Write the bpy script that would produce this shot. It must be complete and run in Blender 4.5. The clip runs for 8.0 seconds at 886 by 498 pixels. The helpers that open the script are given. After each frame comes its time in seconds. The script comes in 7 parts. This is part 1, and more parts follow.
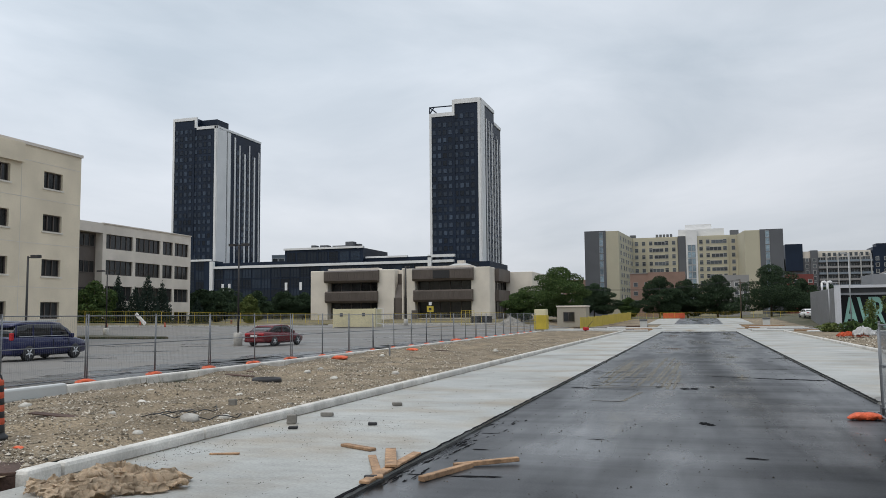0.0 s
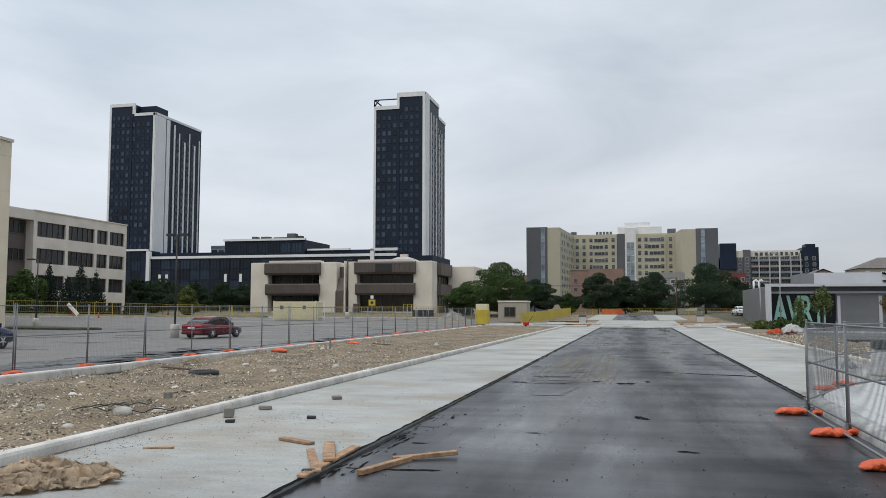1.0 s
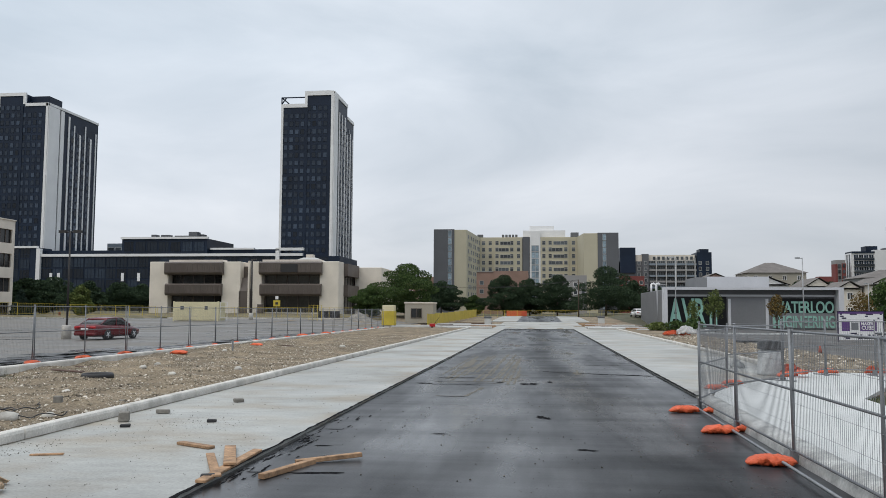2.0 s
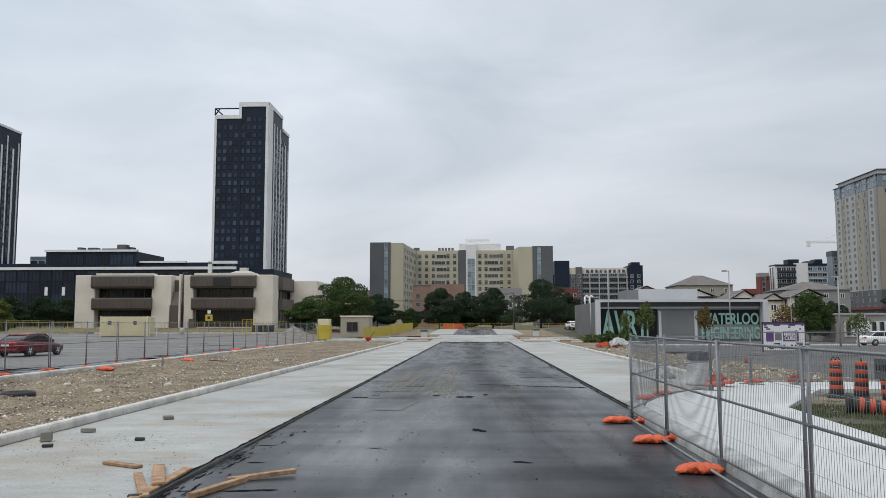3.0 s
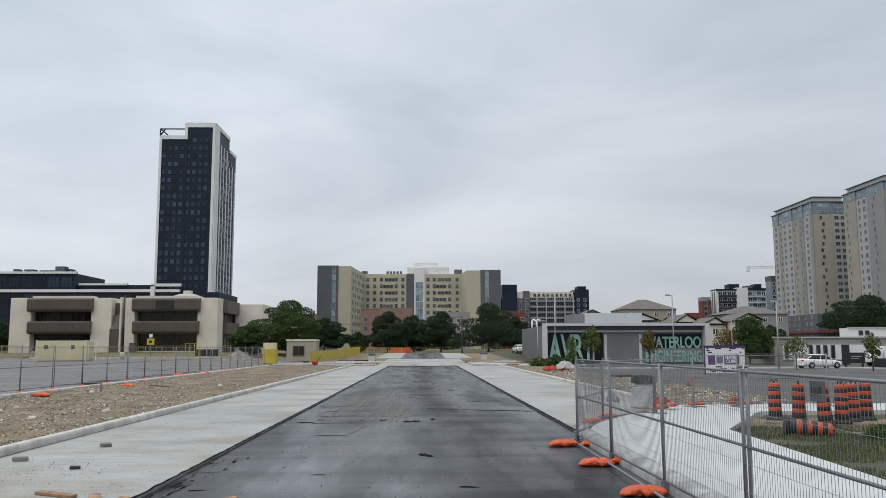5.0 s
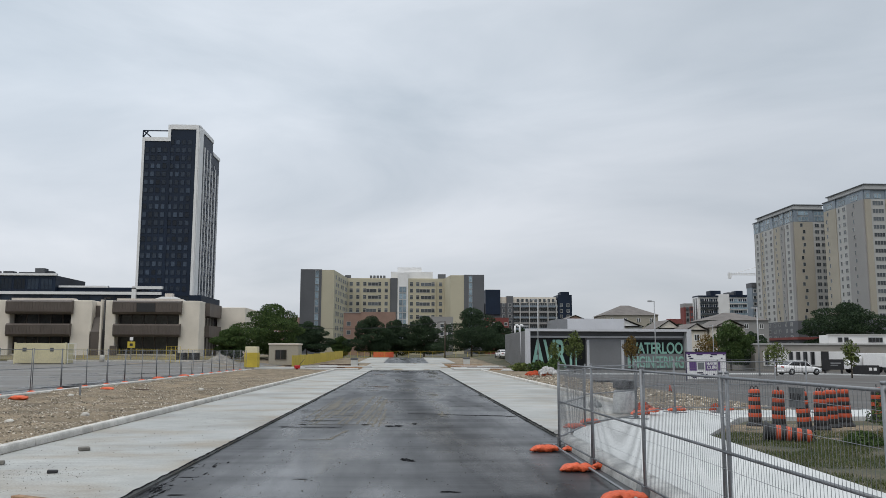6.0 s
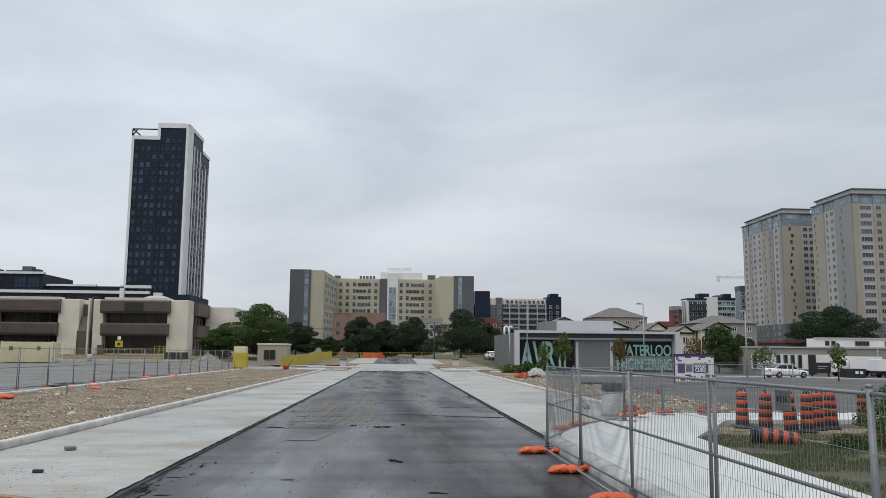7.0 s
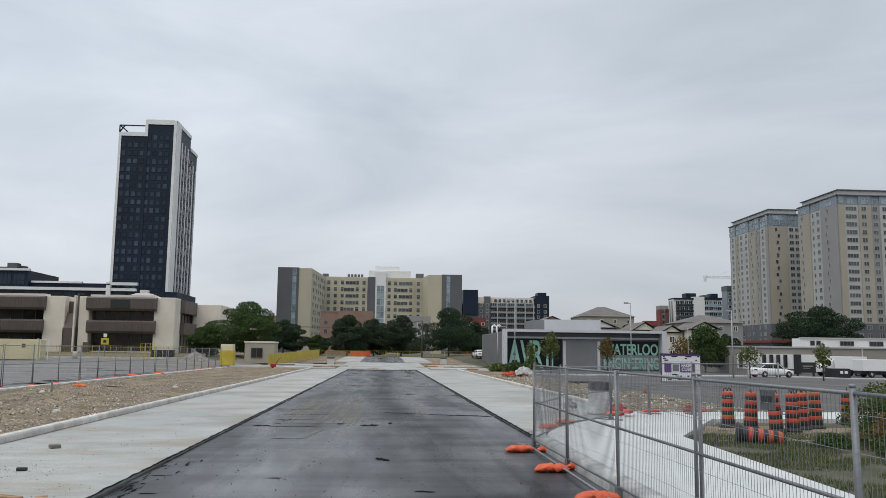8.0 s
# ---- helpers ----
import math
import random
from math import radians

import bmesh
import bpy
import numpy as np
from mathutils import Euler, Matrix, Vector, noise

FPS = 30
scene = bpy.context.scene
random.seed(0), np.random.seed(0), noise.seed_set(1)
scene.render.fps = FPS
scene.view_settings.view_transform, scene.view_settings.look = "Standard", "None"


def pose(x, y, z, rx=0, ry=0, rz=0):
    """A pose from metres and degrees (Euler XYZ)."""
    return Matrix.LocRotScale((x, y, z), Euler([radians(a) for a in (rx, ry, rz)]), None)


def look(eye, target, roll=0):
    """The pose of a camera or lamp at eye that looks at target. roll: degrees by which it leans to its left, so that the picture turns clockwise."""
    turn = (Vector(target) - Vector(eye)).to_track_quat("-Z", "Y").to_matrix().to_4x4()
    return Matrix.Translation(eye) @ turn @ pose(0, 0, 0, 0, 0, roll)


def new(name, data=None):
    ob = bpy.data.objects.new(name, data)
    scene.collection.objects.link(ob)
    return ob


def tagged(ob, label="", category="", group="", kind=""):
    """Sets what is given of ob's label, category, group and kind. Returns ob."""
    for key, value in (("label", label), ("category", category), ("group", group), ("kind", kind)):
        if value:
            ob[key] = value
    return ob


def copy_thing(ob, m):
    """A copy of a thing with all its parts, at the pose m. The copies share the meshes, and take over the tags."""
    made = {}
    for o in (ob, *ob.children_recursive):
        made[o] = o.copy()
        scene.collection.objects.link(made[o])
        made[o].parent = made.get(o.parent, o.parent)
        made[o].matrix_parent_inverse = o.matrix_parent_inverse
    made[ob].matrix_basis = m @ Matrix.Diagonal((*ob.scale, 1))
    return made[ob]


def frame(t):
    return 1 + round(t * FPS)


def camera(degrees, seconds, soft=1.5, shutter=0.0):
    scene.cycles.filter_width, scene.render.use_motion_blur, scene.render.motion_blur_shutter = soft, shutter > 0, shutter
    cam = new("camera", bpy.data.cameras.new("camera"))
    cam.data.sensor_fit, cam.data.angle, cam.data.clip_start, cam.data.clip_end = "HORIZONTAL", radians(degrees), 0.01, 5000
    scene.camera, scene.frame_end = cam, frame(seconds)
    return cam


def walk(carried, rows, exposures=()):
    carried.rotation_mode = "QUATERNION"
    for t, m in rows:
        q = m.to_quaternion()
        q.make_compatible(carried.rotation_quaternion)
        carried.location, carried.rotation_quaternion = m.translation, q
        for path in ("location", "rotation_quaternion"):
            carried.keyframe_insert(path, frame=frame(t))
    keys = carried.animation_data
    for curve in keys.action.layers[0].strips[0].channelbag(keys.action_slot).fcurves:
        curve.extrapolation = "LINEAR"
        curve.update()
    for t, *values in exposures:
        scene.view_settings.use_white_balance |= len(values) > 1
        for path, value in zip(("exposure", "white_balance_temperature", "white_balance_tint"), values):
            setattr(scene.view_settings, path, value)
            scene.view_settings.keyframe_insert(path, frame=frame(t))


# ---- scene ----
cam = camera(57.1, 8.0, soft=0.8)
# seconds, metres to the right, yaw, pitch, roll
PATH = [
    (0.0, -0.030, 17.38, 4.66, 0.54), (0.5, -0.026, 15.87, 4.43, 0.26), (1.0, -0.022, 13.30, 4.22, -0.08),
    (1.5, -0.019, 9.96, 4.11, -0.26), (2.0, -0.015, 6.76, 4.33, -0.28), (3.5, -0.004, 1.01, 5.84, 0.23),
    (4.0, 0.0, 0.18, 6.32, 0.27), (4.5, 0.004, -0.59, 6.66, 0.24), (6.0, 0.015, -2.53, 7.24, -0.16),
    (6.5, 0.019, -2.89, 7.31, -0.32), (7.0, 0.022, -3.28, 7.32, -0.49), (7.5, 0.026, -3.71, 7.37, -0.59),
    (8.0, 0.030, -4.13, 7.23, -0.68)]
walk(cam, [(t, pose(x, 0, 1.95, 90 + p, r, yaw)) for t, x, yaw, p, r in PATH],
     exposures=((0.0, 0.0), (1.0, 0.03), (1.5, 0.11), (2.0, 0.08), (3.5, 0.03), (4.5, 0.0), (8.0, 0.0)))

# ---- overcast sky and a veiled sun ----
SUN_EL, SUN_AZ = 58, 215
world = bpy.data.worlds.new("overcast_sky")
scene.world = world
world.use_nodes = True
wn, wl = world.node_tree.nodes, world.node_tree.links
wn.clear()


def wnode(kind, **values):
    n = wn.new(kind)
    for k, v in values.items():
        n.inputs[k].default_value = v
    return n


w_out, w_bg = wn.new("ShaderNodeOutputWorld"), wn.new("ShaderNodeBackground")
w_sky = wn.new("ShaderNodeTexSky")
w_sky.sky_type, w_sky.sun_disc = "NISHITA", False
w_sky.sun_elevation, w_sky.sun_rotation = radians(SUN_EL), radians(SUN_AZ)
w_co = wn.new("ShaderNodeTexCoord")
w_map = wn.new("ShaderNodeMapping")
w_map.inputs["Scale"].default_value = (1.0, 1.0, 3.6)
w_map.inputs["Rotation"].default_value = (0.0, 0.12, 0.5)
w_n1 = wnode("ShaderNodeTexNoise", Scale=1.9, Detail=7.0, Roughness=0.52, Distortion=0.45)
w_r1 = wn.new("ShaderNodeValToRGB")
w_r1.color_ramp.elements[0].position, w_r1.color_ramp.elements[1].position = 0.31, 0.71
w_r1.color_ramp.elements[0].color = (0.475, 0.540, 0.610, 1)
w_r1.color_ramp.elements[1].color = (0.735, 0.785, 0.850, 1)
w_sep = wn.new("ShaderNodeSeparateXYZ")
w_zen = wn.new("ShaderNodeMapRange")
w_zen.inputs["From Min"].default_value, w_zen.inputs["From Max"].default_value = 0.45, 1.0
w_zen.inputs["To Min"].default_value, w_zen.inputs["To Max"].default_value = 1.0, 2.1
w_hor = wn.new("ShaderNodeValToRGB")
w_hor.color_ramp.elements[0].position, w_hor.color_ramp.elements[1].position = 0.0, 0.30
w_hor.color_ramp.elements[0].color = (0.86, 0.82, 0.80, 1)
w_hor.color_ramp.elements[1].color = (1.0, 1.0, 1.0, 1)
w_m1, w_m2 = wn.new("ShaderNodeVectorMath"), wn.new("ShaderNodeVectorMath")
w_m1.operation = w_m2.operation = "MULTIPLY"
w_dot, w_glow = wn.new("ShaderNodeVectorMath"), wn.new("ShaderNodeMapRange")   # brighter towards the veiled sun
w_dot.operation = "DOT_PRODUCT"
w_dot.inputs[1].default_value = (-0.88, 0.47, 0.0)
w_glow.inputs["From Min"].default_value, w_glow.inputs["From Max"].default_value = 0.1, 1.0
w_glow.inputs["To Min"].default_value, w_glow.inputs["To Max"].default_value = 0.97, 1.30
w_m3 = wn.new("ShaderNodeVectorMath")
w_m3.operation = "MULTIPLY"
w_sc = wn.new("ShaderNodeVectorMath")
w_sc.operation = "SCALE"
w_sc.inputs["Scale"].default_value = 0.10
w_mix = wn.new("ShaderNodeMix")
w_mix.data_type = "RGBA"
w_mix.inputs["Factor"].default_value = 0.93
for a, b in ((w_co.outputs["Generated"], w_map.inputs["Vector"]), (w_map.outputs["Vector"], w_n1.inputs["Vector"]),
             (w_n1.outputs["Fac"], w_r1.inputs["Fac"]), (w_co.outputs["Generated"], w_sep.inputs["Vector"]),
             (w_sep.outputs["Z"], w_zen.inputs["Value"]), (w_sep.outputs["Z"], w_hor.inputs["Fac"]),
             (w_r1.outputs["Color"], w_m1.inputs[0]), (w_hor.outputs["Color"], w_m1.inputs[1]),
             (w_m1.outputs["Vector"], w_m2.inputs[0]), (w_zen.outputs["Result"], w_m2.inputs[1]),
             (w_sky.outputs["Color"], w_sc.inputs[0]), (w_sc.outputs["Vector"], w_mix.inputs["A"]),
             (w_co.outputs["Generated"], w_dot.inputs[0]), (w_dot.outputs["Value"], w_glow.inputs["Value"]),
             (w_m2.outputs["Vector"], w_m3.inputs[0]), (w_glow.outputs["Result"], w_m3.inputs[1]), (w_m3.outputs["Vector"], w_mix.inputs["B"]), (w_mix.outputs["Result"], w_bg.inputs["Color"]),
             (w_bg.outputs["Background"], w_out.inputs["Surface"])):
    wl.new(a, b)

sun = new("sun", bpy.data.lights.new("sun", "SUN"))
sun.data.energy, sun.data.angle, sun.data.color = 1.1, radians(50), (1.0, 0.90, 0.77)
_a, _e = radians(SUN_AZ), radians(SUN_EL)
sun.matrix_world = look((0, 0, 60), (-math.sin(_a) * math.cos(_e), -math.cos(_a) * math.cos(_e), 60 - math.sin(_e)))


# ---- materials ----
def mat(name, col, rough=0.8, metal=0.0, var=0.18, scale=0.6, fine=22.0, grain=0.12, bump=0.15, col2=None, spread=0.0,
        rough_var=0.0, stretch=(1, 1, 1), spec=0.5, dist=0.02):
    """Base colour varied at two scales, with fine relief; spread varies it from piece to piece."""
    m = bpy.data.materials.new(name)
    m.use_nodes = True
    n, l = m.node_tree.nodes, m.node_tree.links
    b = n["Principled BSDF"]
    b.inputs["Metallic"].default_value = metal
    b.inputs["Specular IOR Level"].default_value = spec
    g = n.new("ShaderNodeNewGeometry")
    mp = n.new("ShaderNodeMapping")
    mp.inputs["Scale"].default_value = stretch
    l.new(g.outputs["Position"], mp.inputs["Vector"])
    big, small = n.new("ShaderNodeTexNoise"), n.new("ShaderNodeTexNoise")
    big.inputs["Scale"].default_value, big.inputs["Detail"].default_value = scale, 5
    small.inputs["Scale"].default_value, small.inputs["Detail"].default_value = fine, 3
    l.new(mp.outputs["Vector"], big.inputs["Vector"])
    l.new(mp.outputs["Vector"], small.inputs["Vector"])
    r = n.new("ShaderNodeValToRGB")
    r.color_ramp.elements[0].position, r.color_ramp.elements[1].position = 0.32, 0.68
    c2 = col2 or tuple(min(1, c * (1 + var)) for c in col)
    r.color_ramp.elements[0].color = (*[c * (1 - var) for c in col], 1)
    r.color_ramp.elements[1].color = (*c2, 1)
    l.new(big.outputs["Fac"], r.inputs["Fac"])
    mr = n.new("ShaderNodeMapRange")
    mr.inputs["From Min"].default_value, mr.inputs["From Max"].default_value = 0.3, 0.7
    mr.inputs["To Min"].default_value, mr.inputs["To Max"].default_value = 1 - grain, 1 + grain
    l.new(small.outputs["Fac"], mr.inputs["Value"])
    mul = n.new("ShaderNodeVectorMath")
    mul.operation = "MULTIPLY"
    l.new(r.outputs["Color"], mul.inputs[0])
    l.new(mr.outputs["Result"], mul.inputs[1])
    last = mul.outputs["Vector"]
    if spread:
        oi, rr = n.new("ShaderNodeObjectInfo"), n.new("ShaderNodeMapRange")
        rr.inputs["To Min"].default_value, rr.inputs["To Max"].default_value = 1 - spread, 1 + spread
        l.new(oi.outputs["Random"], rr.inputs["Value"])
        m2 = n.new("ShaderNodeVectorMath")
        m2.operation = "MULTIPLY"
        l.new(last, m2.inputs[0])
        l.new(rr.outputs["Result"], m2.inputs[1])
        last = m2.outputs["Vector"]
    l.new(last, b.inputs["Base Color"])
    if rough_var:
        r2 = n.new("ShaderNodeMapRange")
        r2.inputs["From Min"].default_value, r2.inputs["From Max"].default_value = 0.35, 0.65
        r2.inputs["To Min"].default_value, r2.inputs["To Max"].default_value = max(0.03, rough - rough_var), min(1, rough + rough_var)
        l.new(big.outputs["Fac"], r2.inputs["Value"])
        l.new(r2.outputs["Result"], b.inputs["Roughness"])
    else:
        b.inputs["Roughness"].default_value = rough
    if bump:
        bp = n.new("ShaderNodeBump")
        bp.inputs["Strength"].default_value, bp.inputs["Distance"].default_value = bump, dist
        l.new(small.outputs["Fac"], bp.inputs["Height"])
        l.new(bp.outputs["Normal"], b.inputs["Normal"])
    return m


M = {}
M["soil"] = mat("bare_soil", (0.192, 0.150, 0.098), 0.95, var=0.36, scale=0.6, fine=22, grain=0.55, bump=0.6, dist=0.05)
M["pebble"] = mat("pale_pebbles", (0.36, 0.33, 0.28), 0.9, var=0.3, scale=2.0, fine=30, bump=0.2)
M["rock"] = mat("pale_limestone", (0.46, 0.44, 0.40), 0.85, var=0.25, scale=3, fine=25, bump=0.4, spread=0.2)
M["kerb"] = mat("kerb_concrete", (0.54, 0.52, 0.48), 0.75, var=0.2, scale=2.2, fine=35, grain=0.12, bump=0.25, spread=0.05)
M["walk"] = mat("white_sidewalk_concrete", (0.525, 0.535, 0.525), 0.6, var=0.08, scale=0.6, fine=40, grain=0.05, bump=0.15, rough_var=0.15)
M["lot"] = mat("worn_lot_asphalt", (0.155, 0.146, 0.134), 0.65, var=0.25, scale=0.16, fine=14, grain=0.1, bump=0.25, rough_var=0.3, stretch=(0.5, 1.4, 1))
M["sideroad"] = mat("worn_side_road_asphalt", (0.078, 0.071, 0.064), 0.7, var=0.22, scale=0.2, fine=14, grain=0.12, bump=0.25, rough_var=0.2)
M["grass"] = mat("patchy_grass", (0.048, 0.064, 0.028), 0.95, var=0.3, scale=1.1, fine=18, grain=0.4, bump=0.6, col2=(0.115, 0.096, 0.062), dist=0.05)
M["drygrass"] = mat("dry_grass", (0.135, 0.122, 0.058), 0.95, var=0.3, scale=0.7, fine=16, grain=0.4, bump=0.6, col2=(0.21, 0.17, 0.095), dist=0.05)
M["cream"] = mat("cream_precast", (0.68, 0.63, 0.55), 0.85, var=0.09, scale=0.35, fine=12, grain=0.05, bump=0.2)
M["buff"] = mat("buff_precast", (0.73, 0.635, 0.485), 0.85, var=0.1, scale=0.3, fine=12, grain=0.05, bump=0.2)
M["greyprecast"] = mat("grey_precast", (0.67, 0.61, 0.54), 0.85, var=0.1, scale=0.4, fine=14, grain=0.05, bump=0.2)
M["brown"] = mat("brown_ribbed_metal", (0.095, 0.078, 0.068), 0.55, var=0.12, scale=0.6, fine=9, grain=0.08, bump=0.2)
M["darkpanel"] = mat("dark_blue_panel", (0.010, 0.019, 0.038), 0.5, var=0.2, scale=0.12, fine=3, grain=0.1, bump=0.0, spec=0.25)
M["towerglass"] = mat("tower_glass", (0.030, 0.042, 0.062), 0.2, var=0.3, scale=0.1, fine=2, grain=0.2, bump=0.0, spread=0.75, spec=0.3)
M["podglass"] = mat("podium_glass", (0.014, 0.022, 0.034), 0.18, var=0.3, scale=0.2, fine=2, grain=0.2, bump=0.0, spread=0.6, spec=0.3)
M["glass"] = mat("dark_window_glass", (0.022, 0.024, 0.026), 0.1, var=0.3, scale=0.4, fine=3, grain=0.2, bump=0.0, spread=0.6)
M["aptglass"] = mat("grey_window_glass", (0.065, 0.075, 0.083), 0.15, var=0.3, scale=0.2, fine=2, grain=0.2, bump=0.0, spread=0.6)
M["white"] = mat("white_cladding", (0.74, 0.74, 0.735), 0.6, var=0.05, scale=0.2, fine=8, grain=0.04, bump=0.05)
M["yellowwall"] = mat("pale_yellow_stucco", (0.48, 0.445, 0.335), 0.85, var=0.06, scale=0.1, fine=6, grain=0.05, bump=0.05)
M["slate"] = mat("slate_grey_cladding", (0.105, 0.11, 0.12), 0.7, var=0.1, scale=0.1, fine=6, grain=0.06, bump=0.05)
M["aptgrey"] = mat("apartment_grey_panel", (0.28, 0.275, 0.27), 0.8, var=0.06, scale=0.1, fine=5, grain=0.04, bump=0.05)
M["aptbeige"] = mat("apartment_beige_brick", (0.355, 0.327, 0.272), 0.85, var=0.07, scale=0.1, fine=5, grain=0.05, bump=0.05)
M["bluegrey"] = mat("blue_grey_panel", (0.20, 0.24, 0.28), 0.45, var=0.1, scale=0.1, fine=5, grain=0.04, bump=0.0)
M["brick"] = mat("pinkish_brick", (0.26, 0.17, 0.135), 0.9, var=0.1, scale=0.2, fine=6, grain=0.1, bump=0.1)
M["redbrick"] = mat("dark_red_brick", (0.19, 0.055, 0.05), 0.9, var=0.1, scale=0.2, fine=6, grain=0.1, bump=0.1)
M["metalgrey"] = mat("corrugated_grey_metal", (0.225, 0.23, 0.24), 0.5, metal=0.2, var=0.07, scale=0.3, fine=6, grain=0.05, bump=0.05)
M["roof"] = mat("dark_flat_roof", (0.10, 0.10, 0.10), 0.9, var=0.1)
M["shingle"] = mat("grey_brown_shingles", (0.15, 0.135, 0.125), 0.9, var=0.15, fine=8, grain=0.15)
M["galv"] = mat("galvanised_steel", (0.20, 0.21, 0.222), 0.5, metal=0.35, var=0.15, scale=2, fine=30, grain=0.1, bump=0.05, spread=0.1)
M["pole"] = mat("dark_bronze_pole", (0.03, 0.028, 0.028), 0.6, metal=0.0, var=0.1)
M["greypole"] = mat("grey_pole", (0.36, 0.37, 0.38), 0.5, metal=0.3, var=0.1)
M["orange"] = mat("orange_plastic", (0.50, 0.078, 0.030), 0.6, var=0.12, scale=3, fine=40, grain=0.08, bump=0.15, spread=0.12)
M["black"] = mat("black_rubber", (0.018, 0.018, 0.02), 0.6, var=0.2, scale=4, fine=40, bump=0.2)
M["wood"] = mat("raw_lumber", (0.32, 0.195, 0.11), 0.8, var=0.38, scale=7, fine=30, grain=0.2, bump=0.3, spread=0.2, stretch=(1, 1, 1))
M["burlap"] = mat("burlap", (0.60, 0.48, 0.35), 0.95, var=0.25, scale=4.5, fine=70, grain=0.1, bump=0.3)
M["yellow"] = mat("yellow_plastic", (0.52, 0.40, 0.045), 0.6, var=0.12, scale=1, fine=20, spread=0.08)
M["container"] = mat("cream_container_paint", (0.62, 0.57, 0.38), 0.6, var=0.08, scale=0.5)
M["bark"] = mat("bark", (0.075, 0.06, 0.045), 0.95, var=0.2, scale=2, fine=14, bump=0.6)
M["paint_white"] = mat("white_paint", (0.78, 0.78, 0.78), 0.3, var=0.03, scale=0.5, bump=0.0)
M["carred"] = mat("red_car_paint", (0.12, 0.006, 0.011), 0.16, metal=0.25, var=0.05, bump=0.0, spec=0.6)
M["carblue"] = mat("navy_car_paint", (0.011, 0.015, 0.065), 0.16, metal=0.25, var=0.05, bump=0.0, spec=0.6)
M["carglass"] = mat("tinted_car_glass", (0.012, 0.013, 0.015), 0.05, var=0.1, bump=0.0, spec=0.6)
M["alloy"] = mat("alloy_wheel", (0.56, 0.57, 0.58), 0.35, metal=0.35, var=0.1, bump=0.0)
M["tail"] = mat("red_lens", (0.42, 0.01, 0.015), 0.15, var=0.05, bump=0.0)
M["framegrey"] = mat("grey_frame_panel", (0.56, 0.57, 0.60), 0.6, var=0.06, scale=0.3, fine=6, grain=0.04, bump=0.0)
M["teal"] = mat("mint_letters", (0.27, 0.50, 0.43), 0.6, var=0.06, bump=0.0)
M["purple"] = mat("purple_print", (0.11, 0.05, 0.19), 0.6, var=0.05, bump=0.0)
M["purpledark"] = mat("dark_print", (0.03, 0.02, 0.06), 0.6, var=0.05, bump=0.0)
M["rust"] = mat("rusty_steel", (0.085, 0.05, 0.038), 0.85, var=0.3, scale=3, fine=25, grain=0.25, bump=0.5, metal=0.2)
M["plastic_clear"] = mat("pale_plastic_wrap", (0.5, 0.52, 0.53), 0.35, var=0.1, scale=3, fine=12, bump=0.3)


def leaf_mat(name, col, col2):
    """Leaves, each clump of its own shade."""
    m = bpy.data.materials.new(name)
    m.use_nodes = True
    n, l = m.node_tree.nodes, m.node_tree.links
    b = n["Principled BSDF"]
    b.inputs["Roughness"].default_value = 0.7
    b.inputs["Specular IOR Level"].default_value = 0.12
    g, r = n.new("ShaderNodeNewGeometry"), n.new("ShaderNodeValToRGB")
    r.color_ramp.elements[0].color, r.color_ramp.elements[1].color = (*col, 1), (*col2, 1)
    l.new(g.outputs["Random Per Island"], r.inputs["Fac"])
    l.new(r.outputs["Color"], b.inputs["Base Color"])
    return m


M["leaf"] = leaf_mat("green_leaves", (0.026, 0.052, 0.018), (0.09, 0.135, 0.042))
M["signblack"] = mat("black_sign_glass", (0.008, 0.009, 0.010), 0.3, var=0.2, bump=0.0, spec=0.2)
M["aptwhite"] = mat("pale_grey_panel", (0.41, 0.41, 0.40), 0.8, var=0.05, scale=0.1, bump=0.0)
M["leafdark"] = leaf_mat("dark_green_leaves", (0.014, 0.029, 0.017), (0.052, 0.080, 0.040))
M["stripglass"] = mat("pale_blue_stair_glass", (0.22, 0.29, 0.34), 0.12, var=0.3, scale=0.3, fine=2, grain=0.2, bump=0.0, spread=0.3)
M["kerbgrey"] = mat("grey_kerb_concrete", (0.40, 0.40, 0.385), 0.6, var=0.3, scale=2.6, fine=25, grain=0.16, bump=0.3, spread=0.04)
M["bagorange"] = mat("wrinkled_orange_bag", (0.68, 0.11, 0.035), 0.6, var=0.16, scale=5, fine=16, grain=0.12, bump=0.8, spread=0.12, dist=0.05)
M["leaflight"] = leaf_mat("light_green_leaves", (0.06, 0.085, 0.025), (0.15, 0.18, 0.06))
M["leafbrown"] = leaf_mat("browning_leaves", (0.09, 0.06, 0.02), (0.20, 0.14, 0.05))
M["needle"] = leaf_mat("blue_green_needles", (0.014, 0.028, 0.022), (0.04, 0.06, 0.045))
M["grassblade"] = leaf_mat("grass_blades", (0.045, 0.072, 0.022), (0.115, 0.125, 0.052))


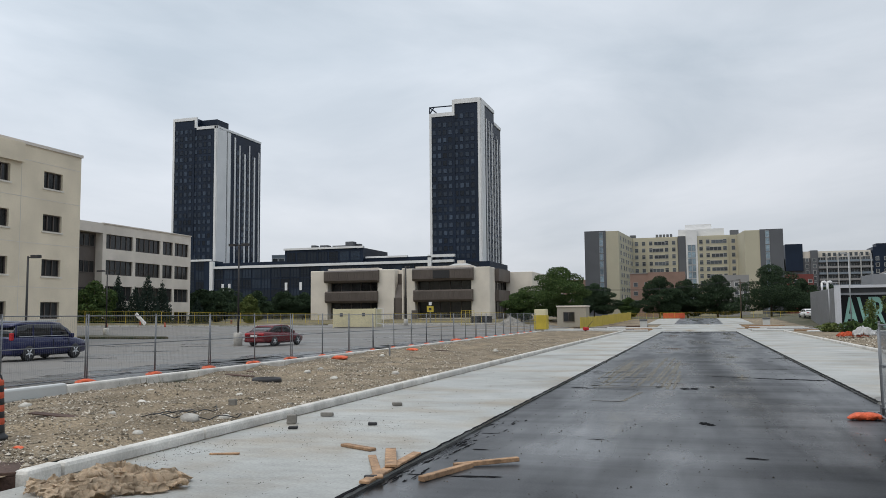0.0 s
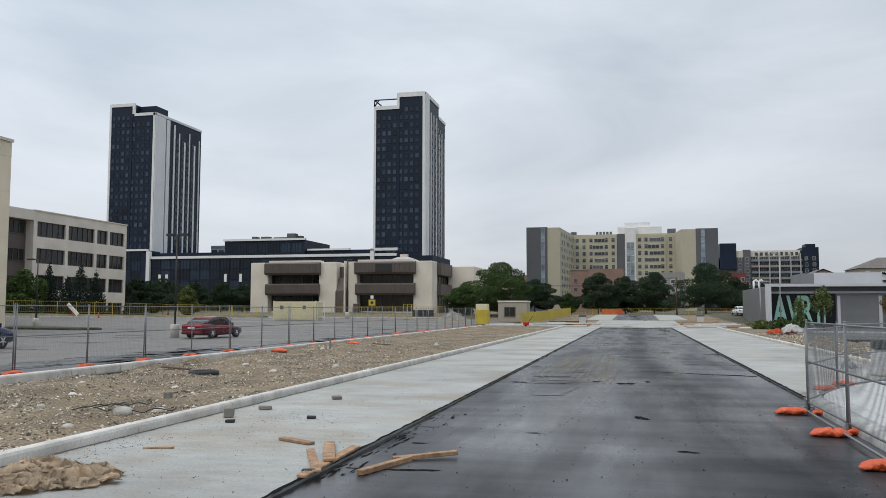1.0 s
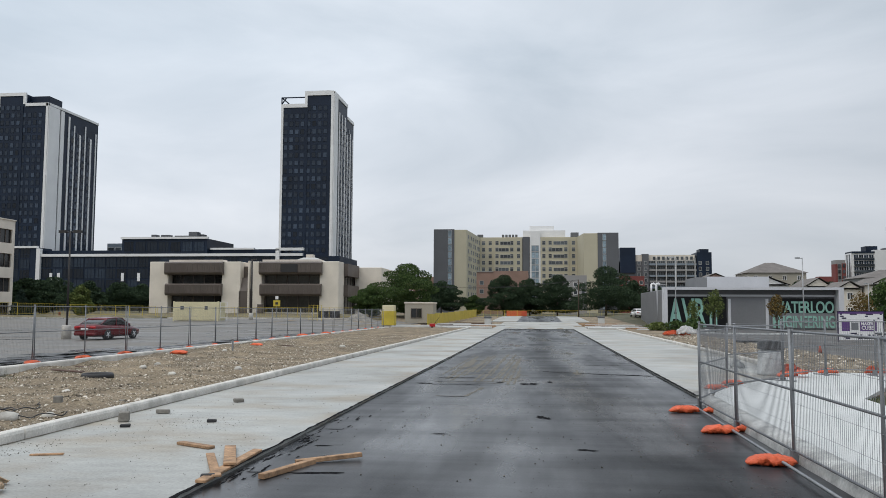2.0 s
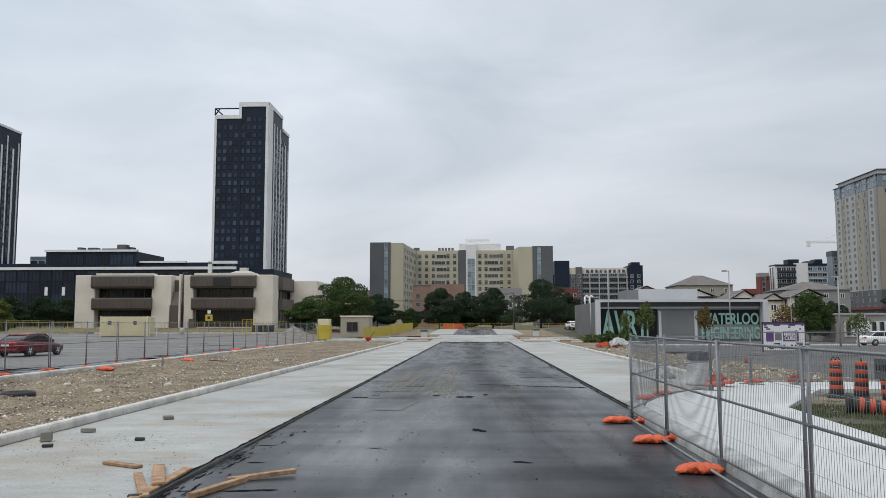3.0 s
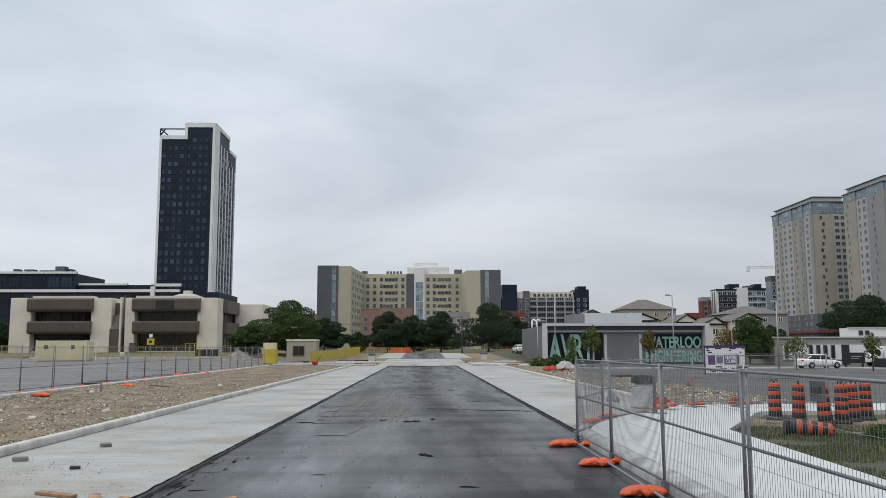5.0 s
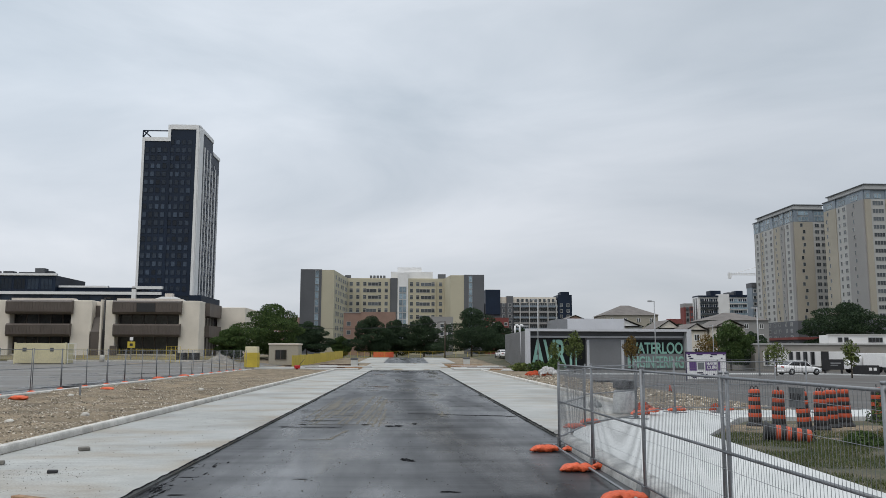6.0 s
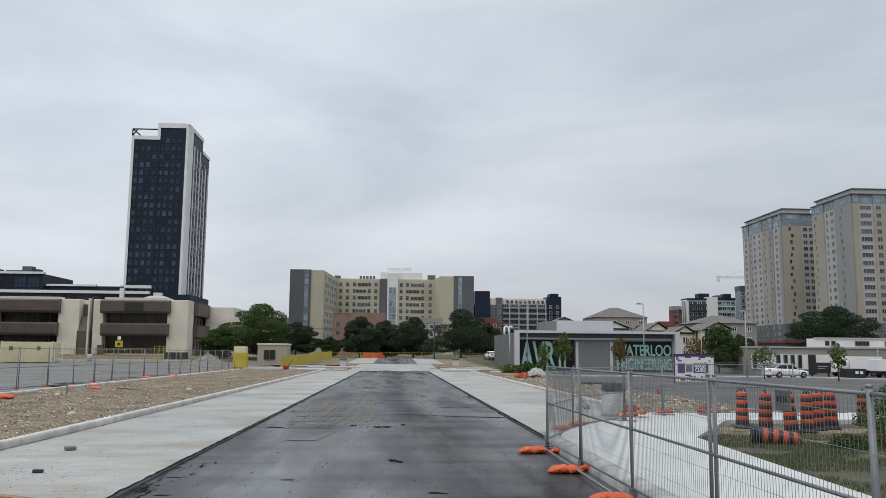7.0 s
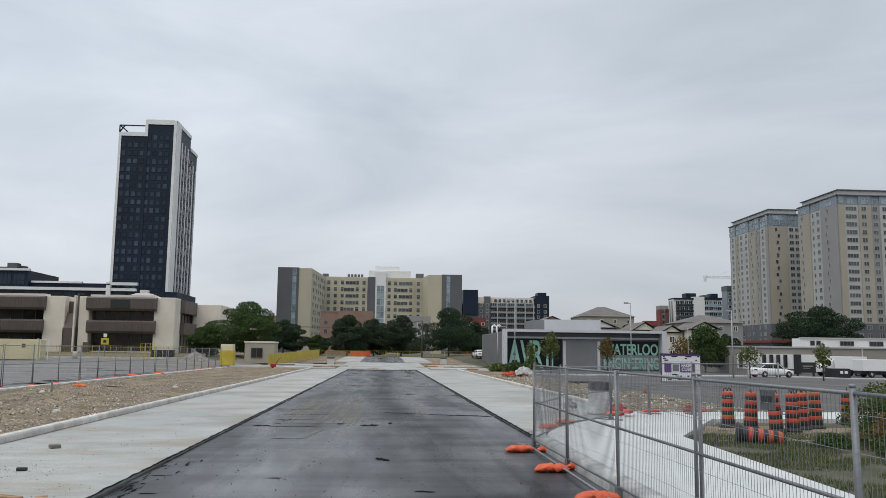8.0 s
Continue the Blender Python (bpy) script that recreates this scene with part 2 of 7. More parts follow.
def asphalt_mat():
    """Fresh black asphalt, wet: smooth damp sheets and duller dry streaks across the way, trees' dark reflection put in
    as a dull band.
    """
    m = bpy.data.materials.new("wet_fresh_asphalt")
    m.use_nodes = True
    n, l = m.node_tree.nodes, m.node_tree.links
    b = n["Principled BSDF"]
    g = n.new("ShaderNodeNewGeometry")

    def noise_node(stretch, scale, detail=4.0):
        mp, t = n.new("ShaderNodeMapping"), n.new("ShaderNodeTexNoise")
        mp.inputs["Scale"].default_value = stretch
        t.inputs["Scale"].default_value, t.inputs["Detail"].default_value = scale, detail
        l.new(g.outputs["Position"], mp.inputs["Vector"])
        l.new(mp.outputs["Vector"], t.inputs["Vector"])
        return t

    def ramp(src, a, b_, lo, hi):
        r = n.new("ShaderNodeMapRange")
        r.inputs["From Min"].default_value, r.inputs["From Max"].default_value = a, b_
        r.inputs["To Min"].default_value, r.inputs["To Max"].default_value = lo, hi
        l.new(src, r.inputs["Value"])
        return r.outputs["Result"]

    def math_node(op, a, c):
        q = n.new("ShaderNodeMath")
        q.operation = op
        for i, v in enumerate((a, c)):
            if isinstance(v, float):
                q.inputs[i].default_value = v
            else:
                l.new(v, q.inputs[i])
        return q.outputs["Value"]

    across = noise_node((0.28, 1.3, 1), 0.55)
    brushed = noise_node((0.22, 3.2, 1), 0.9, 6.0)
    sheet_ = noise_node((0.75, 0.42, 1), 0.5, 6.0)
    patch = noise_node((0.85, 0.13, 1), 0.75, 4.0)
    grit = noise_node((1, 1, 1), 38.0, 5.0)
    tone = math_node("MULTIPLY", ramp(across.outputs["Fac"], 0.3, 0.7, 0.75, 1.35), ramp(grit.outputs["Fac"], 0.3, 0.7, 0.45, 1.55))
    tone = math_node("MULTIPLY", tone, ramp(patch.outputs["Fac"], 0.35, 0.65, 0.7, 1.3))
    tone = math_node("MULTIPLY", tone, ramp(brushed.outputs["Fac"], 0.3, 0.7, 0.7, 1.3))
    tone = math_node("MULTIPLY", tone, ramp(sheet_.outputs["Fac"], 0.42, 0.56, 0.7, 1.3))
    col = n.new("ShaderNodeVectorMath")
    col.operation = "SCALE"
    col.inputs[0].default_value = (0.019, 0.020, 0.022)
    l.new(tone, col.inputs["Scale"])
    l.new(col.outputs["Vector"], b.inputs["Base Color"])
    rough = math_node("ADD", ramp(across.outputs["Fac"], 0.35, 0.65, 0.02, 0.16), ramp(patch.outputs["Fac"], 0.36, 0.62, 0.08, 0.42))
    # wet sheets shine, drier patches less; a sheen-cut band imitates the trees' dark reflection
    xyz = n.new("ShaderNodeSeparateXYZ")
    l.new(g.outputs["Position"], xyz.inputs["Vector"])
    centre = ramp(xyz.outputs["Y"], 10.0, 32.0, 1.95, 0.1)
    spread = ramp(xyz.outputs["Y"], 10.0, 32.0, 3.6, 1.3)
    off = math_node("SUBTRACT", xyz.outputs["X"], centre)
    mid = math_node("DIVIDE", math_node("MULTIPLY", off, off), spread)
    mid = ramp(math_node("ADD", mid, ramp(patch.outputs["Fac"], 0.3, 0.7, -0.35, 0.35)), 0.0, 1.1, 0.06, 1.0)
    # one shallow puddle with a soft rim
    px_, py_ = math_node("SUBTRACT", xyz.outputs["X"], 0.15), math_node("MULTIPLY", math_node("SUBTRACT", xyz.outputs["Y"], 14.2), 0.32)
    pool = math_node("ADD", math_node("MULTIPLY", px_, px_), math_node("MULTIPLY", py_, py_))
    pool = ramp(math_node("ADD", pool, ramp(brushed.outputs["Fac"], 0.3, 0.7, -0.06, 0.10)), 0.0, 0.14, 0.75, 0.0)
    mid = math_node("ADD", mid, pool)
    wet = math_node("MULTIPLY", ramp(patch.outputs["Fac"], 0.36, 0.62, 0.82, 0.46), ramp(across.outputs["Fac"], 0.3, 0.7, 1.05, 0.88))
    wet = math_node("MULTIPLY", wet, ramp(brushed.outputs["Fac"], 0.3, 0.7, 0.76, 1.2))
    wet = math_node("MULTIPLY", wet, ramp(sheet_.outputs["Fac"], 0.43, 0.55, 0.78, 1.14))
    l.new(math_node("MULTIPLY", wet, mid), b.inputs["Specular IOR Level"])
    l.new(rough, b.inputs["Roughness"])
    bp = n.new("ShaderNodeBump")
    bp.inputs["Strength"].default_value, bp.inputs["Distance"].default_value = 0.22, 0.006
    l.new(grit.outputs["Fac"], bp.inputs["Height"])
    l.new(bp.outputs["Normal"], b.inputs["Normal"])
    return m




def concrete_mat():
    """Freshly struck concrete: brush streaks across the way, cloudy drying, damp patches and muddy tints."""
    m = bpy.data.materials.new("fresh_damp_concrete")
    m.use_nodes = True
    n, l = m.node_tree.nodes, m.node_tree.links
    b = n["Principled BSDF"]
    g = n.new("ShaderNodeNewGeometry")

    def layer(stretch, scale, a, c, lo, hi, detail=4.0):
        mp, t, r = n.new("ShaderNodeMapping"), n.new("ShaderNodeTexNoise"), n.new("ShaderNodeMapRange")
        mp.inputs["Scale"].default_value = stretch
        t.inputs["Scale"].default_value, t.inputs["Detail"].default_value = scale, detail
        l.new(g.outputs["Position"], mp.inputs["Vector"])
        l.new(mp.outputs["Vector"], t.inputs["Vector"])
        for k, v in (("From Min", a), ("From Max", c), ("To Min", lo), ("To Max", hi)):
            r.inputs[k].default_value = v
        l.new(t.outputs["Fac"], r.inputs["Value"])
        return r.outputs["Result"]

    def times(a, c):
        q = n.new("ShaderNodeMath")
        q.operation = "MULTIPLY"
        l.new(a, q.inputs[0]), l.new(c, q.inputs[1])
        return q.outputs["Value"]

    tone = times(layer((.18, 2.6, 1), 1.6, .32, .68, .97, 1.035, 8.0), layer((.8, .8, 1), .6, .3, .7, .86, 1.12, 10.0))
    tone = times(tone, layer((.7, 1.6, 1), 3.1, .35, .65, .93, 1.05, 8.0))
    tone = times(tone, layer((.7, .6, 1), .32, .36, .5, .82, 1.0, 8.0))
    tone = times(tone, layer((1, 1, 1), 26, .3, .7, .86, 1.12, 8.0))
    mix = n.new("ShaderNodeMix")
    mix.data_type = "RGBA"
    mix.inputs["A"].default_value, mix.inputs["B"].default_value = (.355, .36, .342, 1), (.295, .262, .21, 1)
    l.new(layer((.6, .8, 1), .7, .46, .66, 0.0, .9, 10.0), mix.inputs["Factor"])
    sc = n.new("ShaderNodeVectorMath")
    sc.operation = "SCALE"
    l.new(mix.outputs["Result"], sc.inputs[0]), l.new(tone, sc.inputs["Scale"])
    l.new(sc.outputs["Vector"], b.inputs["Base Color"])
    l.new(layer((.7, .7, 1), .32, .36, .55, .40, .72, 8.0), b.inputs["Roughness"])
    bp, t2 = n.new("ShaderNodeBump"), n.new("ShaderNodeTexNoise")
    t2.inputs["Scale"].default_value = 40
    l.new(g.outputs["Position"], t2.inputs["Vector"])
    bp.inputs["Strength"].default_value, bp.inputs["Distance"].default_value = .15, .01
    l.new(t2.outputs["Fac"], bp.inputs["Height"])
    l.new(bp.outputs["Normal"], b.inputs["Normal"])
    return m


M["concrete"] = concrete_mat()
M["lowwall"] = mat("drab_industrial_wall", (0.29, 0.272, 0.245), 0.85, var=0.1, scale=0.3, fine=10, grain=0.05, bump=0.1)
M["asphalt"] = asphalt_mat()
M["tar"] = mat("black_tar_stain", (0.007, 0.007, 0.008), 0.8, var=0.3, scale=2, fine=20, spec=0.04)
M["dust"] = mat("drying_mud_film", (0.098, 0.084, 0.058), 0.6, var=0.3, scale=2, fine=20)


# ---- building blocks ----
def gl(y):
    """Height of the ground by the car park: level near by, then a gentle rise."""
    q = min(1, max(0, (y - 65) / 95))
    return 1.4 * q * q * (3 - 2 * q)


def gz(y):
    """Height of the ground along the road, which rises later and less."""
    q = min(1, max(0, (y - 84) / 86))
    return .86 * q * q * (3 - 2 * q)


def ease(v):
    v = min(1, max(0, v))
    return v * v * (3 - 2 * v)


def hz(x, y):
    """Height of the ground with the lower yards to the east."""
    east = -.4 * ease((y - 65) / 35) * (1 - ease((y - 125) / 35)) + 1.4 * ease((y - 125) / 35)
    east -= .25 * ease((x - 42) / 10) * ease((y - 60) / 40) * (1 - ease((y - 112) / 20))
    base = gl(y) + ease((x + 24) / 9) * (gz(y) - gl(y))
    return base + ease((x - 12) / 6) * (east - base)


def box(bm, x0, x1, y0, y1, z0, z1, mi=0):
    v = [bm.verts.new((x, y, z)) for z in (z0, z1) for y in (y0, y1) for x in (x0, x1)]
    for q in ((0, 2, 3, 1), (4, 5, 7, 6), (0, 1, 5, 4), (2, 6, 7, 3), (0, 4, 6, 2), (1, 3, 7, 5)):
        bm.faces.new([v[i] for i in q]).material_index = mi
    return v


def boxes(*rows):
    bm = bmesh.new()
    for r in rows:
        box(bm, *r)
    return bm


def soft_box(x0, x1, y0, y1, z0, z1, r=0.02, seg=2):
    bm = boxes((x0, x1, y0, y1, z0, z1))
    bmesh.ops.bevel(bm, geom=bm.edges[:], offset=r, segments=seg, affect="EDGES", profile=0.5)
    return bm


def tube(bm, a, b, r0, r1=None, n=8, caps=True, mi=0):
    """A round bar from a to b."""
    a, b = Vector(a), Vector(b)
    r1 = r0 if r1 is None else r1
    q = (b - a).to_track_quat("Z", "Y")
    ring = []
    for p, r in ((a, r0), (b, r1)):
        ring.append([bm.verts.new(p + q @ Vector((r * math.cos(2 * math.pi * i / n), r * math.sin(2 * math.pi * i / n), 0))) for i in range(n)])
    for i in range(n):
        j = (i + 1) % n
        f = bm.faces.new((ring[0][i], ring[0][j], ring[1][j], ring[1][i]))
        f.material_index, f.smooth = mi, n > 5
    if caps:
        bm.faces.new(ring[0][::-1]).material_index = mi
        bm.faces.new(ring[1]).material_index = mi


def sweep(bm, pts, r, n=5):
    """One bent bar through the points."""
    pts = [Vector(p) for p in pts]
    rings = []
    for k, p in enumerate(pts):
        q = (pts[min(k + 1, len(pts) - 1)] - pts[max(k - 1, 0)]).to_track_quat("Z", "Y")
        rings.append([bm.verts.new(p + q @ Vector((r * math.cos(2 * math.pi * i / n), r * math.sin(2 * math.pi * i / n), 0))) for i in range(n)])
    for a, b in zip(rings, rings[1:]):
        for i in range(n):
            bm.faces.new((a[i], a[(i + 1) % n], b[(i + 1) % n], b[i])).smooth = True
    bm.faces.new(rings[0][::-1]), bm.faces.new(rings[-1])


def lathe(bm, prof, n=20, mi=0, at=(0, 0, 0), cycle=None):
    """A turned body: prof is (radius, height) from the bottom up."""
    rings = [[bm.verts.new((at[0] + r * math.cos(2 * math.pi * i / n), at[1] + r * math.sin(2 * math.pi * i / n), at[2] + z)) for i in range(n)] for r, z in prof]
    for k, (a, b) in enumerate(zip(rings, rings[1:])):
        for i in range(n):
            j = (i + 1) % n
            f = bm.faces.new((a[i], a[j], b[j], b[i]))
            f.material_index, f.smooth = cycle[k] if cycle else mi, True
    bm.faces.new(rings[0][::-1]).material_index = mi
    bm.faces.new(rings[-1]).material_index = mi


def mesh_of(name, bm, *mats):
    me = bpy.data.meshes.new(name)
    bm.normal_update()
    bm.to_mesh(me)
    bm.free()
    for m in mats:
        me.materials.append(m)
    return me


SPLIT = {"wall", "pillar", "white_panel", "brick_panel", "crown", "cornice", "cladding", "slat", "roof_edge", "wing", "stair_tower", "bay", "roof_unit", "parapet", "base_wall", "portal_frame",
         "white_frame", "roof_plant", "door_frame", "roof_hatch", "frame", "base", "door_line", "upper_block", "scaffold", "joint"}


def part(name, bm, material, parent, label="", at=None, kind=""):
    """One mesh under a thing or a part; bm may be a mesh that is shared. Loose pieces of the names in SPLIT become parts of their own."""
    if name in SPLIT and isinstance(bm, bmesh.types.BMesh):
        todo, made = set(bm.verts), None
        while todo:
            seed = todo.pop()
            isle, edge = {seed}, [seed]
            while edge:
                for e in edge.pop().link_edges:
                    for v in e.verts:
                        if v not in isle:
                            isle.add(v), edge.append(v)
            todo -= isle
            piece, twin = bmesh.new(), {}
            for f in bm.faces:
                if f.verts[0] in isle:
                    for v in f.verts:
                        if v not in twin:
                            twin[v] = piece.verts.new(v.co)
                    piece.faces.new([twin[v] for v in f.verts]).material_index = f.material_index
            me = mesh_of(name, piece, *(material if isinstance(material, (tuple, list)) else (material,)))
            made = part(name, me, None, parent, label, at, kind)
        bm.free()
        return made
    me = bm if isinstance(bm, bpy.types.Mesh) else mesh_of(name, bm, *(material if isinstance(material, (tuple, list)) else (material,)))
    ob = new(name, me)
    ob.parent = parent
    if at is not None:
        ob.matrix_basis = at if isinstance(at, Matrix) else Matrix.Translation(at)
    if me.name in PANES:
        pane = new("pane", PANES[me.name])
        pane.parent = ob
    return tagged(ob, label=label, kind=kind)


def thing(name, at, label, category, group="", kind=""):
    ob = new(name)
    ob.empty_display_size = 0.2
    ob.matrix_basis = at if isinstance(at, Matrix) else Matrix.Translation(at)
    return tagged(ob, label, category, group, kind)


def solid(name, bm, material, label, category, group="", kind="", at=None):
    ob = new(name, mesh_of(name, bm, *(material if isinstance(material, (tuple, list)) else (material,))))
    if at is not None:
        ob.matrix_basis = at if isinstance(at, Matrix) else Matrix.Translation(at)
    return tagged(ob, label, category, group, kind)


def sheet(x0, x1, ys, up, nx=1, thick=0.0, rough=0.0, freq=0.6, xs=None):
    """A strip of ground that follows the rise; rough adds uneven relief."""
    bm = bmesh.new()
    grid = []
    for y in ys:
        row = []
        for x in xs or [x0 + (x1 - x0) * i / nx for i in range(nx + 1)]:
            z = hz(x, y) + up
            if rough:
                z += rough * noise.fractal(Vector((x * freq, y * freq, 0.3)), 1.0, 2.0, 4)
            row.append(bm.verts.new((x, y, z)))
        grid.append(row)
    for a, b in zip(grid, grid[1:]):
        for i in range(len(a) - 1):
            bm.faces.new((a[i], a[i + 1], b[i + 1], b[i])).smooth = bool(rough or xs)
    if thick:
        rim = [e for e in bm.edges if e.is_boundary]
        ex = bmesh.ops.extrude_edge_only(bm, edges=rim)
        bmesh.ops.translate(bm, verts=[v for v in ex["geom"] if isinstance(v, bmesh.types.BMVert)], vec=(0, 0, -thick))
        bmesh.ops.recalc_face_normals(bm, faces=bm.faces[:])
    return bm


def steps(a, b, d):
    n = max(1, round((b - a) / d))
    return [a + (b - a) * i / n for i in range(n + 1)]


def holed_wall(bm, u0, u1, z0, z1, holes, depth, mi=0):
    """A wall in the xz plane at y = 0 that faces -y, with openings (u0, u1, z0, z1) that go depth deep."""
    us = sorted({u0, u1, *[h[0] for h in holes], *[h[1] for h in holes]})
    zs = sorted({z0, z1, *[h[2] for h in holes], *[h[3] for h in holes]})
    for a, b in zip(us, us[1:]):
        for c, d in zip(zs, zs[1:]):
            mu, mz = (a + b) / 2, (c + d) / 2
            if any(h[0] < mu < h[1] and h[2] < mz < h[3] for h in holes):
                continue
            bm.faces.new([bm.verts.new(p) for p in ((a, 0, c), (b, 0, c), (b, 0, d), (a, 0, d))]).material_index = mi
    for a, b, c, d in holes:
        for q in (((a, 0, c), (a, depth, c), (b, depth, c), (b, 0, c)), ((a, 0, d), (b, 0, d), (b, depth, d), (a, depth, d)),
                  ((a, 0, c), (a, 0, d), (a, depth, d), (a, depth, c)), ((b, 0, c), (b, depth, c), (b, depth, d), (b, 0, d))):
            bm.faces.new([bm.verts.new(p) for p in q]).material_index = mi


PANES = {}


def window_mesh(name, w, h, frame_mat, glass_mat, t=0.06, d=0.1, bars=1, rails=()):
    """The frame of a window that faces -y, standing on z = 0 and centred on x = 0; its pane is kept for part()."""
    bm, got = bmesh.new(), {}

    def v(x, y, z):
        k = (round(x, 4), round(y, 4), round(z, 4))
        if k not in got:
            got[k] = bm.verts.new(k)
        return got[k]

    def lines(a, b, mids):
        row = [a, a + t]
        for m in mids:
            row += [m - t / 2, m + t / 2]
        return row + [b - t, b]

    xs = lines(-w / 2, w / 2, [-w / 2 + w * i / bars for i in range(1, bars)])
    zs = lines(0, h, rails)
    for i, (x0, x1) in enumerate(zip(xs, xs[1:])):
        for k, (z0, z1) in enumerate(zip(zs, zs[1:])):
            c = ((x0, z0), (x1, z0), (x1, z1), (x0, z1))
            if i % 2 and k % 2:
                for (xa, za), (xb, zb) in zip(c, c[1:] + c[:1]):
                    bm.faces.new((v(xa, -d, za), v(xa, 0, za), v(xb, 0, zb), v(xb, -d, zb)))
            else:
                bm.faces.new([v(x, -d, z) for x, z in c])
    edge = ((-w / 2, 0), (w / 2, 0), (w / 2, h), (-w / 2, h))
    for (xa, za), (xb, zb) in zip(edge, edge[1:] + edge[:1]):
        bm.faces.new((v(xa, 0, za), v(xb, 0, zb), v(xb, -d, zb), v(xa, -d, za)))
    me = mesh_of(name, bm, frame_mat)
    PANES[me.name] = mesh_of("pane", boxes((-w / 2 + t, w / 2 - t, -d * 0.3, -0.005, t, h - t)), glass_mat)
    return me


FACE_EAST, FACE_WEST = 90, -90    # turns a wall that faces -y towards +x or -x

# ---- ground, road, kerbs ----
gy = [-300, -60, -20] + steps(0, 170, 5) + [220, 320, 600, 1200, 2600]
ground = solid("ground", sheet(-2200, 2200, gy, -0.10, xs=[-2200, -1000, -400, -200, -100, -60, -30, -24, -21, -18, -15, -10, 0, 8, 12, 13, 14, 15, 16, 17, 18, 25, 34, 42, 44, 46, 48, 50, 52, 75, 110, 200, 500, 1200, 2200]), M["grass"], "patchy grass and bare soil under the whole site", "ground", kind="structure")
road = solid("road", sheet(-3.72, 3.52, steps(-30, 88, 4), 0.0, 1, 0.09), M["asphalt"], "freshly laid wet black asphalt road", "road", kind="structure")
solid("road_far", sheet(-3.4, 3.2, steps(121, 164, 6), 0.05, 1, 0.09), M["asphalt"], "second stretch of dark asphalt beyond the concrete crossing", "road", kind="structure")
solid("verge_far", sheet(-34, 13, steps(88, 165, 2), -.03, 40, 0.15, rough=.10, freq=.4), M["soil"], "bare soil round the crossing", "verge", kind="structure")
solid("pavement_crossing", sheet(-5.2, 5.2, steps(88, 121, 3), 0.02, 6, 0.16), M["concrete"], "pale concrete crossing at the end of the new asphalt", "pavement", kind="structure")
strip_w = solid("pavement_west", sheet(-7.5, -3.72, steps(-12, 88, 4), 0.045, 2, 0.14), M["concrete"], "smooth damp concrete strip beside the asphalt", "pavement", kind="structure")
strip_e = solid("pavement_east", sheet(3.52, 7.9, steps(19.3, 88, 4), 0.045, 2, 0.14), M["concrete"], "smooth damp concrete strip beside the asphalt", "pavement", kind="structure")
solid("pavement_far_west", sheet(-7.2, -3.4, steps(121, 164, 6), 0.07, 1, 0.18), M["concrete"], "pale concrete strip of the far road stretch", "pavement", kind="structure")
solid("pavement_far_east", sheet(3.2, 7.2, steps(121, 164, 6), 0.07, 1, 0.18), M["concrete"], "pale concrete strip of the far road stretch", "pavement", kind="structure")
def verge_z(x, y):
    """Height of the stony verge's uneven surface, washed out along the car park's kerb."""
    wash = .16 * ease((-14.2 - x) / 1.6) * (1 - ease((y - 20) / 16))
    return hz(x, y) + .09 - wash + .13 * noise.fractal(Vector((x * .55, y * .55, 0.3)), 1.0, 2.0, 4)


bm = sheet(-16.3, -7.7, steps(-12, 88, 0.5), 0.0, 20)
for v in bm.verts:
    v.co.z = verge_z(v.co.x, v.co.y)
for f in bm.faces:
    f.smooth = True
solid("verge_west", bm, M["soil"], "stony bare soil verge between kerb and car park", "verge", kind="structure")
solid("verge_east", sheet(8.1, 13.0, steps(27, 88, 0.8), 0.07, 10, 0.15, rough=0.05), M["soil"], "stony bare soil verge with construction litter", "verge", kind="structure")
solid("parking_lot", sheet(-75, -16.4, steps(-25, 112, 4), 0.0, 6, 0.05, xs=[-75, -60, -45, -30, -24, -21, -18, -16.4]), M["lot"], "worn grey asphalt car park with wet patches", "car park", kind="structure")
solid("side_road", sheet(13.0, 75, steps(27, 117, 2.5), -0.02, 62, 0.05), M["sideroad"], "worn grey asphalt side road", "road", kind="structure")


def kerb_profile(length, w=0.19, h=0.16, r=0.055):
    bm = soft_box(-w, 0, 0.004, length - 0.004, -0.1, h, r, 2)
    for f in bm.faces:
        f.smooth = False
    return bm


def kerb_line(name, x, y0, y1, label, seg=3.0, up=0.045, w=0.19, h=0.16, fresh=0):
    k = thing(name, (x, 0, 0), label, "kerb", kind="structure")
    me = mesh_of("kerb_stone", kerb_profile(seg, w, h), M["kerb"])
    new_me = mesh_of("kerb_stone", kerb_profile(seg, w, h + .05), M["walk"]) if fresh else me
    n = int((y1 - y0) / seg)
    for i in range(n):
        y = y0 + i * seg
        part("kerb_stone", me if i >= fresh else new_me, None, k, at=pose(random.uniform(-.006, .006), y, hz(x, y) + up, math.degrees(math.atan2(hz(x, y + seg) - hz(x, y), seg))))
    return k


kerb_line("kerb_west", -7.5, 8.3, 88, "cast concrete kerb along the soil verge")
kerb_line("kerb_lot", -16.2, -9, 88, "concrete kerb along the car park, its first stones newly cast", up=0.0, w=0.24, h=0.19, fresh=9)
kerb_line("kerb_east", 8.1, 27, 88, "cast concrete kerb along the soil verge", up=0.03)

# sidewalk behind the fence: slabs with tooled joints, a rounded thick edge on the road side
walk_east = thing("sidewalk", (0, 0, 0), "bright new white concrete sidewalk slabs", "sidewalk", kind="structure")


